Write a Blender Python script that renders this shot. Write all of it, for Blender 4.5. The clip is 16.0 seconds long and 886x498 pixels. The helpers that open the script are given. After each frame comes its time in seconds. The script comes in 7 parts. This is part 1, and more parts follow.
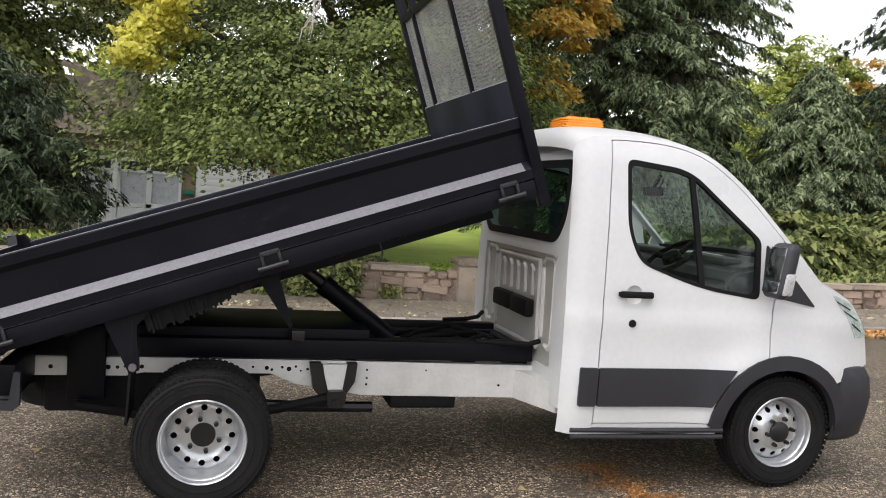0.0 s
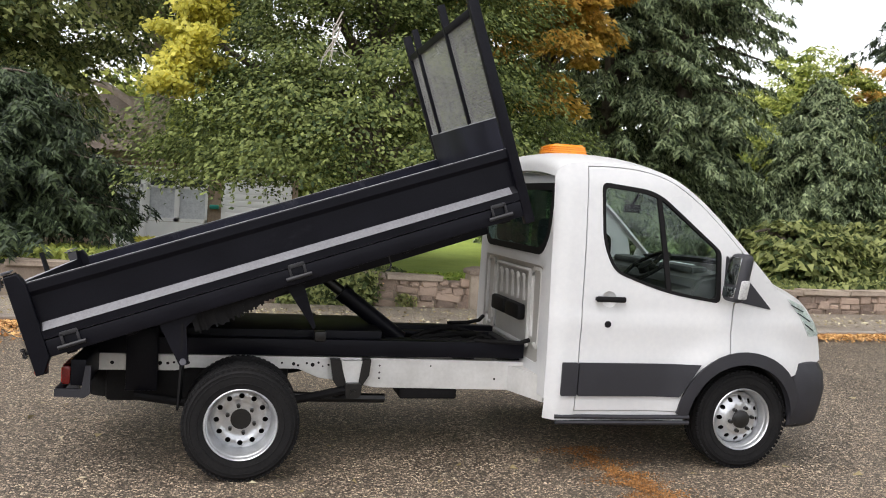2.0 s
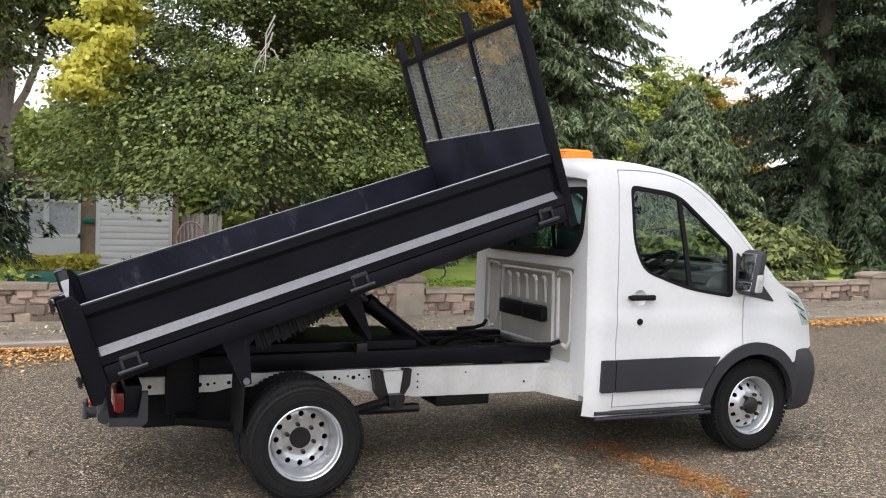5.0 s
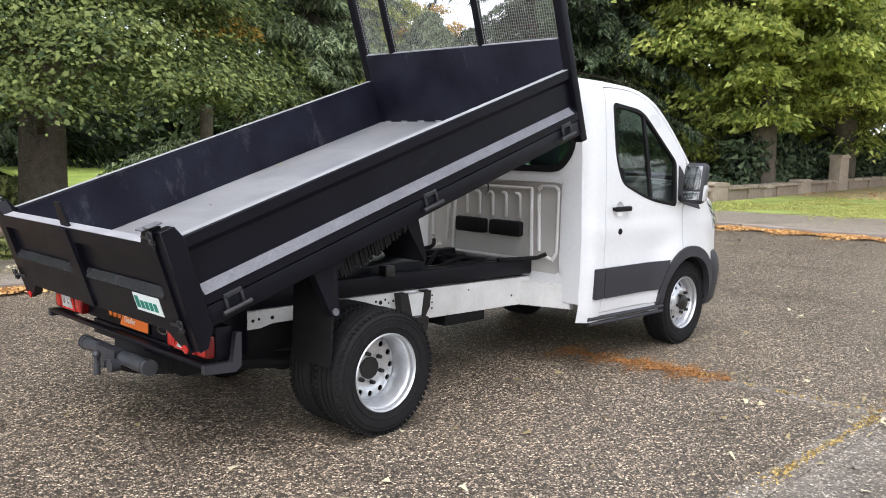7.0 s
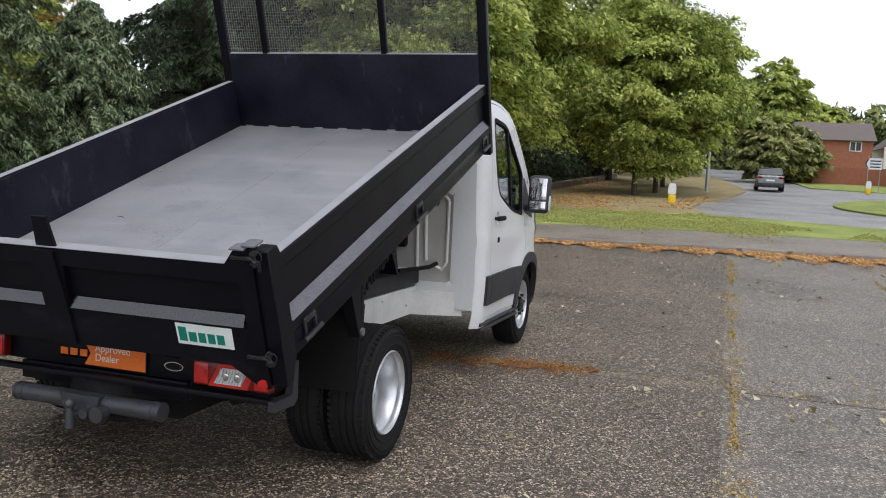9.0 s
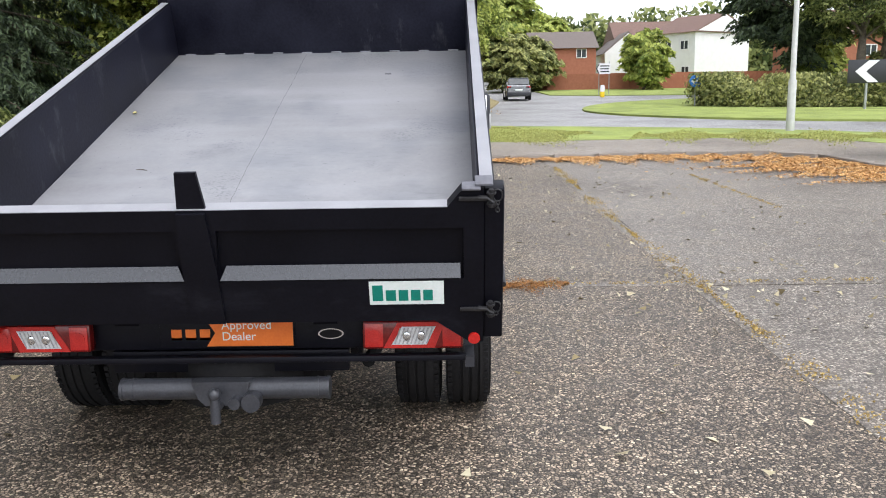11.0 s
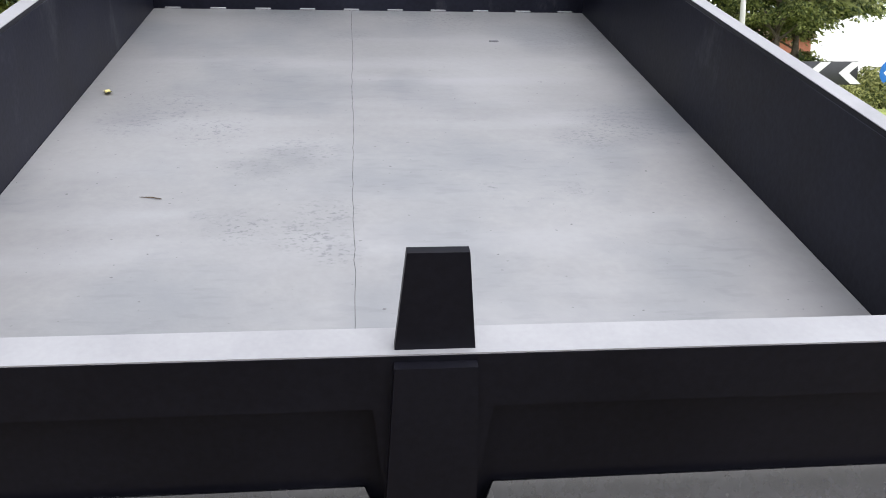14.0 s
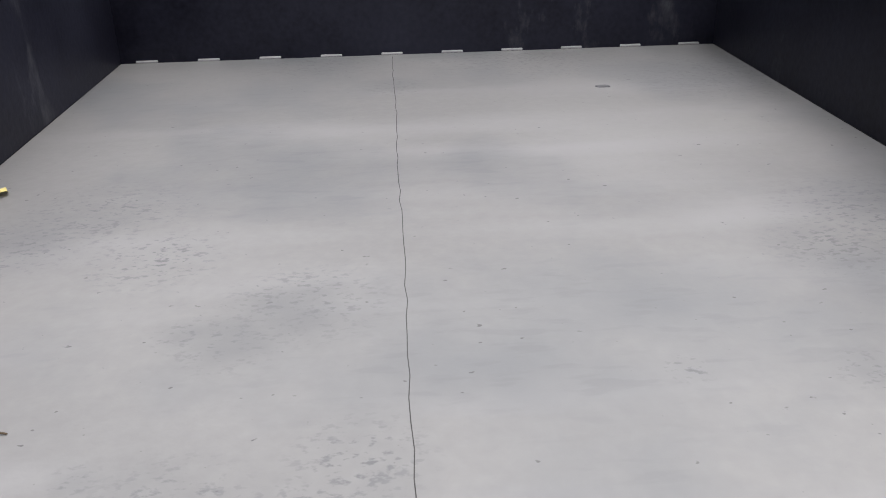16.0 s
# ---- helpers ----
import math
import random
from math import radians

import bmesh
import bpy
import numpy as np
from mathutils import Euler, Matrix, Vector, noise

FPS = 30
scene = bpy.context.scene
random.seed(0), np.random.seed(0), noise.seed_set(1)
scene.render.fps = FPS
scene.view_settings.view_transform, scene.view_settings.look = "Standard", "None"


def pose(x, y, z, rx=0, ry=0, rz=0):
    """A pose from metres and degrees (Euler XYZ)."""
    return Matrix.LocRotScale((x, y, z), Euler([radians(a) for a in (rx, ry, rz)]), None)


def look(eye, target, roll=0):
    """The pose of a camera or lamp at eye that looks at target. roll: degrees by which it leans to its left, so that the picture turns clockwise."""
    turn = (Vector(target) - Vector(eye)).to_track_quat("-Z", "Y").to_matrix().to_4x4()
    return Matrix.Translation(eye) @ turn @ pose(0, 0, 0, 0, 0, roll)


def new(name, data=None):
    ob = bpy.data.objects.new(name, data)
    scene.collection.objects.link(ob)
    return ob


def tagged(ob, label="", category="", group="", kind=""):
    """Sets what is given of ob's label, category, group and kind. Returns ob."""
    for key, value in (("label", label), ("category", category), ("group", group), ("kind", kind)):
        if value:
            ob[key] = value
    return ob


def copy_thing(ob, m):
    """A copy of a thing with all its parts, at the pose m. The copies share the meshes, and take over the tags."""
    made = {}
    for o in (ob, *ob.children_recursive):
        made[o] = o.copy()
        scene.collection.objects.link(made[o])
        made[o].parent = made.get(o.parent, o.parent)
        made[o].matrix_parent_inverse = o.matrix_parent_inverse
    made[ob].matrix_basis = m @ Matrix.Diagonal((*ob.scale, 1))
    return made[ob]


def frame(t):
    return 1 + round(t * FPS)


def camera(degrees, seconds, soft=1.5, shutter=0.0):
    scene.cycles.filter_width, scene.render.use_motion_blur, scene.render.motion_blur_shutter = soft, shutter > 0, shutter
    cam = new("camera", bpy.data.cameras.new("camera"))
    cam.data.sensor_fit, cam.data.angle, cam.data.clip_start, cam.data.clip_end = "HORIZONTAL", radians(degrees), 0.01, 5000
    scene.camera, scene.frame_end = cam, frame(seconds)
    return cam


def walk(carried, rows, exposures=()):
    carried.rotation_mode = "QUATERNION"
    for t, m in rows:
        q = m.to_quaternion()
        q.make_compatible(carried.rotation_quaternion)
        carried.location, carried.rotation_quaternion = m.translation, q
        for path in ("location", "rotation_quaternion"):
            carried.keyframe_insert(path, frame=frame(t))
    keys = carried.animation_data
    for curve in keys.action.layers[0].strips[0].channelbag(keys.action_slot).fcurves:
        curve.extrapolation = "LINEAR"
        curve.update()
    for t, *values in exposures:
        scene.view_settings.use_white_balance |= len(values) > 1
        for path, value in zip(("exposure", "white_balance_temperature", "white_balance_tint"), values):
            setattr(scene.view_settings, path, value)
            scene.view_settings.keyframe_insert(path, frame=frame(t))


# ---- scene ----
cam = camera(55.0, 16.0, 1.0)
PATH = [
    (0, (0.017, -5.490, 1.726), (0.528, -3.561, 1.594), 3.80),
    (0.5, (0.090, -5.793, 1.721), (0.513, -3.842, 1.609), 3.71),
    (1, (0.008, -6.092, 1.755), (0.464, -4.147, 1.658), 4.12),
    (1.5, (-0.082, -6.259, 1.794), (0.375, -4.316, 1.673), 4.14),
    (2, (-0.062, -6.317, 1.803), (0.401, -4.374, 1.691), 3.32),
    (2.5, (-0.026, -6.301, 1.824), (0.506, -4.376, 1.722), 0.65),
    (3, (-0.039, -6.244, 1.825), (0.458, -4.310, 1.727), 1.33),
    (3.2, (-0.048, -6.223, 1.828), (0.444, -4.287, 1.733), 1.67),
    (5.3, (-1.604, -5.733, 1.732), (-0.710, -3.947, 1.629), 0.68),
    (5.5, (-1.784, -5.595, 1.730), (-0.831, -3.842, 1.598), -0.34),
    (6, (-2.239, -5.240, 1.709), (-1.151, -3.577, 1.486), -0.20),
    (6.5, (-2.713, -4.909, 1.653), (-1.406, -3.411, 1.443), 1.23),
    (7, (-3.147, -4.491, 1.606), (-1.723, -3.105, 1.376), 1.51),
    (7.5, (-3.555, -4.067, 1.601), (-1.943, -2.904, 1.373), 2.39),
    (8, (-3.833, -3.638, 1.564), (-2.134, -2.604, 1.356), 2.50),
    (8.5, (-4.002, -3.133, 1.584), (-2.166, -2.360, 1.412), 2.47),
    (9, (-4.193, -2.663, 1.552), (-2.300, -2.042, 1.371), 2.81),
    (9.2, (-4.248, -2.451, 1.523), (-2.343, -1.871, 1.340), 2.81),
    (11.3, (-4.162, -0.699, 1.513), (-2.195, -0.725, 1.156), -0.67),
    (11.5, (-4.124, -0.590, 1.503), (-2.156, -0.643, 1.150), -0.29),
    (12, (-3.906, -0.382, 1.492), (-1.943, -0.509, 1.127), -0.36),
    (12.5, (-3.599, -0.194, 1.474), (-1.654, -0.359, 1.036), 0.67),
    (13, (-3.215, -0.042, 1.480), (-1.267, -0.145, 1.037), 0.46),
    (13.5, (-2.760, 0.019, 1.485), (-0.813, -0.114, 1.049), 0.60),
    (14, (-2.328, 0.101, 1.462), (-0.371, -0.099, 1.103), 0.10),
    (14.5, (-1.946, 0.115, 1.471), (0.003, -0.144, 1.105), -0.64),
    (14.8, (-1.760, 0.100, 1.517), (0.167, -0.030, 0.998), -1.2),
    (15, (-1.569, 0.068, 1.476), (0.413, -0.025, 1.224), -2.50),
    (15.5, (-1.342, 0.074, 1.451), (0.642, 0.033, 1.206), -2.11),
    (16, (-1.154, 0.115, 1.511), (0.831, 0.013, 1.284), -2.32),
]
walk(cam, [(t, look(eye, target, roll)) for t, eye, target, roll in PATH],
     [(0.0, 0.62, 6600, 12), (1.5, 0.65, 6600, 12), (3.0, 0.68, 6600, 12), (5.5, 0.72, 6350, 12), (6.0, 0.80, 6300, 12), (7.0, 0.92, 6250, 12), (8.0, 1.0, 6200, 12), (8.5, 0.78, 6200, 12), (9.0, 0.06, 6200, 12), (11.5, 0.86, 6200, 12), (12.5, 0.89, 6150, 12), (13.5, 0.95, 6250, 11), (14.5, 0.62, 6450, 11), (15.0, 0.62, 6400, 11), (15.5, 0.56, 6500, 11), (16.0, 0.52, 6800, 11)])

# ---- world and light: bright overcast sky ----
world = bpy.data.worlds.new("overcast_sky")
scene.world = world
world.use_nodes = True
wn, wl = world.node_tree.nodes, world.node_tree.links
sky = wn.new("ShaderNodeTexSky")
sky.sky_type = "NISHITA"
sky.sun_disc = False
sky.sun_elevation, sky.sun_rotation = radians(52), radians(238)
sky.air_density, sky.dust_density, sky.ozone_density = 1.0, 1.2, 1.0
grey = wn.new("ShaderNodeHueSaturation")
grey.inputs["Saturation"].default_value = 0.18
cloud = wn.new("ShaderNodeTexNoise")
cloud.inputs["Scale"].default_value, cloud.inputs["Detail"].default_value = 2.2, 5.0
ramp = wn.new("ShaderNodeMapRange")
ramp.inputs["To Min"].default_value, ramp.inputs["To Max"].default_value = 1.0, 1.8
veil = wn.new("ShaderNodeMixRGB")
veil.blend_type = "MULTIPLY"
veil.inputs["Fac"].default_value = 1.0
wl.new(sky.outputs["Color"], grey.inputs["Color"])
wl.new(cloud.outputs["Fac"], ramp.inputs["Value"])
wl.new(grey.outputs["Color"], veil.inputs["Color1"])
wl.new(ramp.outputs["Result"], veil.inputs["Color2"])
wl.new(veil.outputs["Color"], wn["Background"].inputs["Color"])
wn["Background"].inputs["Strength"].default_value = 0.15
sun = new("sun", bpy.data.lights.new("sun", "SUN"))
sun.data.energy, sun.data.angle, sun.data.color = 1.1, radians(50), (1.0, 0.97, 0.93)
sun.matrix_basis = look((-3.5, -2.2, 12), (0, 0, 0))


# ---- materials ----
def ramp_node(nt, stops):
    node = nt.nodes.new("ShaderNodeValToRGB")
    els = node.color_ramp.elements
    while len(els) < len(stops):
        els.new(0.5)
    for el, (at, col) in zip(els, stops):
        el.position, el.color = at, (*col, 1)
    return node


def material(name, low, high, rough=0.6, metal=0.0, scale=6.0, grain=120.0, bump=0.15, dist=0.002, blotch=0.5, coat=0.0, spec=0.5, island=0.0, each=0.0, trans=0.0):
    """A surface whose colour runs from low to high over blotches and grain, with fine relief."""
    m = bpy.data.materials.new(name)
    m.use_nodes = True
    nt = m.node_tree
    b = nt.nodes["Principled BSDF"]
    co = nt.nodes.new("ShaderNodeTexCoord")
    n1, n2 = nt.nodes.new("ShaderNodeTexNoise"), nt.nodes.new("ShaderNodeTexNoise")
    for n, s, d in ((n1, scale, 6.0), (n2, grain, 3.0)):
        n.inputs["Scale"].default_value, n.inputs["Detail"].default_value = s, d
        nt.links.new(co.outputs["Object"], n.inputs["Vector"])
    mix = nt.nodes.new("ShaderNodeMath")
    mix.operation = "MULTIPLY_ADD"
    mix.inputs[1].default_value = blotch
    sub = nt.nodes.new("ShaderNodeMath")
    sub.operation = "MULTIPLY"
    sub.inputs[1].default_value = 1 - blotch
    nt.links.new(n2.outputs["Fac"], sub.inputs[0])
    nt.links.new(n1.outputs["Fac"], mix.inputs[0])
    nt.links.new(sub.outputs[0], mix.inputs[2])
    last = mix.outputs[0]
    if island or each:
        geo = nt.nodes.new("ShaderNodeNewGeometry" if island else "ShaderNodeObjectInfo")
        out = geo.outputs["Random Per Island" if island else "Random"]
        shift = nt.nodes.new("ShaderNodeMath")
        shift.operation = "SUBTRACT"
        shift.inputs[1].default_value = 0.5
        add = nt.nodes.new("ShaderNodeMath")
        add.operation = "MULTIPLY_ADD"
        add.inputs[1].default_value = island or each
        nt.links.new(out, shift.inputs[0])
        nt.links.new(shift.outputs[0], add.inputs[0])
        nt.links.new(last, add.inputs[2])
        last = add.outputs[0]
    cr = ramp_node(nt, [(0.3, low), (0.7, high)])
    nt.links.new(last, cr.inputs["Fac"])
    nt.links.new(cr.outputs["Color"], b.inputs["Base Color"])
    rr = nt.nodes.new("ShaderNodeMapRange")
    rr.inputs["To Min"].default_value, rr.inputs["To Max"].default_value = max(0.02, rough - 0.12), min(1, rough + 0.12)
    nt.links.new(n1.outputs["Fac"], rr.inputs["Value"])
    nt.links.new(rr.outputs["Result"], b.inputs["Roughness"])
    b.inputs["Metallic"].default_value = metal
    b.inputs["Specular IOR Level"].default_value = spec
    b.inputs["Coat Weight"].default_value = coat
    if coat:
        b.inputs["Coat Roughness"].default_value = 0.06
    if bump:
        bp = nt.nodes.new("ShaderNodeBump")
        bp.inputs["Strength"].default_value, bp.inputs["Distance"].default_value = bump, dist
        nt.links.new(n2.outputs["Fac"], bp.inputs["Height"])
        nt.links.new(bp.outputs["Normal"], b.inputs["Normal"])
    if trans:
        tr = nt.nodes.new("ShaderNodeBsdfTranslucent")
        ms = nt.nodes.new("ShaderNodeMixShader")
        ms.inputs["Fac"].default_value = trans
        nt.links.new(cr.outputs["Color"], tr.inputs["Color"])
        nt.links.new(b.outputs["BSDF"], ms.inputs[1])
        nt.links.new(tr.outputs["BSDF"], ms.inputs[2])
        nt.links.new(ms.outputs[0], nt.nodes["Material Output"].inputs["Surface"])
    return m


def glass(name, tint, rough=0.02):
    """Thin pane: tinted see-through with a clear gloss."""
    m = bpy.data.materials.new(name)
    m.use_nodes = True
    nt = m.node_tree
    nt.nodes.remove(nt.nodes["Principled BSDF"])
    t, g, ms, lw, pw, ma = (nt.nodes.new("ShaderNode" + k) for k in ("BsdfTransparent", "BsdfGlossy", "MixShader", "LayerWeight", "Math", "Math"))
    t.inputs["Color"].default_value = (*tint, 1)
    g.inputs["Roughness"].default_value = rough
    pw.operation, ma.operation = "POWER", "MULTIPLY_ADD"
    pw.inputs[1].default_value = 4.0
    ma.inputs[1].default_value, ma.inputs[2].default_value = 0.5, 0.022
    nt.links.new(lw.outputs["Facing"], pw.inputs[0])
    nt.links.new(pw.outputs[0], ma.inputs[0])
    nt.links.new(ma.outputs[0], ms.inputs["Fac"])
    nt.links.new(t.outputs[0], ms.inputs[1])
    nt.links.new(g.outputs[0], ms.inputs[2])
    nt.links.new(ms.outputs[0], nt.nodes["Material Output"].inputs["Surface"])
    return m


WHITE = material("white_paint", (0.66, 0.665, 0.675), (0.73, 0.73, 0.73), 0.32, scale=1.5, grain=30, bump=0.0, coat=0.2, spec=0.4)
PRIMER = material("grey_primer", (0.38, 0.365, 0.335), (0.52, 0.505, 0.475), 0.5, scale=5, bump=0.05)
CHASSIS_WHITE = material("dirty_white_paint", (0.60, 0.59, 0.56), (0.78, 0.77, 0.75), 0.5, scale=5, grain=40, bump=0.1, blotch=0.75)
BLACK = material("black_body_paint", (0.0030, 0.0030, 0.0052), (0.0075, 0.0075, 0.012), 0.42, scale=4, grain=90, bump=0.12, dist=0.001, spec=0.15)
BLACK_IN = material("worn_black_paint", (0.005, 0.005, 0.010), (0.020, 0.021, 0.034), 0.45, scale=3, grain=60, bump=0.25, dist=0.002, blotch=0.7, spec=0.15)


def scuffed(m, col, stretch, scale, lo, hi):
    """Rubs a paler colour through in streaks."""
    nt = m.node_tree
    b = nt.nodes["Principled BSDF"]
    co, mp, nz, mr, mx = (nt.nodes.new("ShaderNode" + k) for k in ("TexCoord", "Mapping", "TexNoise", "MapRange", "MixRGB"))
    mp.inputs["Scale"].default_value = stretch
    nz.inputs["Scale"].default_value, nz.inputs["Detail"].default_value, nz.inputs["Roughness"].default_value = scale, 9, 0.7
    mr.inputs["From Min"].default_value, mr.inputs["From Max"].default_value = lo, hi
    nt.links.new(co.outputs["Object"], mp.inputs["Vector"])
    nt.links.new(mp.outputs["Vector"], nz.inputs["Vector"])
    nt.links.new(nz.outputs["Fac"], mr.inputs["Value"])
    nt.links.new(b.inputs["Base Color"].links[0].from_socket, mx.inputs["Color1"])
    mx.inputs["Color2"].default_value = (*col, 1)
    nt.links.new(mr.outputs["Result"], mx.inputs["Fac"])
    nt.links.new(mx.outputs["Color"], b.inputs["Base Color"])


scuffed(BLACK_IN, (0.085, 0.088, 0.10), (1.6, 1.6, 0.7), 2.6, 0.58, 0.80)
scuffed(BLACK, (0.026, 0.026, 0.034), (0.7, 0.7, 1.6), 2.2, 0.60, 0.85)
# on the dropside ledge this grey stands for sky reflected in black paint
STRIPE = material("grey_sheen_and_wear", (0.10, 0.10, 0.115), (0.18, 0.18, 0.20), 0.4, scale=8, grain=70, bump=0.1)
STRIPE_DARK = material("grimy_seam", (0.03, 0.03, 0.032), (0.09, 0.09, 0.095), 0.8, scale=9, grain=60, bump=0.0)
# glossy black paint; base lifted to grey for part of the sky's sheen
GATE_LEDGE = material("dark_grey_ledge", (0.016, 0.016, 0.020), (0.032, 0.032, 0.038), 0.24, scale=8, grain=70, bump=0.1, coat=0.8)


# the wide ones near the headboard paint in its shade along with dirt
GRAZES_AND_SHADE = [((0.09, 0.37), 0.11), ((0.05, 0.21), 0.12), ((0.92, 0.67), 0.20), ((0.79, 0.77), 0.16), ((0.16, 0.17), 0.10), ((0.77, -0.75), 0.22), ((0.53, 0.26), 0.15), ((0.43, 0.36), 0.10), ((-0.04, 0.15), 0.08), ((0.30, -0.25), 0.04),
          ((0.28, -0.48), 0.06), ((0.64, -0.61), 0.14), ((0.15, 0.48), 0.035), ((1.79, 0.11), 0.12), ((0.71, 0.52), 0.14), ((2.14, -0.30), 0.40), ((1.80, -0.82), 0.35), ((2.14, 0.35), 0.30), ((0.45, 0.42), 0.06), ((-0.55, -0.80), 0.20)]


def bed_paint():
    """Grey brushed floor paint with scuff streaks, crumbs of grit, grazed patches and painted shade by the headboard.
    """
    m = material("grey_bed_paint", (0.245, 0.245, 0.255), (0.325, 0.325, 0.335), 0.40, scale=1.4, grain=45, bump=0.25, dist=0.002, blotch=0.75)
    nt = m.node_tree
    b = nt.nodes["Principled BSDF"]
    base = b.inputs["Base Color"].links[0].from_socket
    co = nt.nodes.new("ShaderNodeTexCoord")

    def layer(prev, stretch, scale, detail, lo, hi, col, gate=None):
        mp, nz, mr, mx = (nt.nodes.new("ShaderNode" + k) for k in ("Mapping", "TexNoise", "MapRange", "MixRGB"))
        mp.inputs["Scale"].default_value = stretch
        nz.inputs["Scale"].default_value, nz.inputs["Detail"].default_value = scale, detail
        mr.inputs["From Min"].default_value, mr.inputs["From Max"].default_value = lo, hi
        nt.links.new(co.outputs["Object"], mp.inputs["Vector"])
        nt.links.new(mp.outputs["Vector"], nz.inputs["Vector"])
        nt.links.new(nz.outputs["Fac"], mr.inputs["Value"])
        fac = mr.outputs["Result"]
        if gate is not None:
            mu = nt.nodes.new("ShaderNodeMath")
            mu.operation = "MULTIPLY"
            nt.links.new(fac, mu.inputs[0])
            nt.links.new(gate, mu.inputs[1])
            fac = mu.outputs[0]
        nt.links.new(fac, mx.inputs["Fac"])
        nt.links.new(prev, mx.inputs["Color1"])
        mx.inputs["Color2"].default_value = (*col, 1)
        return mx.outputs["Color"], mr.outputs["Result"]
    out, _ = layer(base, (1.6, 0.35, 1), 3.0, 6, 0.52, 0.8, (0.34, 0.34, 0.36))
    out, rough_gate = layer(out, (1, 1, 1), 1.9, 4, 0.48, 0.72, (0.20, 0.21, 0.23))
    out, _ = layer(out, (1.0, 0.25, 1), 42.0, 5, 0.54, 0.64, (0.205, 0.21, 0.225), rough_gate)
    out, _ = layer(out, (1, 0.7, 1), 70.0, 2, 0.72, 0.76, (0.12, 0.12, 0.13))
    # grazed places, and dirt with painted shade at the front, each with its own reach
    grazed_shaded = None
    for at, reach in GRAZES_AND_SHADE:
        away, near = nt.nodes.new("ShaderNodeVectorMath"), nt.nodes.new("ShaderNodeMapRange")
        away.operation = "DISTANCE"
        away.inputs[1].default_value = (*at, 1.187)
        near.inputs["From Min"].default_value, near.inputs["From Max"].default_value = reach, reach * 0.25
        nt.links.new(co.outputs["Object"], away.inputs[0])
        nt.links.new(away.outputs["Value"], near.inputs["Value"])
        if grazed_shaded is None:
            grazed_shaded = near.outputs["Result"]
        else:
            most = nt.nodes.new("ShaderNodeMath")
            most.operation = "MAXIMUM"
            nt.links.new(grazed_shaded, most.inputs[0])
            nt.links.new(near.outputs["Result"], most.inputs[1])
            grazed_shaded = most.outputs[0]
    out, _ = layer(out, (1.0, 0.6, 1), 120.0, 10, 0.54, 0.65, (0.165, 0.17, 0.185), grazed_shaded)
    out, _ = layer(out, (0.8, 0.5, 1), 7.0, 8, 0.45, 0.8, (0.20, 0.205, 0.22), grazed_shaded)
    nt.links.new(out, b.inputs["Base Color"])
    return m


BED_GREY = bed_paint()
WIRE = material("dull_wire_mesh", (0.20, 0.20, 0.19), (0.36, 0.36, 0.34), 0.5, metal=0.3, scale=9, bump=0.0)
EDGE = material("pale_edge", (0.28, 0.28, 0.30), (0.37, 0.37, 0.39), 0.45, scale=7, bump=0.05, blotch=0.8)
PLASTIC = material("dark_grey_plastic", (0.018, 0.018, 0.023), (0.030, 0.030, 0.037), 0.55, scale=8, grain=300, bump=0.3, dist=0.0006)
RUBBER = material("tyre_rubber", (0.007, 0.007, 0.008), (0.018, 0.017, 0.017), 0.8, scale=8, grain=60, bump=0.2, spec=0.2)
STEEL = material("silver_wheel_paint", (0.50, 0.51, 0.53), (0.68, 0.69, 0.70), 0.32, metal=0.75, scale=10, bump=0.05)
DARK = material("black_underbody", (0.005, 0.005, 0.006), (0.012, 0.011, 0.011), 0.75, scale=6, grain=50, bump=0.3, spec=0.2)
HINGE = material("worn_hinge_steel", (0.012, 0.012, 0.014), (0.045, 0.045, 0.05), 0.38, metal=0.2, scale=20, bump=0.1)
LATCH = material("greasy_latch_steel", (0.010, 0.010, 0.012), (0.045, 0.044, 0.046), 0.4, metal=0.2, scale=20, bump=0.2)
GREASY = material("greasy_black_metal", (0.010, 0.010, 0.011), (0.030, 0.028, 0.026), 0.35, metal=0.3, scale=7, bump=0.2)
BARK_BROWN = material("brown_twig", (0.06, 0.04, 0.025), (0.14, 0.10, 0.07), 0.9, bump=0.0)
CHROME = material("bright_ram_steel", (0.5, 0.5, 0.52), (0.7, 0.7, 0.7), 0.15, metal=1.0, bump=0.0)
ORANGE = material("amber_lens", (0.85, 0.28, 0.02), (0.95, 0.38, 0.04), 0.2, scale=20, grain=200, bump=0.3, coat=0.5)
RED = material("red_lens", (0.42, 0.011, 0.011), (0.62, 0.028, 0.02), 0.2, scale=30, grain=160, bump=0.4, coat=0.3)
LAMP_CAR_GREY = material("lamp_reflector", (0.46, 0.46, 0.47), (0.80, 0.80, 0.80), 0.25, metal=0.0, scale=25, grain=60, bump=0.5, dist=0.004)
DARK_RED = material("dark_red_lens", (0.12, 0.006, 0.006), (0.2, 0.012, 0.01), 0.2, scale=30, bump=0.2)
CLEAR = material("clear_lamp_lens", (0.28, 0.28, 0.28), (0.6, 0.6, 0.59), 0.1, scale=40, grain=90, bump=0.4, coat=0.8)
GLASS = glass("tinted_glass", (0.90, 0.95, 0.93))
GLASS_DARK = glass("dark_rear_glass", (0.55, 0.68, 0.66))
PAPER = material("white_sticker", (0.66, 0.72, 0.68), (0.78, 0.82, 0.80), 0.5, scale=20, bump=0.0)
GREEN_INK = material("green_print", (0.0, 0.16, 0.12), (0.0, 0.22, 0.16), 0.5, bump=0.0)
ORANGE_INK = material("orange_print", (0.72, 0.14, 0.01), (0.82, 0.2, 0.02), 0.4, bump=0.0)
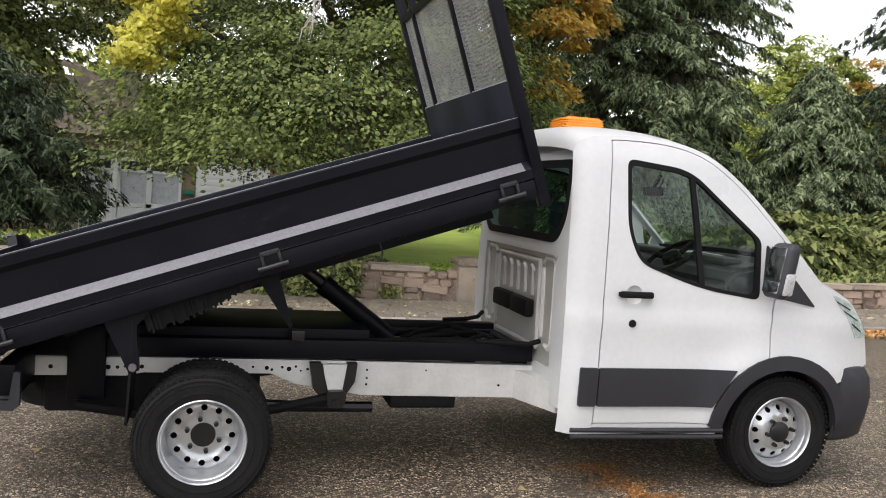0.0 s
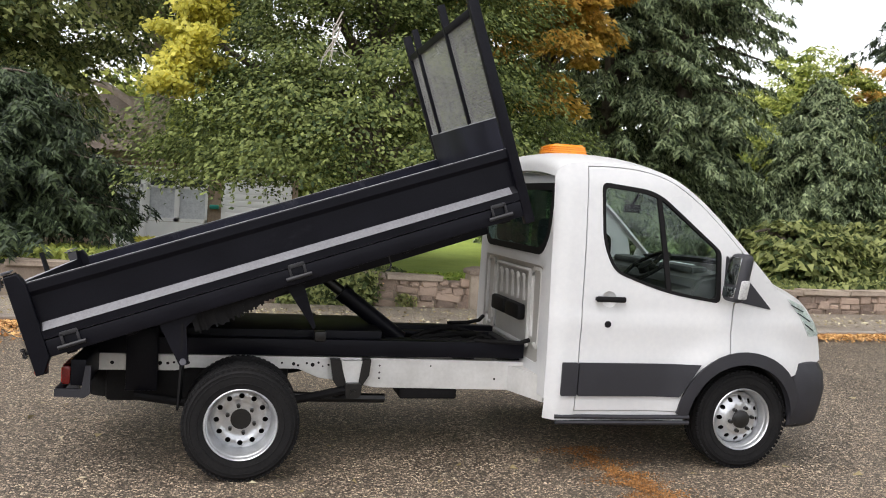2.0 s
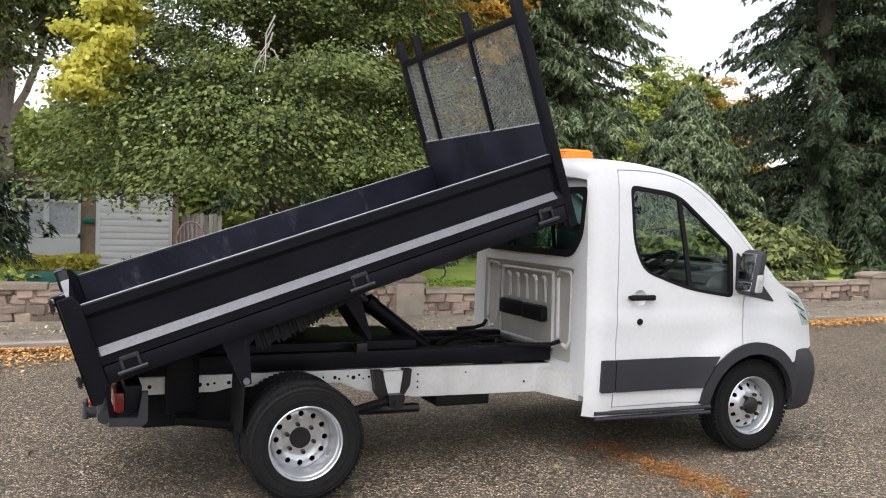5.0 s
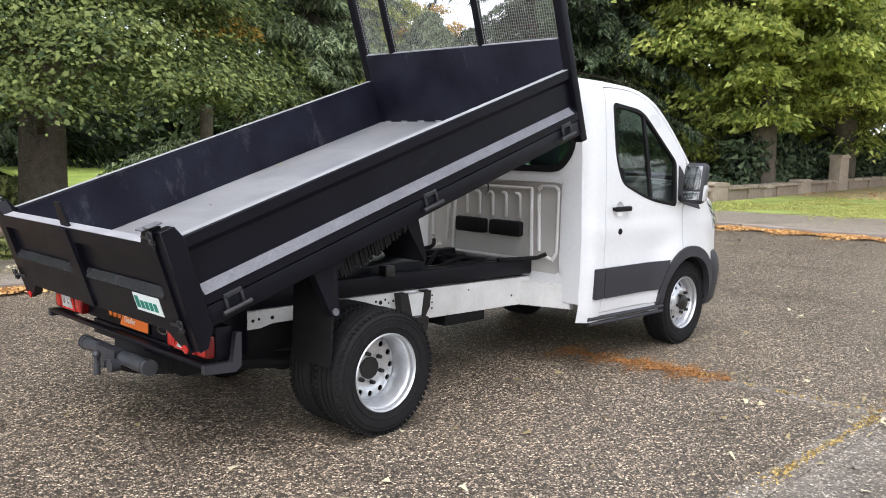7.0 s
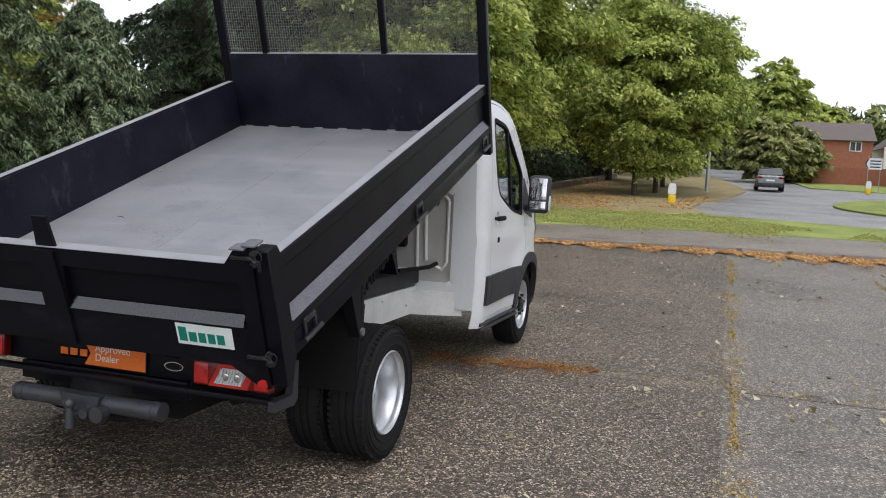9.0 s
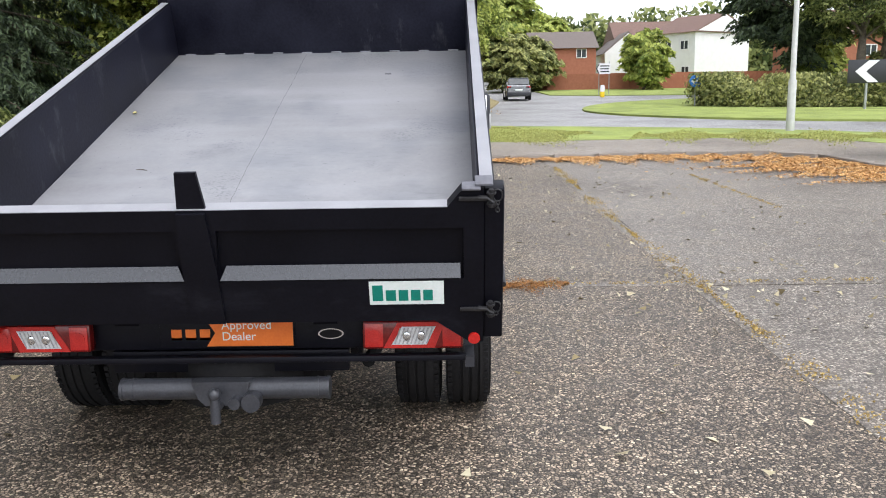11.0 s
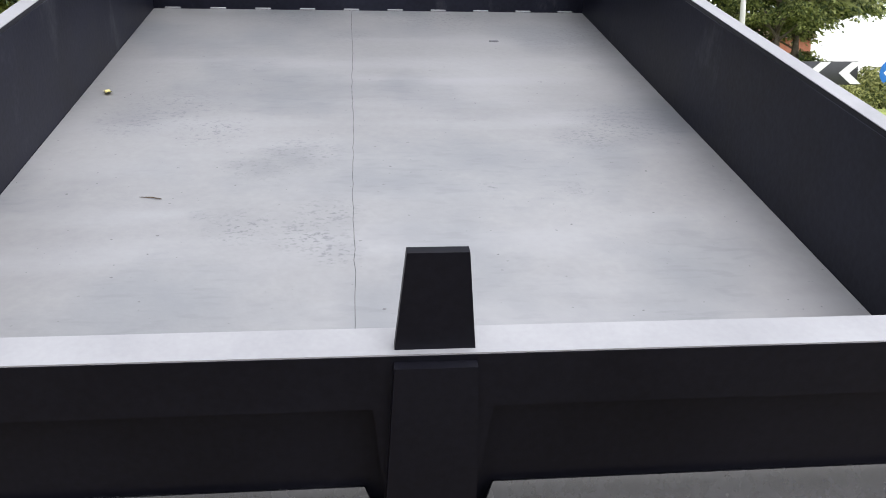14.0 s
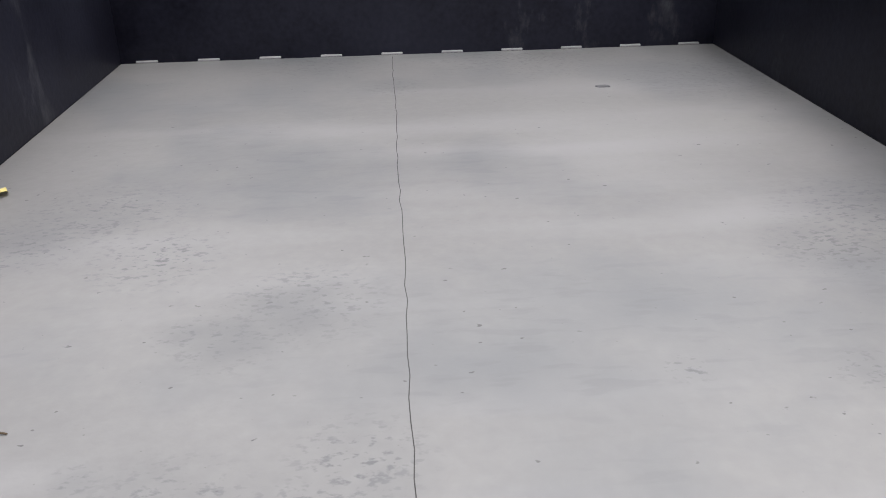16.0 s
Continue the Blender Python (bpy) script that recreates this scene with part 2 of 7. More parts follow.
CABIN = material("grey_cabin_trim", (0.035, 0.037, 0.04), (0.08, 0.082, 0.085), 0.7, scale=6, bump=0.2)


# ---- mesh helpers ----
def finish(name, me, mat, parent=None, label="", angle=38):
    me.materials.append(mat)
    me.polygons.foreach_set("use_smooth", [True] * len(me.polygons))
    me.set_sharp_from_angle(angle=radians(angle))
    ob = new(name, me)
    ob.parent = parent
    return tagged(ob, label)


def part(name, bm, mat, parent=None, label="", angle=38):
    """Links a bmesh as one mesh object under a thing or a part."""
    me = bpy.data.meshes.new(name)
    bm.to_mesh(me)
    bm.free()
    return finish(name, me, mat, parent, label, angle)


def box(bm, x0, x1, y0, y1, z0, z1, bevel=0.0, m=None, seg=2):
    made = bmesh.ops.create_cube(bm, size=1.0)["verts"]
    t = Matrix.Translation(((x0 + x1) / 2, (y0 + y1) / 2, (z0 + z1) / 2)) @ Matrix.Diagonal((x1 - x0, y1 - y0, z1 - z0, 1))
    bmesh.ops.transform(bm, matrix=t, verts=made)
    if bevel:
        edges = list({e for v in made for e in v.link_edges})
        made = list({v for f in bmesh.ops.bevel(bm, geom=edges, offset=bevel, segments=seg, profile=0.5, affect="EDGES")["faces"] for v in f.verts} | {v for v in made if v.is_valid})
    if m is not None:
        bmesh.ops.transform(bm, matrix=m, verts=made)
    return made


def rod(bm, a, b, r, r2=None, seg=14):
    a, b = Vector(a), Vector(b)
    m = Matrix.Translation((a + b) / 2) @ (b - a).to_track_quat("Z", "Y").to_matrix().to_4x4()
    bmesh.ops.create_cone(bm, cap_ends=True, segments=seg, radius1=r, radius2=r if r2 is None else r2, depth=(b - a).length, matrix=m)


def tube(bm, pts, r, seg=8):
    """A round pipe through the points."""
    rings = []
    pts = [Vector(p) for p in pts]
    for k, p in enumerate(pts):
        d = (pts[min(k + 1, len(pts) - 1)] - pts[max(k - 1, 0)]).normalized()
        q = d.to_track_quat("Z", "Y")
        rr = r[k] if isinstance(r, (list, tuple)) else r
        rings.append([bm.verts.new(p + q @ Vector((rr * math.cos(a), rr * math.sin(a), 0))) for a in (2 * math.pi * j / seg for j in range(seg))])
    for u, v in zip(rings, rings[1:]):
        for j in range(seg):
            bm.faces.new((u[j], u[(j + 1) % seg], v[(j + 1) % seg], v[j]))
    bm.faces.new(rings[0][::-1])
    bm.faces.new(rings[-1])


def prism(bm, outline, axis, lo, hi):
    """A flat outline pushed along an axis: for y the outline is (x, z), for x (y, z), for z (x, y)."""
    def at(p, d):
        return {"y": (p[0], d, p[1]), "x": (d, p[0], p[1]), "z": (p[0], p[1], d)}[axis]
    a = [bm.verts.new(at(p, lo)) for p in outline]
    b = [bm.verts.new(at(p, hi)) for p in outline]
    made = [bm.faces.new(a), bm.faces.new(b[::-1])]
    n = len(outline)
    for k in range(n):
        made.append(bm.faces.new((a[(k + 1) % n], a[k], b[k], b[(k + 1) % n])))
    bmesh.ops.recalc_face_normals(bm, faces=made)


def lathe(bm, profile, seg=48, closed=False):
    """Turns (radius, y) points about the y axis."""
    rings = [[bm.verts.new((r * math.cos(2 * math.pi * k / seg), y, r * math.sin(2 * math.pi * k / seg))) for k in range(seg)] for r, y in profile]
    pairs = list(zip(rings, rings[1:])) + ([(rings[-1], rings[0])] if closed else [])
    for u, v in pairs:
        for k in range(seg):
            bm.faces.new((u[k], u[(k + 1) % seg], v[(k + 1) % seg], v[k]))


def inside(pts, poly):
    x, y = pts[:, 0], pts[:, 1]
    hit = np.zeros(len(pts), bool)
    p = np.array(poly)
    for (x0, y0), (x1, y1) in zip(p, np.roll(p, -1, 0)):
        if y0 != y1:
            hit ^= ((y0 > y) != (y1 > y)) & (x < (x1 - x0) * (y - y0) / (y1 - y0) + x0)
    return hit


def dense(poly, step):
    out = []
    for a, b in zip(poly, poly[1:] + poly[:1]):
        n = max(1, math.ceil(math.dist(a, b) / step))
        out += [(a[0] + (b[0] - a[0]) * k / n, a[1] + (b[1] - a[1]) * k / n) for k in range(n)]
    return out


def panel(bm, outline, surf, holes=(), step=0.06, thick=0.02):
    """A sheet over an outline with holes, laid on the surface surf(a, b), with its edges turned in by thick."""
    from mathutils.geometry import delaunay_2d_cdt
    loops = [dense(list(p), step) for p in (outline, *holes)]
    pts, edges = [], []
    for lp in loops:
        n0 = len(pts)
        pts += lp
        edges += [(n0 + k, n0 + (k + 1) % len(lp)) for k in range(len(lp))]
    lo, hi = np.min(loops[0], 0), np.max(loops[0], 0)
    grid = np.stack(np.meshgrid(np.arange(lo[0], hi[0], step) + step * 0.37, np.arange(lo[1], hi[1], step) + step * 0.41), -1).reshape(-1, 2)
    keep = inside(grid, loops[0])
    for h in loops[1:]:
        keep &= ~inside(grid, h)
    edge_pts = np.array(pts)
    grid = grid[keep]
    if len(grid):
        near = np.sqrt(((grid[:, None] - edge_pts[None]) ** 2).sum(-1)).min(1)
        grid = grid[near > step * 0.35]
    pts += [tuple(p) for p in grid]
    vs, _, faces, *_ = delaunay_2d_cdt([Vector(p) for p in pts], edges, [], 0, 1e-6)
    mid = np.array([np.mean([vs[k] for k in f], 0) for f in faces])
    keep = inside(mid, loops[0])
    for h in loops[1:]:
        keep &= ~inside(mid, h)
    faces = [f for f, k in zip(faces, keep) if k]
    top, low = {}, {}
    for k in {k for f in faces for k in f}:
        a, b = vs[k]
        p = Vector(surf(a, b))
        n = (Vector(surf(a + 1e-3, b)) - p).cross(Vector(surf(a, b + 1e-3)) - p).normalized()
        top[k], low[k] = bm.verts.new(p), bm.verts.new(p - n * thick)
    count = {}
    made = []
    for f in faces:
        made.append(bm.faces.new([top[k] for k in f]))
        made.append(bm.faces.new([low[k] for k in reversed(f)]))
        for a, b in zip(f, f[1:] + f[:1]):
            count.setdefault(frozenset((a, b)), []).append((a, b))
    for users in count.values():
        if len(users) == 1:
            a, b = users[0]
            made.append(bm.faces.new((top[b], top[a], low[a], low[b])))
    return made


def smooth_curve(knots, n=6):
    """Catmull-Rom through the knots."""
    k = [np.array(p, float) for p in knots]
    k = [2 * k[0] - k[1], *k, 2 * k[-1] - k[-2]]
    out = []
    for a, b, c, d in zip(k, k[1:], k[2:], k[3:]):
        for j in range(n):
            t = j / n
            out.append(tuple(0.5 * (2 * b + (c - a) * t + (2 * a - 5 * b + 4 * c - d) * t**2 + (3 * b - a - 3 * c + d) * t**3)))
    out.append(tuple(k[-2]))
    return out


def rounded(poly, r, n=5):
    """Rounds the corners of an outline; r is one radius or one for each corner."""
    out = []
    for k, p in enumerate(poly):
        a, p, b = Vector(poly[k - 1]), Vector(p), Vector(poly[(k + 1) % len(poly)])
        rr = r[k] if isinstance(r, (list, tuple)) else r
        if rr <= 0:
            out.append(tuple(p))
            continue
        d = min(rr, (a - p).length * 0.45, (b - p).length * 0.45)
        s, e = p + (a - p).normalized() * d, p + (b - p).normalized() * d
        out += [tuple((1 - t) ** 2 * s + 2 * t * (1 - t) * p + t * t * e) for t in (j / n for j in range(n + 1))]
    return out


def circle(cx, cy, r, n=16, a0=0.0, a1=360.0):
    return [(cx + r * math.cos(radians(a0 + (a1 - a0) * k / n)), cy + r * math.sin(radians(a0 + (a1 - a0) * k / n))) for k in range(n if abs(a1 - a0) == 360 else n + 1)]


# ---- ground ----
def lift(x, y):
    """Height of the ground: level by the truck, rising gently towards the road."""
    far = min(x, 160)
    return 0.02 * max(0.0, far - 6) + 0.015 * max(0.0, far - 42)


def sheet(name, outline, mat, up=0.0, step=2.0, thick=0.0, parent=None, label="", kind="structure"):
    bm = bmesh.new()
    panel(bm, outline, lambda a, b: (a, b, lift(a, b) + up), step=step, thick=max(thick, 0.02))
    ob = part(name, bm, mat, parent, label)
    return tagged(ob, label, kind=kind)


def asphalt(name, stone, binder, scale, pale=0.15):
    """Worn tarmac: stones of many greys in dark binder, with patches."""
    m = bpy.data.materials.new(name)
    m.use_nodes = True
    nt = m.node_tree
    b = nt.nodes["Principled BSDF"]
    co = nt.nodes.new("ShaderNodeTexCoord")
    vo, ed = nt.nodes.new("ShaderNodeTexVoronoi"), nt.nodes.new("ShaderNodeTexVoronoi")
    ed.feature = "DISTANCE_TO_EDGE"
    big, mid = nt.nodes.new("ShaderNodeTexNoise"), nt.nodes.new("ShaderNodeTexNoise")
    big.inputs["Scale"].default_value, big.inputs["Detail"].default_value = 0.35, 6
    mid.inputs["Scale"].default_value, mid.inputs["Detail"].default_value = 3.0, 5
    wob, wadd = nt.nodes.new("ShaderNodeTexNoise"), nt.nodes.new("ShaderNodeMixRGB")
    wob.inputs["Scale"].default_value, wob.inputs["Detail"].default_value = scale * 1.3, 2
    wadd.blend_type = "ADD"
    wadd.inputs["Fac"].default_value = 0.35 / scale
    nt.links.new(co.outputs["Object"], wob.inputs["Vector"])
    nt.links.new(co.outputs["Object"], wadd.inputs["Color1"])
    nt.links.new(wob.outputs["Color"], wadd.inputs["Color2"])
    for v in (vo, ed):
        v.inputs["Scale"].default_value = scale
        nt.links.new(wadd.outputs["Color"], v.inputs["Vector"])
    for v in (big, mid):
        nt.links.new(co.outputs["Object"], v.inputs["Vector"])
    sep = nt.nodes.new("ShaderNodeSeparateColor")
    nt.links.new(vo.outputs["Color"], sep.inputs["Color"])
    stones = ramp_node(nt, [(0.0, tuple(c * 0.10 for c in stone)), (0.45, tuple(c * 0.42 for c in stone)), (1 - pale, stone), (1.0, tuple(min(0.78, c * 1.45) for c in stone))])
    nt.links.new(sep.outputs["Red"], stones.inputs["Fac"])
    mask = nt.nodes.new("ShaderNodeMapRange")
    mask.inputs["From Min"].default_value, mask.inputs["From Max"].default_value = 0.03, 0.20
    nt.links.new(ed.outputs["Distance"], mask.inputs["Value"])
    mx = nt.nodes.new("ShaderNodeMixRGB")
    mx.inputs["Color1"].default_value = (*binder, 1)
    nt.links.new(mask.outputs["Result"], mx.inputs["Fac"])
    nt.links.new(stones.outputs["Color"], mx.inputs["Color2"])
    patch = ramp_node(nt, [(0.32, (0.55, 0.50, 0.45)), (0.5, (1.0, 0.98, 0.95)), (0.68, (1.3, 1.26, 1.2))])
    av = nt.nodes.new("ShaderNodeMath")
    av.operation = "MULTIPLY_ADD"
    av.inputs[1].default_value = 0.45
    hv = nt.nodes.new("ShaderNodeMath")
    hv.operation = "MULTIPLY"
    hv.inputs[1].default_value = 0.55
    nt.links.new(big.outputs["Fac"], hv.inputs[0])
    nt.links.new(mid.outputs["Fac"], av.inputs[0])
    nt.links.new(hv.outputs[0], av.inputs[2])
    nt.links.new(av.outputs[0], patch.inputs["Fac"])
    mul = nt.nodes.new("ShaderNodeMixRGB")
    mul.blend_type = "MULTIPLY"
    mul.inputs["Fac"].default_value = 1
    nt.links.new(mx.outputs["Color"], mul.inputs["Color1"])
    nt.links.new(patch.outputs["Color"], mul.inputs["Color2"])
    nt.links.new(mul.outputs["Color"], b.inputs["Base Color"])
    rr = nt.nodes.new("ShaderNodeMapRange")
    rr.inputs["To Min"].default_value, rr.inputs["To Max"].default_value = 0.36, 0.66
    nt.links.new(mid.outputs["Fac"], rr.inputs["Value"])
    nt.links.new(rr.outputs["Result"], b.inputs["Roughness"])
    bp = nt.nodes.new("ShaderNodeBump")
    bp.inputs["Strength"].default_value, bp.inputs["Distance"].default_value = 0.7, 0.006
    nt.links.new(mask.outputs["Result"], bp.inputs["Height"])
    nt.links.new(bp.outputs["Normal"], b.inputs["Normal"])
    return m


ASPHALT = asphalt("worn_car_park_tarmac", (0.58, 0.47, 0.355), (0.024, 0.019, 0.014), 62, 0.12)
ASPHALT_GREY = asphalt("grey_car_park_tarmac", (0.58, 0.515, 0.445), (0.125, 0.108, 0.09), 64, 0.08)
ROAD = asphalt("road_tarmac", (0.50, 0.50, 0.51), (0.36, 0.36, 0.365), 60, 0.05)
PAVE = asphalt("pavement_tarmac", (0.46, 0.40, 0.335), (0.30, 0.26, 0.215), 90, 0.05)
GRASS = material("mown_grass", (0.20, 0.31, 0.045), (0.50, 0.60, 0.13), 0.9, scale=1.2, grain=45, bump=0.6, dist=0.03)
VERGE = material("mown_verge_grass", (0.15, 0.19, 0.045), (0.42, 0.49, 0.12), 0.9, scale=0.7, grain=26, bump=0.8, dist=0.05, blotch=0.55)
DRY = material("dry_leafy_grass", (0.22, 0.17, 0.08), (0.44, 0.37, 0.18), 0.9, scale=1.0, grain=30, bump=0.6, dist=0.03)
SOIL = material("earth_and_grass", (0.05, 0.055, 0.02), (0.12, 0.11, 0.05), 0.95, scale=0.5, grain=20, bump=0.6, dist=0.03)
STONE = material("sandstone", (0.19, 0.14, 0.11), (0.45, 0.335, 0.26), 0.9, scale=7, grain=60, bump=0.6, dist=0.01, each=0.5)
COPING = material("weathered_coping_stone", (0.20, 0.155, 0.12), (0.40, 0.33, 0.26), 0.9, scale=5, grain=50, bump=0.5, dist=0.006, each=0.3)
MORTAR = material("old_mortar", (0.20, 0.155, 0.12), (0.34, 0.27, 0.21), 0.95, scale=8, bump=0.5, dist=0.01)
KERB = material("concrete_kerb", (0.20, 0.17, 0.14), (0.36, 0.32, 0.28), 0.85, scale=6, bump=0.3, each=0.2)

bm = bmesh.new()
span = [-700, -300, -120, -60, -30, -15, 0, 10, 20, 30, 45, 60, 80, 140, 300, 700]
rows = [[bm.verts.new((x, y, lift(x, y) - 0.06 + (0.0 if y < 30 else min(2.0, (y - 30) * 0.05)))) for x in span] for y in span]
for a, b in zip(rows, rows[1:]):
    for k in range(len(span) - 1):
        bm.faces.new((a[k], a[k + 1], b[k + 1], b[k]))
tagged(part("ground", bm, SOIL), "earth and rough grass ground", kind="structure")
KERB_LINE = [(13.9, 4.4), (13.9, 2.5), (14.2, 0.0), (14.7, -3.0), (14.9, -6.0), (14.7, -7.8), (13.6, -8.6), (11.9, -8.7), (8.0, -9.4)]
sheet("car_park", [(-45, -2.80), (14.68, -2.90), (14.2, 0), (13.9, 2.5), (13.9, 4.4), (13.2, 5.0), (-45, 5.0)], ASPHALT, 0.0, 1.5, label="worn gravelly brown tarmac of the car park")
sheet("car_park", [(-45, -45), (0, -45), (8.0, -9.4), (11.9, -8.7), (13.6, -8.6), (14.7, -7.8), (14.9, -6.0), (14.7, -3.0), (14.685, -2.905), (-45, -2.805)], ASPHALT_GREY, -0.003, 1.5, label="smoother grey tarmac of the car park")
sheet("pavement", [(-45, 5.12), (13.25, 5.12), (14.02, 4.45), (14.02, 2.5), (14.32, 0), (14.82, -3), (15.02, -6), (14.8, -7.88), (13.63, -8.72), (11.9, -8.82), (8.0, -9.52), (9.0, -13.2), (15.6, -11.6), (18.3, -10.6), (19.2, -8.5), (19.3, -6), (19.0, -2), (18.1, 1.5), (17.2, 4), (16.9, 7.0), (-45, 7.3)], PAVE, 0.07, 1.2, 0.09, label="grey tarmac footway behind the kerb")
sheet("verge", [(16.91, 7.0), (17.21, 4), (18.11, 1.5), (19.01, -2), (19.31, -6), (19.21, -8.5), (18.31, -10.6), (15.61, -11.6), (9.0, -13.21), (12, -17), (16, -16.2), (20, -13.5), (22.3, -11.2), (24.3, -8.5), (25.8, -5.5), (27.1, -2.3), (25.6, 3.0), (24.0, 6.8)], VERGE, 0.08, 0.9, 0.1, label="strip of mown grass beside the footway")
sheet("leafy_verge", [(24.02, 6.8), (25.62, 3.0), (27.12, -2.3), (29.5, -1.7), (31.5, -1.3), (38.4, -1.6), (46.9, -3.1), (54.8, -3.9), (64, -3.4), (75, -2.4), (100, 0), (100, 40), (24, 40)], DRY, 0.08, 2.0, 0.1, label="dry grass under the roadside trees with fallen leaves")
sheet("road", [(12, -17), (16, -16.2), (20, -13.5), (22.3, -11.2), (24.3, -8.5), (25.8, -5.5), (27.1, -2.3), (29.5, -1.7), (31.5, -1.3), (38.4, -1.6), (46.9, -3.1), (54.8, -3.9), (64, -3.4), (75, -2.4), (100, 0), (160, 6), (160, -4), (104, -8.6), (80, -8.3), (67.4, -8.7), (65, -12), (63.2, -19.1), (60, -45), (0, -45)], ROAD, 0.0, 2.5, label="grey tarmac road and roundabout")
sheet("roundabout_island", circle(41, -22.7, 15.0, 48), VERGE, 0.09, 1.5, 0.1, label="grassed roundabout island")
sheet("far_verge", [(67.5, -8.8), (80, -8.4), (104, -8.7), (160, -4.1), (160, -50), (60.1, -45), (63.3, -19.1), (65.1, -12)], VERGE, 0.06, 4, 0.1, label="grass beyond the road")
bm = bmesh.new()
panel(bm, [(1.2, 7.55), (36, 6.9), (36, 40), (9, 40), (4.5, 15.5), (1.2, 14)], lambda a, b: (a, b, 0.36 + 0.025 * (b - 7.5) + 0.5 * lift(a, b)), step=2.0, thick=0.1)
tagged(part("lawn", bm, GRASS), "green lawn behind the stone wall", kind="structure")
bm = bmesh.new()
panel(bm, [(-40, 7.6), (1.1, 7.6), (1.1, 14.2), (4.4, 15.7), (7.0, 24), (-40, 24)], lambda a, b: (a, b, 0.05 + 0.002 * (b - 7.5)), step=2.0, thick=0.1)
tagged(part("garden", bm, SOIL), "planted garden before the house", kind="structure")

# ---- truck ----
truck = tagged(new("tipper_truck"), "white single-cab tipper truck with a raised black tipping body", "truck")
KNOTS = [(2.0, 2.02, 0, 0.05), (2.03, 2.08, 0, 0.08), (2.12, 2.115, 0, 0.09), (2.35, 2.13, 0, 0.09), (2.6, 2.12, 0.01, 0.085), (2.80, 2.075, 0.04, 0.07), (2.97, 1.985, 0.08, 0.05),
         (3.17, 1.83, 0.12, 0.03), (3.45, 1.56, 0.16, 0.02), (3.60, 1.41, 0.2, 0.03), (3.72, 1.30, 0.24, 0.05), (3.94, 1.205, 0.25, 0.04), (4.07, 1.07, 0.24, 0.03), (4.145, 0.92, 0.2, 0.0), (4.175, 0.78, 0.17, 0.0)]
CURVE = np.array(smooth_curve(KNOTS, 6))


def half_width(x, z):
    w = float(np.interp(z, [0.3, 0.45, 0.75, 0.95, 1.07, 1.115, 1.2, 1.3, 1.6, 2.0, 2.15], [0.925, 0.95, 0.966, 0.970, 0.965, 0.950, 0.949, 0.946, 0.932, 0.897, 0.855]))
    w *= 1 - 0.14 * max(0.0, (x - 3.6) / 0.62) ** 2
    r = math.hypot(x - 3.46, z - 0.345)
    w += 0.030 * math.exp(-(max(0.0, r - 0.50) / 0.13) ** 2) - 0.012 * math.exp(-((z - 0.90) / 0.13) ** 2)
    if x < 2.1:
        w -= 0.065 * ((2.1 - x) / 0.1) ** 2
    return w


def side_surf(sign, off=0.0):
    if sign < 0:
        return lambda a, b: (a, -(half_width(a, b) + off), b)
    return lambda a, b: (-a, half_width(-a, b) + off, b)


def mirrored(poly, sign):
    return [(a, b) for a, b in poly] if sign < 0 else [(-a, b) for a, b in poly]


def top_surf(s, v):
    k = s * (len(CURVE) - 1)
    x, z, bow, crown = (float(np.interp(k, range(len(CURVE)), CURVE[:, n])) for n in range(4))
    return (x + bow * (1 - v * v), v * half_width(x, z), z + crown * (1 - abs(v) ** 2.6))


def s_of(x):
    return float(np.interp(x, CURVE[:, 0], np.arange(len(CURVE)))) / (len(CURVE) - 1)


def strip(s0, s1, v=1.0):
    return [(s0, -v), (s1, -v), (s1, v), (s0, v)]


def top_edge(x0, x1, drop=0.0):
    return [(float(p[0]), float(p[1]) - drop) for p in CURVE if x0 < p[0] < x1]


def z_top(x):
    return float(np.interp(x, CURVE[:, 0], CURVE[:, 1]))


def top_panel(name, mat, s0, s1, label="", v=1.0, thick=0.02, parent=None, off=0.0):
    bm = bmesh.new()
    scale = 2.4

    def surf(a, b):
        x, y, z = top_surf(a / scale, b)
        return (x, y, z + off)
    panel(bm, [(a * scale, b) for a, b in strip(s0, s1, v)], surf, step=0.07, thick=thick)
    return part(name, bm, mat, parent or truck, label)


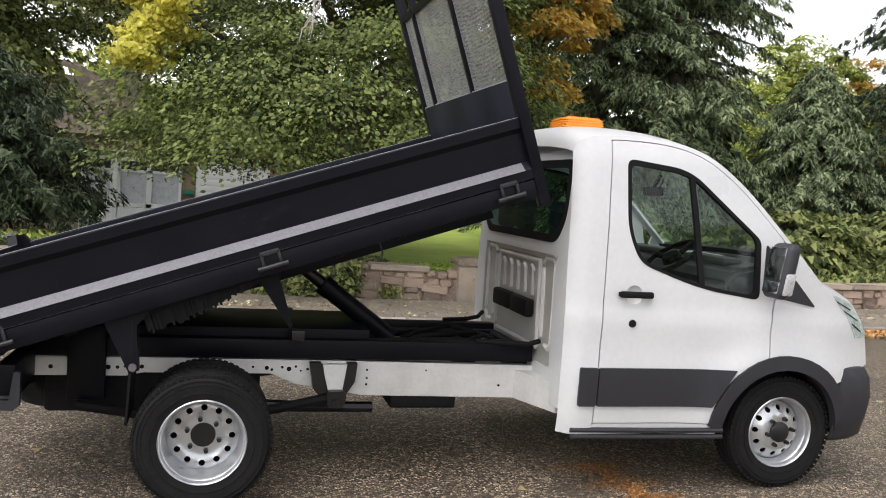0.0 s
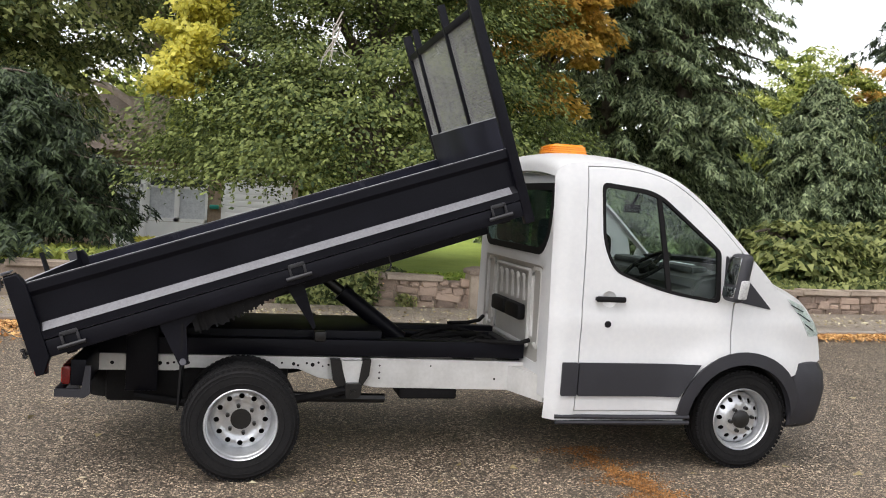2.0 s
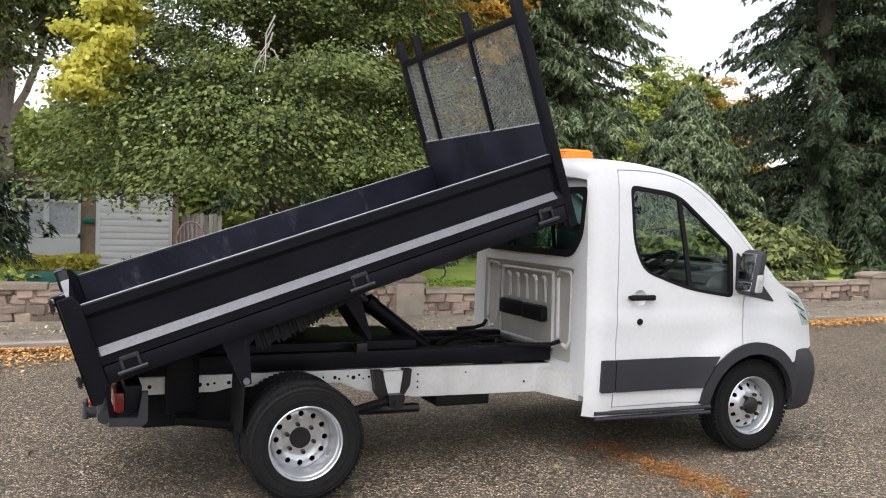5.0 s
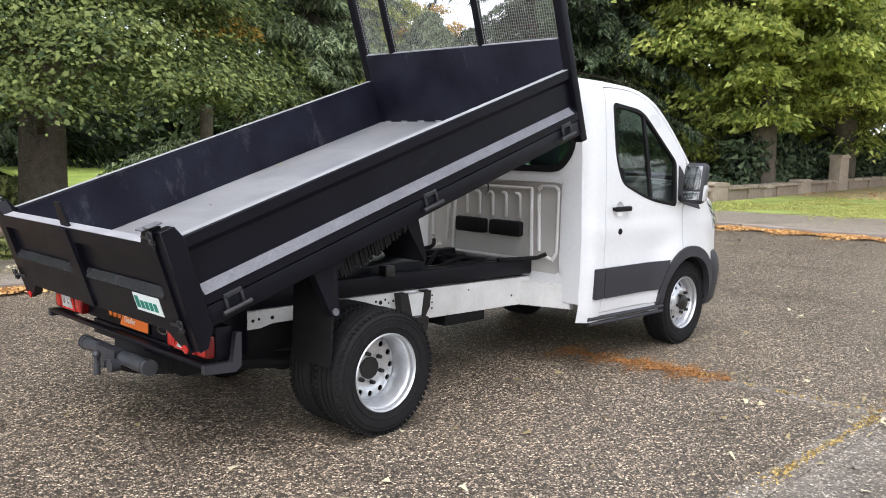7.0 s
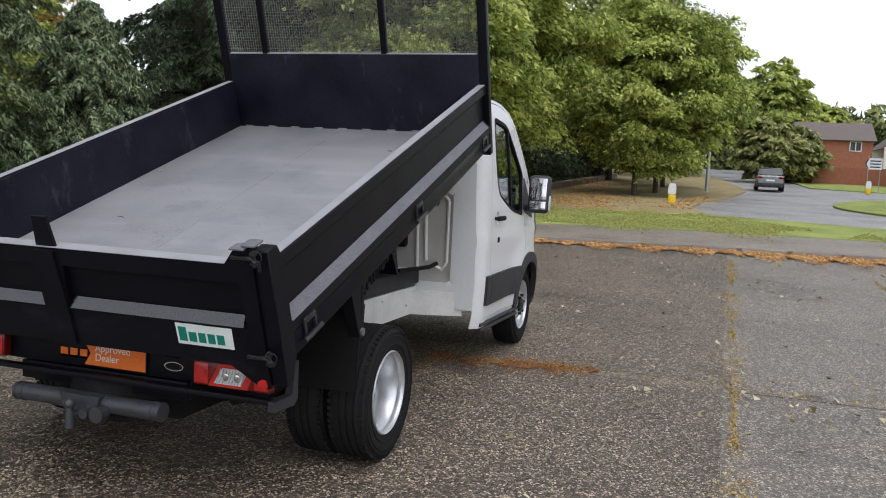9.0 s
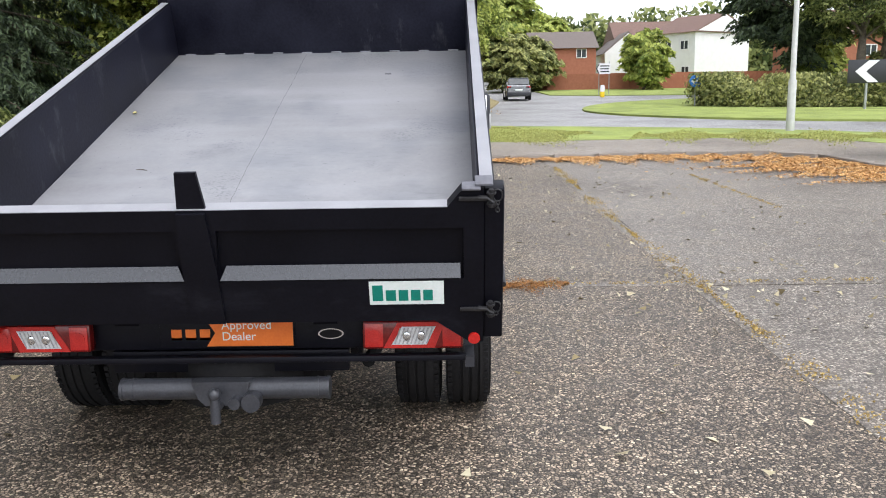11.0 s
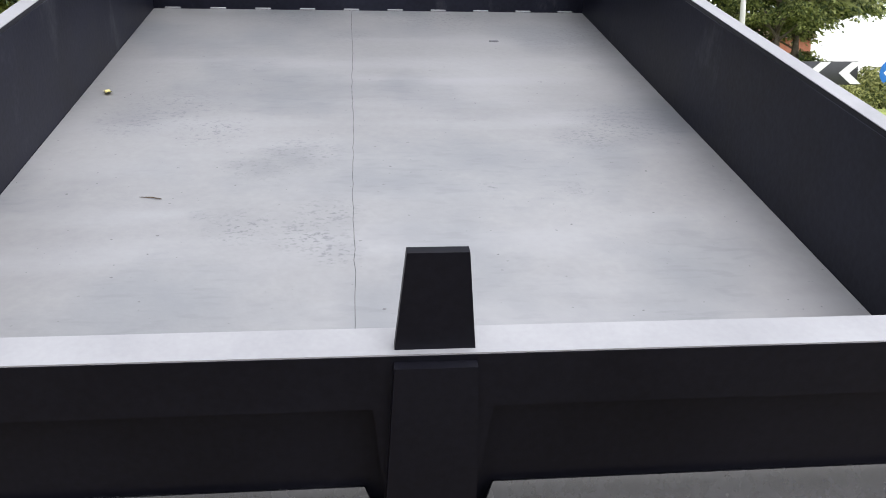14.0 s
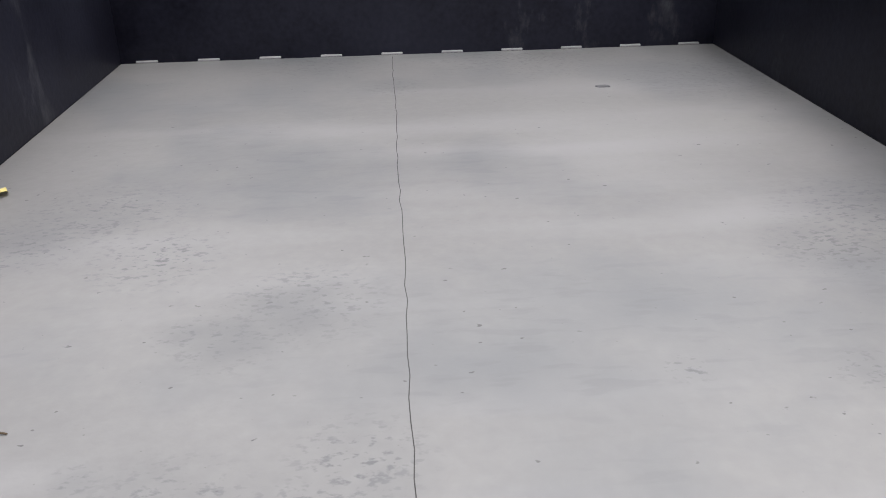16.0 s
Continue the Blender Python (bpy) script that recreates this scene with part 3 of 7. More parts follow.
ARCH_X, ARCH_Z = 3.46, 0.345
WINDOW = rounded([(2.325, 1.99), (2.735, 1.95), (3.235, 1.56), (3.245, 1.20), (2.83, 1.255), (2.435, 1.39), (2.345, 1.58)], [0.05, 0.12, 0.04, 0.05, 0.3, 0.08, 0.1])
for sign in (-1, 1):
    arch = circle(ARCH_X, ARCH_Z, 0.44, 14, 180, 10)
    # rear corner of the cab
    bm = bmesh.new()
    ol = [(2.0, 0.36), (2.195, 0.36), (2.205, 1.0), (2.213, 1.6), (2.218, z_top(2.218))] + top_edge(2.0, 2.21)[::-1] + [(2.0, 2.02)]
    panel(bm, mirrored(ol, sign), side_surf(sign), step=0.05)
    part("cab_corner", bm, WHITE, truck)
    # door
    bm = bmesh.new()
    ol = [(2.203, 0.43), (3.0, 0.43), (3.02, 0.46)] + circle(ARCH_X, ARCH_Z, 0.47, 6, 163, 105.8) + [(3.335, 1.0), (3.357, 1.2), (3.42, 1.25), (3.45, 1.35)] + [(x - 0.012, z - 0.03) for x, z in top_edge(2.23, 3.42)[::-1]] + [(2.224, z_top(2.224) - 0.03), (2.221, 1.6), (2.213, 1.0)]
    panel(bm, mirrored(ol, sign), side_surf(sign), [mirrored(WINDOW, sign), mirrored(circle(2.405, 1.2, 0.056, 20), sign)], step=0.05, thick=0.03)
    door = part("door", bm, WHITE, truck, "white cab door with two-part side window")
    # rail above the door, sill below it
    bm = bmesh.new()
    rail = top_edge(2.222, 3.47)
    panel(bm, mirrored([(x, z) for x, z in rail] + [(x - 0.012, z - 0.024) for x, z in rail[::-1]], sign), side_surf(sign), step=0.05)
    part("roof_rail", bm, WHITE, truck)
    bm = bmesh.new()
    panel(bm, mirrored([(2.2, 0.36), (3.02, 0.36), (3.0, 0.424), (2.2, 0.424)], sign), side_surf(sign, -0.004), step=0.08)
    part("sill", bm, WHITE, truck)
    bm = bmesh.new()
    for z, o in ((0.345, 0.012), (0.385, 0.006)):
        tube(bm, [(2.06 + o, sign * (half_width(2.3, 0.4) - 0.01), z), (2.6, sign * (half_width(2.6, 0.4) + 0.012), z), (3.05, sign * (half_width(3.0, 0.4) + 0.01), z + 0.006)], 0.016)
    part("sill_trim", bm, PLASTIC, truck)
    # front wing
    bm = bmesh.new()
    ol = [(3.345, 1.0)] + circle(ARCH_X, ARCH_Z, 0.47, 10, 104.9, 43) + [(4.12, 0.755), (4.17, 0.79)] + [(x, z) for x, z in top_edge(3.49, 4.165)[::-1]] + [(3.46, 1.34), (3.43, 1.243), (3.367, 1.195)]
    panel(bm, mirrored(ol, sign), side_surf(sign), step=0.05)
    part("wing", bm, WHITE, truck)
    # dark wheel arch and side moulding
    bm = bmesh.new()
    ol = circle(ARCH_X, ARCH_Z, 0.515, 18, 172, 22) + circle(ARCH_X, ARCH_Z, 0.425, 18, 4, 176)
    panel(bm, mirrored(ol, sign), side_surf(sign, 0.018), step=0.05, thick=0.05)
    part("wheel_arch", bm, PLASTIC, truck, "dark grey plastic wheel-arch trim")
    for x0, x1, shape in ((2.085, 2.2, None), (2.208, 3.09, True)):
        bm = bmesh.new()
        ol = [(x0, 0.535), (x1, 0.535), (x1, 0.765), (x0, 0.765)] if not shape else [(x0, 0.535), (2.96, 0.535), (3.08, 0.725), (x1 + 0.02, 0.765), (x0, 0.765)]
        panel(bm, mirrored(rounded(ol, 0.012), sign), side_surf(sign, 0.02), step=0.06, thick=0.03)
        part("side_moulding", bm, PLASTIC, door if shape else truck, "dark grey plastic rubbing strip")
    # glass with rubber surround and divider
    bm = bmesh.new()
    cx, cz = np.mean(WINDOW, 0)
    inner = [(cx + (x - cx) * 0.955, cz + (z - cz) * 0.945) for x, z in WINDOW]
    outer = [(cx + (x - cx) * 1.012, cz + (z - cz) * 1.02) for x, z in WINDOW]
    panel(bm, mirrored(outer, sign), side_surf(sign, 0.003), [mirrored(inner, sign)], step=0.05, thick=0.03)
    panel(bm, mirrored([(2.732, 1.93), (2.765, 1.92), (2.868, 1.27), (2.832, 1.275)], sign), side_surf(sign, 0.001), step=0.05, thick=0.02)
    part("window_seal", bm, DARK, door, "black rubber window surround")
    bm = bmesh.new()
    panel(bm, mirrored(inner, sign), side_surf(sign, -0.012), step=0.08, thick=0.004)
    part("window_glass", bm, GLASS, door, "tinted side window glass").visible_shadow = False
    # handle and lock
    bm = bmesh.new()
    y = sign * (half_width(2.4, 1.2) + 0.03)
    box(bm, 2.298, 2.515, y - 0.015, y + 0.013, 1.183, 1.222, 0.012)
    for x in (2.315, 2.498):
        box(bm, x - 0.012, x + 0.012, min(y, y - sign * 0.04), max(y, y - sign * 0.04), 1.19, 1.215, 0.004)
    part("door_handle", bm, DARK, door, "black door handle")
    bm = bmesh.new()
    panel(bm, mirrored(circle(2.405, 1.2, 0.058, 20), sign), lambda a, b, s=sign: Vector(side_surf(s, 0.0015)(a, b)) - Vector((0, s * 0.034 * max(0, 1 - ((abs(a) - 2.405) ** 2 + (b - 1.2) ** 2) / 0.0034) ** 0.7, 0)), step=0.010, thick=0.003)
    part("handle_cup", bm, WHITE, door)
    bm = bmesh.new()
    yk = sign * half_width(2.40, 1.03)
    rod(bm, (2.40, yk - sign * 0.01, 1.03), (2.40, yk + sign * 0.008, 1.03), 0.026, 0.022, 18)
    part("door_lock", bm, DARK, door)
    # black sail at the mirror's foot, and the mirror
    bm = bmesh.new()
    panel(bm, mirrored(rounded([(3.27, 1.25), (3.36, 1.215), (3.66, 1.16), (3.44, 1.39), (3.28, 1.54)], 0.02), sign), side_surf(sign, 0.006), step=0.05, thick=0.02)
    part("mirror_sail", bm, PLASTIC, door)
    bm = bmesh.new()
    ym = sign * 1.09
    box(bm, 3.24, 3.335, min(ym - sign * 0.10, ym + sign * 0.10), max(ym - sign * 0.10, ym + sign * 0.10), 1.225, 1.56, 0.045, seg=4)
    for v in bm.verts:
        v.co.x += (v.co.z - 1.40) * 0.16
    tube(bm, [(3.36, sign * 0.92, 1.27), (3.33, sign * 0.97, 1.26), (3.30, sign * 1.03, 1.27)], 0.035)
    mirror = part("mirror_housing", bm, PLASTIC, door, "black door-mirror housing")
    for z0, z1 in ((1.345, 1.535), (1.26, 1.33)):
        bm = bmesh.new()
        box(bm, 3.236, 3.244, min(ym - sign * 0.075, ym + sign * 0.07), max(ym - sign * 0.075, ym + sign * 0.07), z0, z1, 0.003)
        for v in bm.verts:
            v.co.x += (v.co.z - 1.40) * 0.16
        part("mirror_glass", bm, CHROME, truck, "door-mirror glass")
    bm = bmesh.new()
    box(bm, 3.25, 3.315, min(ym + sign * 0.075, ym + sign * 0.106), max(ym + sign * 0.075, ym + sign * 0.106), 1.25, 1.385, 0.014)
    for v in bm.verts:
        v.co.x += (v.co.z - 1.40) * 0.16 + 0.01
    part("mirror_indicator", bm, CLEAR, truck, "clear indicator lens on the mirror")
    # headlamp
    bm = bmesh.new()
    lamp_shape = [(3.79, 1.245), (3.94, 1.19), (4.055, 1.075), (4.13, 0.98), (4.02, 0.965), (3.92, 1.12)]
    panel(bm, mirrored(rounded(lamp_shape, 0.015), sign), side_surf(sign, 0.004), step=0.03, thick=0.03)
    lamp = part("headlamp", bm, LAMP_CAR_GREY, truck, "clear swept-back headlamp")
    for x0, z0, x1, z1 in ((3.83, 1.20, 3.95, 1.15), (3.90, 1.14, 4.02, 1.08), (3.97, 1.06, 4.06, 1.01)):
        bm = bmesh.new()
        tube(bm, [side_surf(sign, 0.007)(x0 if sign < 0 else -x0, z0), side_surf(sign, 0.009)(x1 if sign < 0 else -x1, z1)], 0.004, 6)
        part("lamp_divider", bm, PLASTIC, lamp)
    bm = bmesh.new()
    panel(bm, mirrored(rounded(lamp_shape, 0.015), sign), side_surf(sign, 0.018), step=0.04, thick=0.003)
    part("lamp_lens", bm, GLASS, lamp, "clear lens").visible_shadow = False

top_panel("roof", WHITE, 0.0, s_of(2.86), "white cab roof")
top_panel("windscreen", GLASS, s_of(2.87), s_of(3.57), "raked windscreen glass", 0.93, 0.005).visible_shadow = False
top_panel("scuttle", PLASTIC, s_of(3.575), s_of(3.62))
top_panel("bonnet", WHITE, s_of(3.625), s_of(4.06), "short white bonnet")
top_panel("nose_panel", WHITE, s_of(4.065), 1.0)
bm = bmesh.new()
panel(bm, [(a * 2.4, b) for a, b in strip(s_of(4.075), 0.985, 0.70)], lambda a, b: Vector(top_surf(a / 2.4, b)) + Vector((0.012, 0, 0)), step=0.07, thick=0.01)
part("grille", bm, PLASTIC, truck, "dark front grille")
for sign in (-1, 1):
    bm = bmesh.new()
    scale = 2.4
    panel(bm, [(a * scale, b) for a, b in ((s_of(2.865), sign * 0.93), (s_of(3.575), sign * 0.93), (s_of(3.575), sign), (s_of(2.865), sign))], lambda a, b: top_surf(a / 2.4, b), step=0.06)
    part("windscreen_pillar", bm, WHITE, truck)

# bumper
bm = bmesh.new()
ring = smooth_curve([(3.88, 0.955), (4.05, 0.94), (4.2, 0.86), (4.33, 0.6), (4.38, 0.3), (4.40, 0.0)], 5)
ring = ring + [(x, -y) for x, y in ring[-2::-1]]
levels = [(0.30, -0.07), (0.33, -0.03), (0.46, 0.0), (0.58, 0.015), (0.70, 0.0), (0.77, -0.04), (0.79, -0.09)]
rows = []
for z, d in levels:
    rows.append([bm.verts.new((x + (d if x > 3.95 else d * 0.3), y * (1 + d * 0.5), z)) for x, y in ring])
for a, b in zip(rows, rows[1:]):
    for k in range(len(ring) - 1):
        bm.faces.new((a[k], a[k + 1], b[k + 1], b[k]))
bmesh.ops.recalc_face_normals(bm, faces=bm.faces)
bumper = part("front_bumper", bm, PLASTIC, truck, "dark grey front bumper")
mod = bumper.modifiers.new("shell", "SOLIDIFY")
mod.thickness = 0.02

# rear wall of the cab
def rear_outline(grow, top, low):
    w = half_width(2.0, 1.9) - 0.035 + grow
    return rounded([(-w, top), (w, top), (w - 0.005, 1.62), (0.68 + grow, low), (-0.68 - grow, low), (-w + 0.005, 1.62)], [0.05, 0.05, 0.12, 0.1, 0.1, 0.12])


REAR_WIN = rear_outline(-0.02, 1.955, 1.485)


def back_surf(a, b):
    d = 0.0
    if 0.71 < b < 1.385 and abs(a) < 0.70:
        d = 0.022 * min(1, (b - 0.71) / 0.02, (1.385 - b) / 0.02, (0.70 - abs(a)) / 0.02)
    return (1.998 + d + 0.035 * max(0, (b - 1.40) / 0.65) ** 1.5, -a, b)


def back_panel(name, outline, mat, holes=(), step=0.05, thick=0.02, out=0.0, label="", angle=38):
    bm = bmesh.new()
    panel(bm, outline, lambda a, b: Vector(back_surf(a, b)) - Vector((out, 0, 0)), holes, step, thick)
    return part(name, bm, mat, truck, label, angle)


back_panel("cab_back_panel", [(-half_width(2.0, 0.5), 0.50), (half_width(2.0, 0.5), 0.50)] + [(half_width(2.0, z), z) for z in (0.8, 1.1, 1.3, 1.6, 1.9, 2.03)] + [(-half_width(2.0, z), z) for z in (2.03, 1.9, 1.6, 1.3, 1.1, 0.8)], WHITE, [REAR_WIN, rounded([(-0.70, 0.70), (0.70, 0.70), (0.70, 1.39), (-0.70, 1.39)], 0.05)], label="white rear wall of the cab")
back_panel("cab_back_pressing", rounded([(-0.72, 0.62), (0.72, 0.62), (0.72, 1.40), (-0.72, 1.40)], 0.05), PRIMER, step=0.04, out=-0.004, label="grey pressed steel recess")
back_panel("rear_glass", rear_outline(-0.004, 1.97, 1.47), GLASS_DARK, step=0.1, thick=0.004, out=0.002, label="dark tinted rear window").visible_shadow = False
bm = bmesh.new()
panel(bm, rear_outline(0.0, 1.975, 1.465), lambda a, b: Vector(back_surf(a, b)) - Vector((0.004, 0, 0)), [rear_outline(-0.05, 1.925, 1.515)], step=0.06, thick=0.006)
part("rear_window_seal", bm, DARK, truck)
# ribs pressed into the recess
def rounded_line(pts):
    out = []
    for (a, b), (c, d) in zip(pts, pts[1:]):
        n = max(1, int(math.hypot(c - a, d - b) / 0.03))
        out += [(a + (c - a) * k / n, b + (d - b) * k / n) for k in range(n)]
    return out + [pts[-1]]


for outline in ([(-0.42, 0.78), (-0.40, 1.335), (0.40, 1.335), (0.42, 0.78), (-0.42, 0.78)], [(-0.66, 1.33), (-0.66, 0.86), (-0.62, 0.80), (-0.56, 0.82)], [(-0.66, 1.33), (-0.63, 1.36), (-0.5, 1.36), (-0.47, 1.33), (-0.49, 0.86)], [(0.66, 1.33), (0.66, 0.86), (0.62, 0.80), (0.56, 0.82)], [(0.66, 1.33), (0.63, 1.36), (0.5, 1.36), (0.47, 1.33), (0.49, 0.86)]):
    bm = bmesh.new()
    tube(bm, [Vector(back_surf(-a, b)) + Vector((-0.002, 0, 0)) for a, b in rounded_line(outline)], 0.014, 6)
    part("pressed_rib", bm, CHASSIS_WHITE, truck)
for k in range(5):
    bm = bmesh.new()
    y = 0.28 - 0.14 * k
    tube(bm, [(2.018, y + 0.035, 1.29), (2.014, y, 1.285), (2.014, y - 0.012, 1.26), (2.018, y - 0.012, 1.10)], 0.013, 6)
    part("pressed_rib", bm, CHASSIS_WHITE, truck)
for y0, y1 in ((-0.34, -0.02), (0.03, 0.35)):
    bm = bmesh.new()
    box(bm, 1.955, 2.02, y0, y1, 0.955, 1.075, 0.02)
    part("vent", bm, DARK, truck, "black cab vent flap")


# ---- wheels ----
def wheel(name, depth, dual=False):
    """A wheel about its own y axis, outer face towards -y; rim edge at y = 0."""
    hub = part(name, hub_bm(depth), GREASY, None, "wheel hub")
    bm = bmesh.new()
    prof = [(0.222, 0.0), (0.245, -0.006), (0.290, -0.014), (0.326, -0.010), (0.347, 0.008), (0.356, 0.02)]
    for g in (0.045, 0.085, 0.125):
        prof += [(0.3595, g - 0.008), (0.350, g - 0.006), (0.350, g + 0.004), (0.3595, g + 0.006)]
    prof += [(0.356, 0.165), (0.347, 0.178), (0.326, 0.194), (0.290, 0.198), (0.245, 0.19), (0.222, 0.184)]
    lathe(bm, prof, 72, True)
    bmesh.ops.recalc_face_normals(bm, faces=bm.faces)
    part("tyre", bm, RUBBER, hub, "black road tyre", 30)
    bm = bmesh.new()
    lathe(bm, [(0.224, 0.012), (0.226, -0.004), (0.221, -0.009), (0.215, -0.004), (0.211, 0.010), (0.211, 0.028), (0.203, 0.036), (0.201, 0.052), (0.193, 0.066), (0.192, 0.09), (0.188, 0.10), (0.188, 0.178), (0.222, 0.182), (0.2245, 0.165), (0.198, 0.15), (0.198, 0.08), (0.214, 0.04), (0.224, 0.012)], 60)
    bmesh.ops.recalc_face_normals(bm, faces=bm.faces)

    def face(a, b):
        r = math.hypot(a, b)
        prof_r = [0.0, 0.112, 0.122, 0.132, 0.168, 0.178, 0.19]
        prof_y = [depth + d for d in ((0, 0, 0.004, 0.020, 0.042, 0.050, 0.07) if depth < 0.06 else (0, 0, -0.004, -0.014, -0.014, -0.006, 0.004))]
        return (a, float(np.interp(r, prof_r, prof_y)), b)
    holes = [circle(0.150 * math.cos(radians(30 * k + 10)), 0.150 * math.sin(radians(30 * k + 10)), 0.0172, 14) for k in range(12)]
    panel(bm, circle(0, 0, 0.190, 56), face, holes + [circle(0, 0, 0.055, 24)], step=0.02, thick=0.008)
    part("rim", bm, STEEL, hub, "silver steel wheel with twelve round holes")
    bm = bmesh.new()
    lathe(bm, [(0.0, depth + 0.075), (0.186, depth + 0.075), (0.186, depth + 0.08), (0.0, depth + 0.08)], 32)
    part("brake_drum", bm, DARK, hub)
    for r0, y0 in ((0.326, -0.0115), (0.306, -0.0140), (0.262, -0.0112)):
        bm = bmesh.new()
        lathe(bm, [(r0 - 0.003, y0 + 0.003), (r0 - 0.0015, y0 - 0.0025), (r0 + 0.0015, y0 - 0.0025), (r0 + 0.003, y0 + 0.003)], 60)
        part("sidewall_rib", bm, RUBBER, hub)
    for y0 in (-0.002, 0.168):
        bm = bmesh.new()
        for k in range(64):
            box(bm, -0.011, 0.011, y0, y0 + 0.02, 0.344, 0.3575, m=Matrix.Rotation(2 * math.pi * k / 64, 4, "Y"))
        tagged(part("tread_shoulder", bm, RUBBER, hub), kind="stuff")
    for k in range(6):
        bm = bmesh.new()
        a = radians(60 * k + 22)
        bmesh.ops.create_cone(bm, cap_ends=True, segments=6, radius1=0.0145, radius2=0.012, depth=0.03, matrix=Matrix.Translation((0.087 * math.cos(a), depth - 0.014, 0.087 * math.sin(a))) @ Matrix.Rotation(radians(90), 4, "X"))
        part("wheel_nut", bm, GREASY, hub)
    return hub


def hub_bm(depth):
    bm = bmesh.new()
    if depth < 0.04:
        lathe(bm, [(0.0, depth - 0.03), (0.052, depth - 0.028), (0.064, depth - 0.018), (0.067, depth + 0.05), (0.0, depth + 0.05)], 28)
    else:
        lathe(bm, [(0.0, depth - 0.008), (0.064, depth - 0.01), (0.068, depth + 0.02), (0.068, depth + 0.06), (0.0, depth + 0.06)], 28)
    bmesh.ops.recalc_face_normals(bm, faces=bm.faces)
    return bm


fw = wheel("front_wheel", 0.012)
fw.parent = truck
fw.matrix_basis = pose(3.504, -0.925, 0.358, 0, 12, 0)
rw = wheel("rear_wheel", 0.150)
rw.parent = truck
rw.matrix_basis = pose(-0.012, -1.022, 0.358, 0, -20, 0)
for src, x, y, turn in ((fw, 3.504, 0.925, 180), (rw, -0.012, 1.022, 180), (rw, -0.012, -0.60, 180), (rw, -0.012, 0.60, 0)):
    copy_thing(src, pose(x, y, 0.358, 0, 0, turn))

# ---- chassis ----
for sign in (-1, 1):
    bm = bmesh.new()
    y0, y1 = sorted((sign * 0.36, sign * 0.43))
    ol = [(-1.0, 0.57), (-0.45, 0.57), (-0.36, 0.59), (0.36, 0.59), (0.5, 0.53), (0.75, 0.49), (0.9, 0.462), (2.2, 0.445), (2.2, 0.655), (0.8, 0.672), (-1.0, 0.68)]
    prism(bm, ol, "y", y0, y1)
    bmesh.ops.bevel(bm, geom=bm.edges[:], offset=0.006, segments=2, affect="EDGES")
    part("chassis_rail", bm, CHASSIS_WHITE, truck, "dirty white chassis rail with drilled holes")
    bm = bmesh.new()
    box(bm, -0.95, 1.99, *sorted((sign * 0.36, sign * 0.45)), 0.686, 0.80, 0.008)
    part("subframe_rail", bm, BLACK, truck, "black tipper subframe rail")
    bm = bmesh.new()
    prism(bm, [(0.655, 0.66), (0.80, 0.66), (0.785, 0.50), (0.68, 0.50)], "y", *sorted((sign * 0.43, sign * 0.485)))
    part("spring_bracket", bm, CHASSIS_WHITE, truck)
    for ol in ([(0.575, 0.67), (0.645, 0.67), (0.70, 0.47), (0.655, 0.45), (0.60, 0.52)], [(0.80, 0.67), (0.86, 0.67), (0.85, 0.56), (0.80, 0.48), (0.775, 0.49)]):
        bm = bmesh.new()
        prism(bm, ol, "y", *sorted((sign * 0.432, sign * 0.492)))
        part("spring_hanger", bm, GREASY, truck)
    bm = bmesh.new()
    prism(bm, rounded([(0.675, 0.51), (0.80, 0.51), (0.785, 0.41), (0.69, 0.41)], 0.03), "y", *sorted((sign * 0.47, sign * 0.54)))
    rod(bm, (0.735, sign * 0.535, 0.45), (0.735, sign * 0.56, 0.45), 0.02)
    part("spring_shackle", bm, GREASY, truck)
    bm = bmesh.new()
    box(bm, -0.76, -0.56, *sorted((sign * 0.432, sign * 0.47)), 0.44, 0.86, 0.006)
    part("tipping_hinge_plate", bm, BLACK, truck)
    bm = bmesh.new()
    tube(bm, [(-0.7, sign * 0.5, 0.42), (-0.3, sign * 0.5, 0.36), (0.0, sign * 0.5, 0.34), (0.4, sign * 0.5, 0.40), (0.72, sign * 0.5, 0.47)], 0.03)
    part("leaf_spring", bm, DARK, truck)
for x in (-0.9, -0.5, 0.5, 1.1, 1.6, 1.95):
    bm = bmesh.new()
    box(bm, x - 0.04, x + 0.04, -0.36, 0.36, 0.60, 0.76, 0.006)
    part("crossmember", bm, BLACK, truck)
bm = bmesh.new()
rod(bm, (0, -0.62, 0.345), (0, 0.62, 0.345), 0.055)
bmesh.ops.create_uvsphere(bm, u_segments=20, v_segments=12, radius=0.17, matrix=pose(0, 0, 0.345))
part("rear_axle", bm, DARK, truck)
bm = bmesh.new()
box(bm, -0.95, 0.95, -0.34, 0.43, 0.66, 0.85, 0.008)
part("subframe_tray", bm, BLACK, truck, "black tray between the subframe rails")
bm = bmesh.new()
box(bm, -0.9, 0.3, -0.35, 0.35, 0.34, 0.60, 0.03)
part("rear_underbody", bm, DARK, truck)
bm = bmesh.new()
box(bm, 1.09, 1.51, -0.41, 0.1, 0.375, 0.47, 0.015)
part("fuel_tank", bm, DARK, truck)
bm = bmesh.new()
rod(bm, (3.504, -0.85, 0.345), (3.504, 0.85, 0.345), 0.05)
box(bm, 2.3, 4.1, -0.42, 0.42, 0.40, 0.62, 0.04)
part("engine_and_axle", bm, DARK, truck)
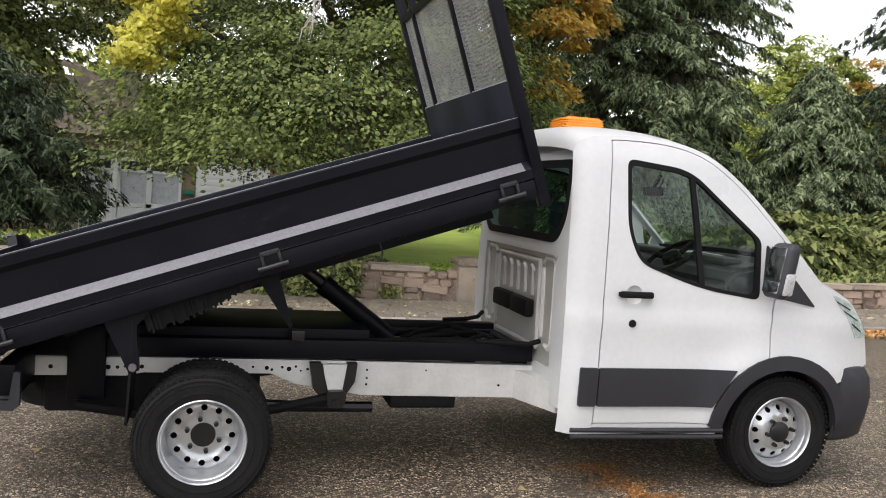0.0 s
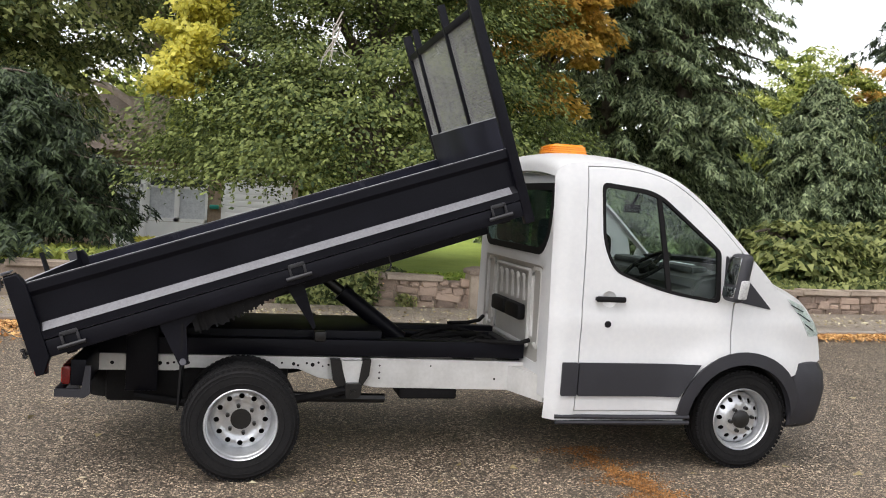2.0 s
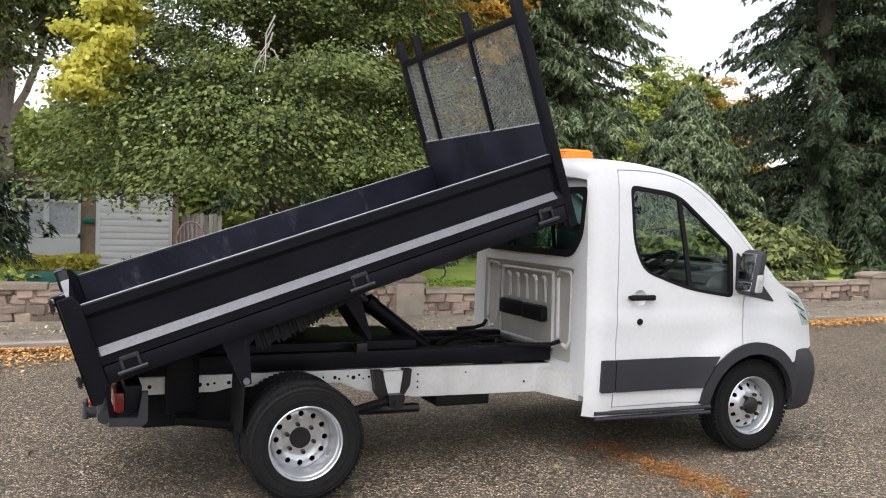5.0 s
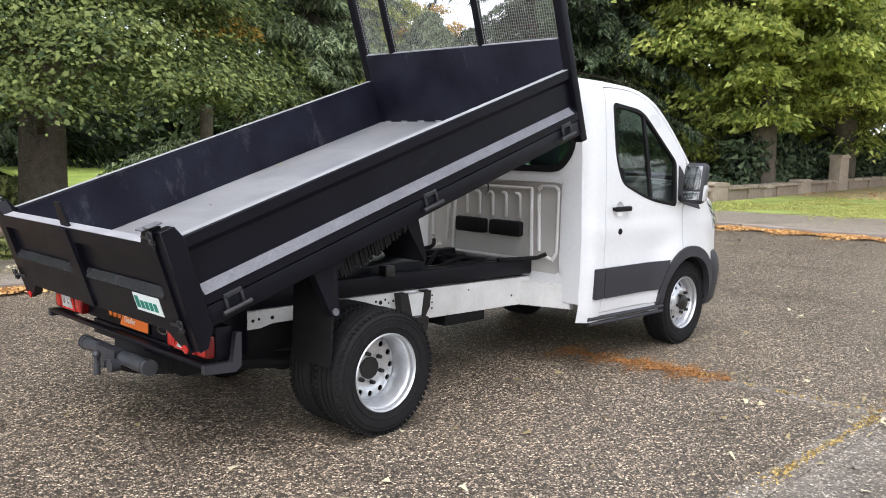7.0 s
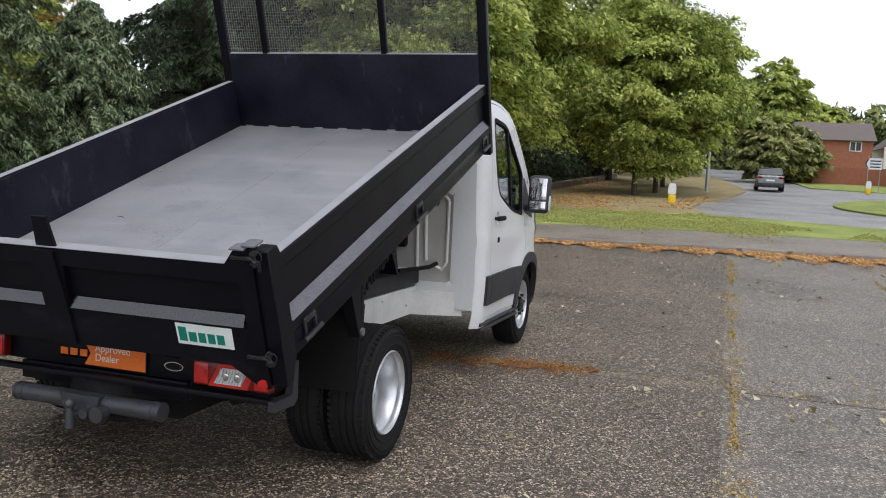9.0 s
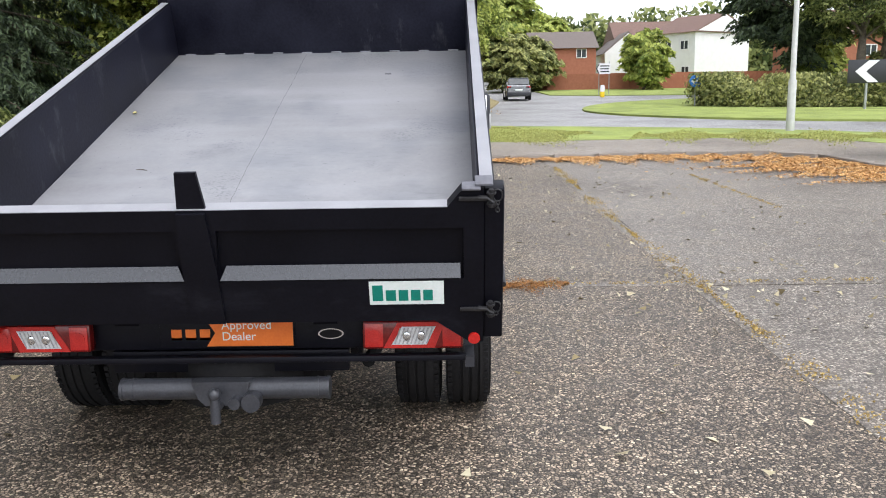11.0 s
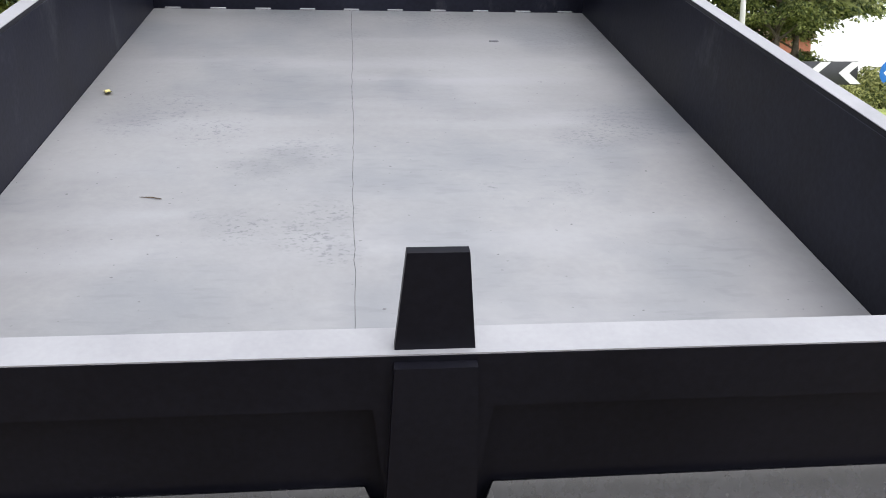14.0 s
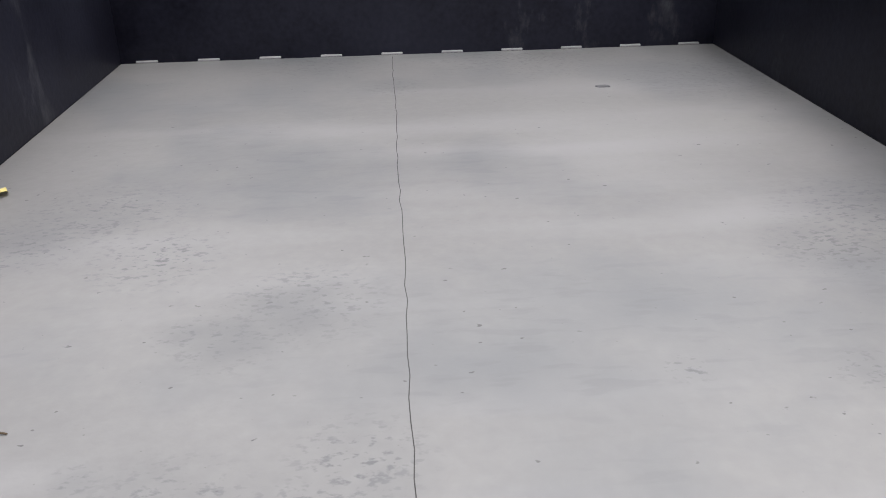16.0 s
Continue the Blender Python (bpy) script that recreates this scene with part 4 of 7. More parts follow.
for sign in (-1, 1):
    bm = bmesh.new()
    lathe(bm, [(0.43, -0.14), (0.43, 0.14)], 40)
    bmesh.ops.delete(bm, geom=[v for v in bm.verts if v.co.z < -0.05], context="VERTS")
    bmesh.ops.transform(bm, matrix=pose(ARCH_X, sign * 0.80, ARCH_Z), verts=bm.verts)
    o = part("arch_liner", bm, DARK, truck)
    o.modifiers.new("shell", "SOLIDIFY").thickness = 0.01
bm = bmesh.new()
box(bm, 3.0, 3.95, -0.65, 0.65, 0.62, 1.05, 0.05)
part("engine_bay", bm, DARK, truck)

# tipping ram
bm = bmesh.new()
rod(bm, (1.15, 0, 0.74), (0.72, 0, 1.06), 0.062)
rod(bm, (0.74, 0, 1.045), (0.68, 0, 1.09), 0.068)
ram = part("ram_cylinder", bm, BLACK, truck, "black hydraulic tipping ram")
bm = bmesh.new()
rod(bm, (0.72, 0, 1.06), (0.45, 0, 1.26), 0.04)
part("ram_rod", bm, GREASY, truck)

# cabin
bm = bmesh.new()
prism(bm, [(3.12, 1.0), (3.06, 1.27), (3.14, 1.37), (3.36, 1.41), (3.55, 1.33), (3.5, 0.9)], "y", -0.86, 0.86)
bmesh.ops.bevel(bm, geom=bm.edges[:], offset=0.03, segments=3, affect="EDGES")
part("dashboard", bm, CABIN, truck, "dark grey dashboard")
bm = bmesh.new()
box(bm, 2.06, 3.4, -0.86, 0.86, 0.5, 0.62, 0.02)
part("cabin_floor", bm, CABIN, truck)
bm = bmesh.new()
for k in range(32):
    a0, a1 = 2 * math.pi * k / 32, 2 * math.pi * (k + 1) / 32
    rod(bm, (0.19 * math.cos(a0), 0.19 * math.sin(a0), 0), (0.19 * math.cos(a1), 0.19 * math.sin(a1), 0), 0.016, seg=8)
for a in (0, 180, 270):
    rod(bm, (0, 0, -0.02), (0.18 * math.cos(radians(a)), 0.18 * math.sin(radians(a)), 0), 0.02, seg=8)
bmesh.ops.create_cone(bm, cap_ends=True, segments=20, radius1=0.07, radius2=0.06, depth=0.04)
bmesh.ops.transform(bm, matrix=pose(2.93, -0.42, 1.40, 0, -35, 0) @ pose(0, 0, 0, 0, 0, 90), verts=bm.verts)
part("steering_wheel", bm, DARK, truck, "black steering wheel")
for y in (-0.42, 0.22, 0.62):
    bm = bmesh.new()
    box(bm, 2.25, 2.72, y - 0.24, y + 0.24, 0.72, 0.92, 0.06)
    box(bm, 2.14, 2.30, y - 0.23, y + 0.23, 0.88, 1.50, 0.06, m=Matrix.Translation((2.22, 0, 0.9)) @ Matrix.Rotation(radians(-10), 4, "Y") @ Matrix.Translation((-2.22, 0, -0.9)))
    box(bm, 2.08, 2.17, y - 0.13, y + 0.13, 1.50, 1.72, 0.04)
    part("cab_seat", bm, CABIN, truck, "dark grey cloth cab seat")

bm = bmesh.new()
box(bm, 2.95, 2.985, -0.16, 0.10, 1.80, 1.865, 0.015)
rod(bm, (2.97, -0.03, 1.86), (3.02, -0.03, 1.95), 0.012)
part("cabin_mirror", bm, DARK, truck, "black cabin mirror")
for y in (-0.42, 0.42):
    bm = bmesh.new()
    box(bm, 3.16, 3.30, y - 0.26, y + 0.26, 1.37, 1.43, 0.025)
    part("instrument_cowl", bm, CABIN, truck)
bm = bmesh.new()
box(bm, 3.22, 3.40, -0.30, 0.02, 1.405, 1.412, m=pose(0, 0, 0.01, 0, 0, 0))
part("paper_on_dash", bm, PAPER, truck, "pale sheet of paper on the dashboard")
bm = bmesh.new()
prism(bm, [(2.90, -0.012), (2.99, -0.012), (2.975, 0.012), (2.92, 0.012)], "z", 2.07, 2.125)
bmesh.ops.transform(bm, matrix=Matrix.Translation((0, -0.3, 0)), verts=bm.verts)
part("roof_aerial", bm, WHITE, truck)

# amber beacon
beacon = tagged(new("beacon"), "amber warning light bar on the cab roof", "beacon")
beacon.location = (2.36, 0, 2.21)
bm = bmesh.new()
prism(bm, [(-0.155, 0.0), (0.155, 0.0), (0.13, 0.085), (-0.115, 0.085)], "y", -0.13, 0.13)
bmesh.ops.bevel(bm, geom=bm.edges[:], offset=0.012, segments=3, affect="EDGES")
part("lens", bm, ORANGE, beacon)
bm = bmesh.new()
box(bm, -0.16, 0.16, -0.135, 0.135, -0.05, 0.006, 0.006)
part("base", bm, DARK, beacon)
for z in (0.018, 0.034, 0.050, 0.066):
    bm = bmesh.new()
    e = 0.158 - z * 0.33
    box(bm, -e, e, -0.1335, 0.1335, z - 0.004, z + 0.004, 0.002)
    part("lens_rib", bm, ORANGE, beacon)

# ---- tipping body, built level and then raised at the rear hinge ----
FRONT, BACK = 2.195, -0.80
bm = bmesh.new()
box(bm, BACK - 0.04, FRONT, -0.985, 0.985, 1.13, 1.187, 0.004)
tipper = part("tipper_body", bm, BED_GREY, truck, "raised black tipping body with grey floor")
tipper.matrix_basis = pose(0, 0, 0, 0, -18.9, 0)
for sign in (-1, 1):
    # dropside: rolled section
    bm = bmesh.new()
    sec = [(0.988, 1.194), (0.988, 1.528), (0.995, 1.536), (1.040, 1.536), (1.046, 1.530), (1.046, 1.480), (1.022, 1.452), (1.022, 1.290), (1.064, 1.245), (1.064, 1.194)]
    prism(bm, [(sign * a, b) for a, b in sec], "x", BACK, FRONT)
    side = part("dropside", bm, BLACK, tipper, "black steel dropside", 25)
    # sloping ledge, the sky's sheen on it painted in as grey
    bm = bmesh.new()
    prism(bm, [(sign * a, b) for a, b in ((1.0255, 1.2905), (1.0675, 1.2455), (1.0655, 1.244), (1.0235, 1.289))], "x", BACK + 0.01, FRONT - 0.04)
    part("ledge", bm, STRIPE, tipper, "black dropside ledge with its sky sheen painted grey")
    bm = bmesh.new()
    box(bm, BACK, FRONT, *sorted((sign * 0.984, sign * 0.9878)), 1.188, 1.527)
    part("inner_skin", bm, BLACK_IN, tipper, "scuffed navy-black inner face of the dropside")
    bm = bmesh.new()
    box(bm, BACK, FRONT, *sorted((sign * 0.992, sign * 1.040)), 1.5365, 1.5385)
    part("top_edge", bm, EDGE, tipper, "pale grey top edge")
    bm = bmesh.new()
    box(bm, BACK, FRONT, *sorted((sign * 0.987, sign * 1.060)), 1.085, 1.186, 0.004)
    part("floor_edge_rail", bm, BLACK, tipper)
    bm = bmesh.new()
    box(bm, -0.75, 2.1, *sorted((sign * 0.34, sign * 0.44)), 0.96, 1.13, 0.006)
    part("floor_bearer", bm, BLACK, tipper)
    for u in (-0.66, 0.70, 2.04):
        bm = bmesh.new()
        y = sign * 1.075
        box(bm, u - 0.05, u + 0.05, min(y, y - sign * 0.012), max(y, y - sign * 0.012), 1.185, 1.21, 0.003)
        for d in (-0.045, 0.045):
            box(bm, u + d - 0.008, u + d + 0.008, min(y, y - sign * 0.012), max(y, y - sign * 0.012), 1.13, 1.20, 0.003)
        rod(bm, (u - 0.08, y + sign * 0.005, 1.125), (u + 0.08, y + sign * 0.005, 1.125), 0.012)
        part("hinge", bm, HINGE, tipper, "worn grey dropside hinge")
    # rear corner post
    bm = bmesh.new()
    prism(bm, [(-0.905, 1.0), (-0.86, 1.0), (-0.80, 1.09), (-0.80, 1.53), (-0.83, 1.598), (-0.905, 1.598)], "y", *sorted((sign * 1.0, sign * 1.07)))
    bmesh.ops.bevel(bm, geom=bm.edges[:], offset=0.004, segments=1, affect="EDGES")
    part("corner_post", bm, BLACK, tipper)
    # headboard post
    bm = bmesh.new()
    box(bm, FRONT, FRONT + 0.065, *sorted((sign * 1.0, sign * 1.065)), 1.03, 2.62, 0.005)
    part("headboard_post", bm, BLACK, tipper)
for u in np.linspace(-0.7, 2.1, 9):
    bm = bmesh.new()
    box(bm, u - 0.03, u + 0.03, -0.96, 0.96, 1.06, 1.13, 0.004)
    part("floor_crossbearer", bm, BLACK, tipper)
bm = bmesh.new()
box(bm, FRONT + 0.002, FRONT + 0.05, -1.0, 1.0, 1.10, 1.745, 0.004)
part("headboard", bm, BLACK_IN, tipper, "black solid lower headboard")
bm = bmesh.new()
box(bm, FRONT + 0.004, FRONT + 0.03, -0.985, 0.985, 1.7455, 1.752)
part("headboard_edge", bm, EDGE, tipper, "pale grey top edge of the headboard")
bm = bmesh.new()
box(bm, FRONT + 0.005, FRONT + 0.055, -1.0, 1.0, 2.41, 2.46, 0.004)
part("headboard_rail", bm, BLACK, tipper)
for y in (0.68, -0.29):
    bm = bmesh.new()
    box(bm, FRONT + 0.003, FRONT + 0.055, y - 0.022, y + 0.022, 1.745, 2.62, 0.004)
    part("headboard_post", bm, BLACK, tipper)
bm = bmesh.new()
for y in np.arange(-1.0, 1.0, 0.02):
    box(bm, FRONT + 0.022, FRONT + 0.025, y, y + 0.0020, 1.745, 2.41)
for w in np.arange(1.76, 2.41, 0.02):
    box(bm, FRONT + 0.025, FRONT + 0.0275, -1.0, 1.0, w, w + 0.0020)
tagged(part("headboard_mesh", bm, WIRE, tipper, "galvanised wire mesh"), kind="stuff")

# tailgate: raised frame round two recessed panels
def slab(bm, ol, x0, x1):
    prism(bm, ol, "x", x0, x1)


bm = bmesh.new()
ends = [(-1.0, 1.085), (1.0, 1.085), (1.0, 1.607), (0.93, 1.607), (0.875, 1.538), (-0.875, 1.538), (-0.93, 1.607), (-1.0, 1.607)]
panel(bm, ends, lambda a, b: (-0.918, -a, b), [[(-0.93, 1.26), (-0.055, 1.26), (-0.075, 1.46), (-0.93, 1.46)], [(0.055, 1.26), (0.93, 1.26), (0.93, 1.46), (0.075, 1.46)]], step=0.1, thick=0.03)
slab(bm, ends, -0.888, -0.86)
gate = part("tailgate", bm, BLACK, tipper, "black steel tailgate with two recessed panels", 20)
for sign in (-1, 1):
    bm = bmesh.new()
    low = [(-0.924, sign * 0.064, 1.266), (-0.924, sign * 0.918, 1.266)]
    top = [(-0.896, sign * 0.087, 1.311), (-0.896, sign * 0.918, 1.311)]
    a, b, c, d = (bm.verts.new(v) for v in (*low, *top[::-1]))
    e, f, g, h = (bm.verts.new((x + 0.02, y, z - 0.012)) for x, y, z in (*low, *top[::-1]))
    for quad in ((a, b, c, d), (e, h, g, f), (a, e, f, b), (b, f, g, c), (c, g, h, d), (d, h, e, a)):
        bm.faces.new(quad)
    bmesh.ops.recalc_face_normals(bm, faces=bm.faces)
    part("tailgate_ledge", bm, GATE_LEDGE, tipper, "glossy tailgate ledge, some sky sheen in its dark grey")
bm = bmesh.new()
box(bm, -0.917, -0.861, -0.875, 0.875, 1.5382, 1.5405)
part("tailgate_edge", bm, EDGE, tipper, "pale grey top edge of the tailgate")
bm = bmesh.new()
prism(bm, [(0.06, 1.09), (-0.06, 1.09), (-0.06, 1.30), (-0.05, 1.53), (0.05, 1.53), (0.06, 1.30)], "x", -0.932, -0.862)
prism(bm, [(-0.05, 1.53), (-0.036, 1.672), (0.036, 1.672), (0.05, 1.53)], "x", -0.908, -0.894)
part("tailgate_post", bm, BLACK, tipper, "tapered black centre post")
# printed sheet stuck to the tailgate, its lettering as plain bars
bm = bmesh.new()
box(bm, -0.9215, -0.919, -0.858, -0.591, 1.158, 1.253)
part("sticker", bm, PAPER, tipper, "white sticker with green print")
for y0, y1, w0, w1 in ((-0.640, -0.602, 1.174, 1.238), (-0.686, -0.650, 1.174, 1.218), (-0.730, -0.696, 1.174, 1.218), (-0.774, -0.740, 1.174, 1.218), (-0.818, -0.784, 1.174, 1.218)):
    bm = bmesh.new()
    box(bm, -0.923, -0.9216, y0, y1, w0, w1)
    part("print_bar", bm, GREEN_INK, tipper)
for sign in (-1, 1):
    # latch plates, pins and chain at the top and bottom of the corner posts
    for w, up in ((1.60, 1), (1.165, 0)):
        bm = bmesh.new()
        y = sign * 1.0
        box(bm, -0.930, -0.919, *sorted((y - sign * 0.085, y + sign * 0.012)), w - 0.036, w - 0.020, 0.004)
        rod(bm, (-0.935, y + sign * 0.024, w - 0.055), (-0.935, y + sign * 0.024, w + 0.010), 0.009)
        for k in range(2):
            rod(bm, (-0.935, y + sign * 0.024, w - 0.045 + 0.04 * k), (-0.935, y + sign * 0.024, w - 0.039 + 0.04 * k), 0.016)
        tube(bm, [(-0.925, y - sign * 0.02, w - 0.024), (-0.935, y + sign * 0.012, w - 0.020), (-0.94, y + sign * 0.030, w - 0.034), (-0.93, y + sign * 0.034, w - 0.052)], 0.008, 8)
        part("latch", bm, LATCH, tipper, "greasy black tailgate latch")
        if up:
            for x0, x1, y0, y1, z0 in ((-0.945, -0.885, -0.075, -0.012, 0.010), (-0.93, -0.86, -0.030, 0.030, 0.020)):
                bm = bmesh.new()
                box(bm, x0, x1, *sorted((y + sign * y0, y + sign * y1)), w + z0, w + z0 + 0.008, 0.002)
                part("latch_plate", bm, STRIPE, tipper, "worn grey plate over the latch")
        bm = bmesh.new()
        ring = circle(0, 0, 0.022, 14)
        tube(bm, [(-0.94, y + sign * (0.045 + a * 0.7), w - 0.010 + b) for a, b in ring + ring[:1]], 0.0025, 6)
        for k in range(3 if up else 1):
            cz = w - 0.037 - 0.013 * k
            link = circle(0, 0, 0.008, 8)
            tube(bm, [(-0.94 + (a * 0.9 if k % 2 else 0), y + sign * 0.045 + (0 if k % 2 else a * 0.8), cz + b) for a, b in link + link[:1]], 0.0025, 5)
        part("pin_and_chain", bm, LATCH, tipper, "linch pin on a short chain")
    bm = bmesh.new()
    prism(bm, [(sign * 0.82, 1.086), (sign * 1.0, 1.086), (sign * 1.0, 0.99), (sign * 0.955, 0.985)], "x", -0.917, -0.86)
    part("gate_bracket", bm, BLACK, tipper)
    bm = bmesh.new()
    rod(bm, (-0.918, sign * 0.965, 1.01), (-0.928, sign * 0.965, 1.01), 0.022, seg=16)
    part("reflector", bm, RED, tipper, "small red reflector")
    # mudguard hung from the body: rear flap, side stay, front gusset and ragged rubber fringe
    bm = bmesh.new()
    prism(bm, [(-0.175, 1.09), (0.08, 1.09), (-0.03, 1.02), (-0.085, 0.80), (-0.135, 0.80)], "y", *sorted((sign * 0.97, sign * 1.03)))
    part("mudguard_stay", bm, BLACK, tipper)
    bm = bmesh.new()
    rod(bm, (-0.109, sign * 1.03, 0.825), (-0.109, sign * 1.042, 0.825), 0.02, seg=12)
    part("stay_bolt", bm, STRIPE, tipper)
    bm = bmesh.new()
    prism(bm, [(0.60, 1.09), (0.72, 1.09), (0.715, 0.765), (0.695, 0.755)], "y", *sorted((sign * 0.55, sign * 0.90)))
    part("mudguard_gusset", bm, BLACK, tipper)
    rng = random.Random(5)
    bm = bmesh.new()
    for k in range(60):
        u = 0.01 + k * 0.0105
        low = 0.968 + rng.uniform(-0.012, 0.012) + 0.10 * (u / 0.63) ** 2
        box(bm, u, u + 0.012, *sorted((sign * (0.97 + rng.uniform(0, 0.02)), sign * (0.985 + rng.uniform(0, 0.02)))), low, 1.088)
    part("rubber_fringe", bm, DARK, tipper, "ragged black rubber fringe")
bm = bmesh.new()
tube(bm, [(1.28, -0.98, 1.09), (1.28, -0.98, 1.02), (1.265, -0.98, 0.995), (1.24, -0.98, 0.99)], 0.006, 6)
part("rope_hook", bm, HINGE, tipper, "small wire rope hook")
# worn marks on the floor
bm = bmesh.new()
pts = [(BACK + 0.02 + 0.05 * k, 0.099 + 0.0012 * math.sin(k * 1.9) + 0.0012 * math.sin(k * 2.83) + 0.002 * math.sin(k * 0.37), 1.1872) for k in range(60)]
for (a, b, c), (d, e, f) in zip(pts, pts[1:]):
    bm.faces.new([bm.verts.new(v) for v in ((a, b - 0.0007, c), (d, e - 0.0007, f), (d, e + 0.0007, f), (a, b + 0.0007, c))])
part("floor_seam", bm, STRIPE_DARK, tipper, "dark seam down the middle of the bed floor")
for k in range(10):
    bm = bmesh.new()
    y = -0.9 + 0.2 * k
    box(bm, FRONT - 0.004, FRONT + 0.012, y - 0.035, y + 0.035, 1.187, 1.194, 0.002)
    part("floor_weld", bm, EDGE, tipper, "bare weld run")

# the body sits a little off the centre line of the chassis
for ob in [tipper, *tipper.children]:
    for v in ob.data.vertices:
        v.co.y = v.co.y * 0.988 + 0.011

# litter lying on the bed floor
bm = bmesh.new()
bmesh.ops.create_grid(bm, x_segments=3, y_segments=3, size=0.02, matrix=pose(1.043, 0.905, 1.195, 8, 5, 30) @ Matrix.Diagonal((1, 0.55, 1, 1)))
for v in bm.verts:
    v.co.z += 0.004 * math.sin(v.co.x * 160)
leaf = tagged(part("fallen_leaf", bm, material("fallen_yellow_leaf", (0.5, 0.42, 0.12), (0.7, 0.62, 0.3), 0.7, bump=0.0)), "small curled yellow leaf on the bed floor", "leaf")
leaf.matrix_basis = pose(0, 0, 0, 0, -18.9, 0)
bm = bmesh.new()
tube(bm, [(0.24, 0.585, 1.189), (0.246, 0.61, 1.191), (0.252, 0.64, 1.189)], [0.0012, 0.0018, 0.0008], 6)
twig = tagged(part("twig", bm, BARK_BROWN), "short brown twig on the bed floor", "twig")
twig.matrix_basis = pose(0, 0, 0, 0, -18.9, 0)
bm = bmesh.new()
panel(bm, rounded([(1.688, -0.492), (1.712, -0.487), (1.71, -0.449), (1.69, -0.452)], 0.01), lambda a, b: (a, b, 1.1892), step=0.02, thick=0.002)
spot = part("tar_spot", bm, STRIPE, truck, "dark tar spot on the bed floor")
spot.matrix_basis = pose(0, 0, 0, 0, -18.9, 0)

# ---- rear of the chassis ----
bm = bmesh.new()
box(bm, -1.02, -0.93, -0.905, 0.905, 0.57, 0.73, 0.008)
part("rear_valance", bm, BLACK, truck, "black rear lamp board")
bm = bmesh.new()
box(bm, -1.022, -0.985, -0.46, 0.46, 0.48, 0.565, 0.004)
part("rear_crossmember", bm, BLACK, truck)
bm = bmesh.new()
box(bm, -1.10, -1.055, -0.915, 0.915, 0.54, 0.562, 0.003)
part("rear_step", bm, BLACK, truck)
for sign in (-1, 1):
    bm = bmesh.new()
    prism(bm, [(-1.10, 0.515), (-0.93, 0.505), (-0.90, 0.53), (-0.90, 0.70), (-0.93, 0.70), (-0.95, 0.558), (-1.10, 0.558)], "y", *sorted((sign * 0.91, sign * 0.945)))
    part("lamp_bracket", bm, PLASTIC, truck, "grey lamp bracket")
    bm = bmesh.new()
    box(bm, -1.07, -1.02, *sorted((sign * 0.52, sign * 0.905)), 0.578, 0.69, 0.012)
    lamp = part("rear_lamp", bm, DARK_RED, truck, "red rear lamp cluster")
    bm = bmesh.new()
    prism(bm, [(sign * 0.60, 0.584), (sign * 0.795, 0.584), (sign * 0.835, 0.684), (sign * 0.655, 0.684)], "x", -1.074, -1.06)
    part("lens_border", bm, RED, lamp, "bright red lens")
    bm = bmesh.new()
    prism(bm, [(sign * 0.632, 0.598), (sign * 0.765, 0.598), (sign * 0.80, 0.668), (sign * 0.672, 0.668)], "x", -1.077, -1.06)
    lens = part("reversing_lens", bm, LAMP_CAR_GREY, lamp, "clear reversing lens")
    for k in range(9):
        bm = bmesh.new()
        y = 0.645 + 0.015 * k
        rod(bm, (-1.0775, sign * y, 0.602), (-1.0775, sign * (y + 0.022), 0.664), 0.0028, seg=6)
        part("lens_flute", bm, CLEAR, lens)
    for y in (0.69, 0.745):
        bm = bmesh.new()
        bmesh.ops.create_uvsphere(bm, u_segments=14, v_segments=8, radius=0.016, matrix=Matrix.Translation((-1.077, sign * y, 0.632)) @ Matrix.Diagonal((0.3, 1, 1.2, 1)))
        part("bulb", bm, CHROME, lens)
    for y0, y1 in ((0.53, 0.60), (0.825, 0.895)):
        bm = bmesh.new()
        box(bm, -1.073, -1.065, *sorted((sign * y0, sign * y1)), 0.588, 0.680, 0.003)
        glow = part("lamp_segment", bm, RED, lamp)
        bm = bmesh.new()
        rod(bm, (-1.072, sign * (y0 + y1) / 2, 0.634), (-1.0755, sign * (y0 + y1) / 2, 0.634), 0.024, seg=20)
        part("lamp_bulb_ring", bm, RED, glow)
bm = bmesh.new()
box(bm, -1.034, -1.022, -0.255, 0.265, 0.60, 0.715, 0.002)
plate = part("dealer_plate", bm, BLACK, truck, "black and orange dealer plate")
bm = bmesh.new()
prism(bm, [(0.085, 0.604), (0.05, 0.658), (0.085, 0.712), (-0.25, 0.712), (-0.25, 0.604)], "x", -1.0365, -1.0342)
part("orange_panel", bm, ORANGE_INK, plate)
for y in (0.20, 0.145, 0.09):
    bm = bmesh.new()
    box(bm, -1.0365, -1.0342, y - 0.02, y + 0.02, 0.63, 0.672)
    box(bm, -1.0365, -1.0342, y - 0.02, y + 0.02, 0.63, 0.64)
    part("print_bar", bm, ORANGE_INK, plate)


def lettering(text, size, m, mat, parent):
    cu = bpy.data.curves.new("lettering", "FONT")
    cu.body, cu.size, cu.extrude = text, size, 0.0006
    tmp = bpy.data.objects.new("lettering", cu)
    me = bpy.data.meshes.new_from_object(tmp)
    bpy.data.objects.remove(tmp)
    me.transform(m)
    me.materials.append(mat)
    ob = new("lettering", me)
    ob.parent = parent
    return ob


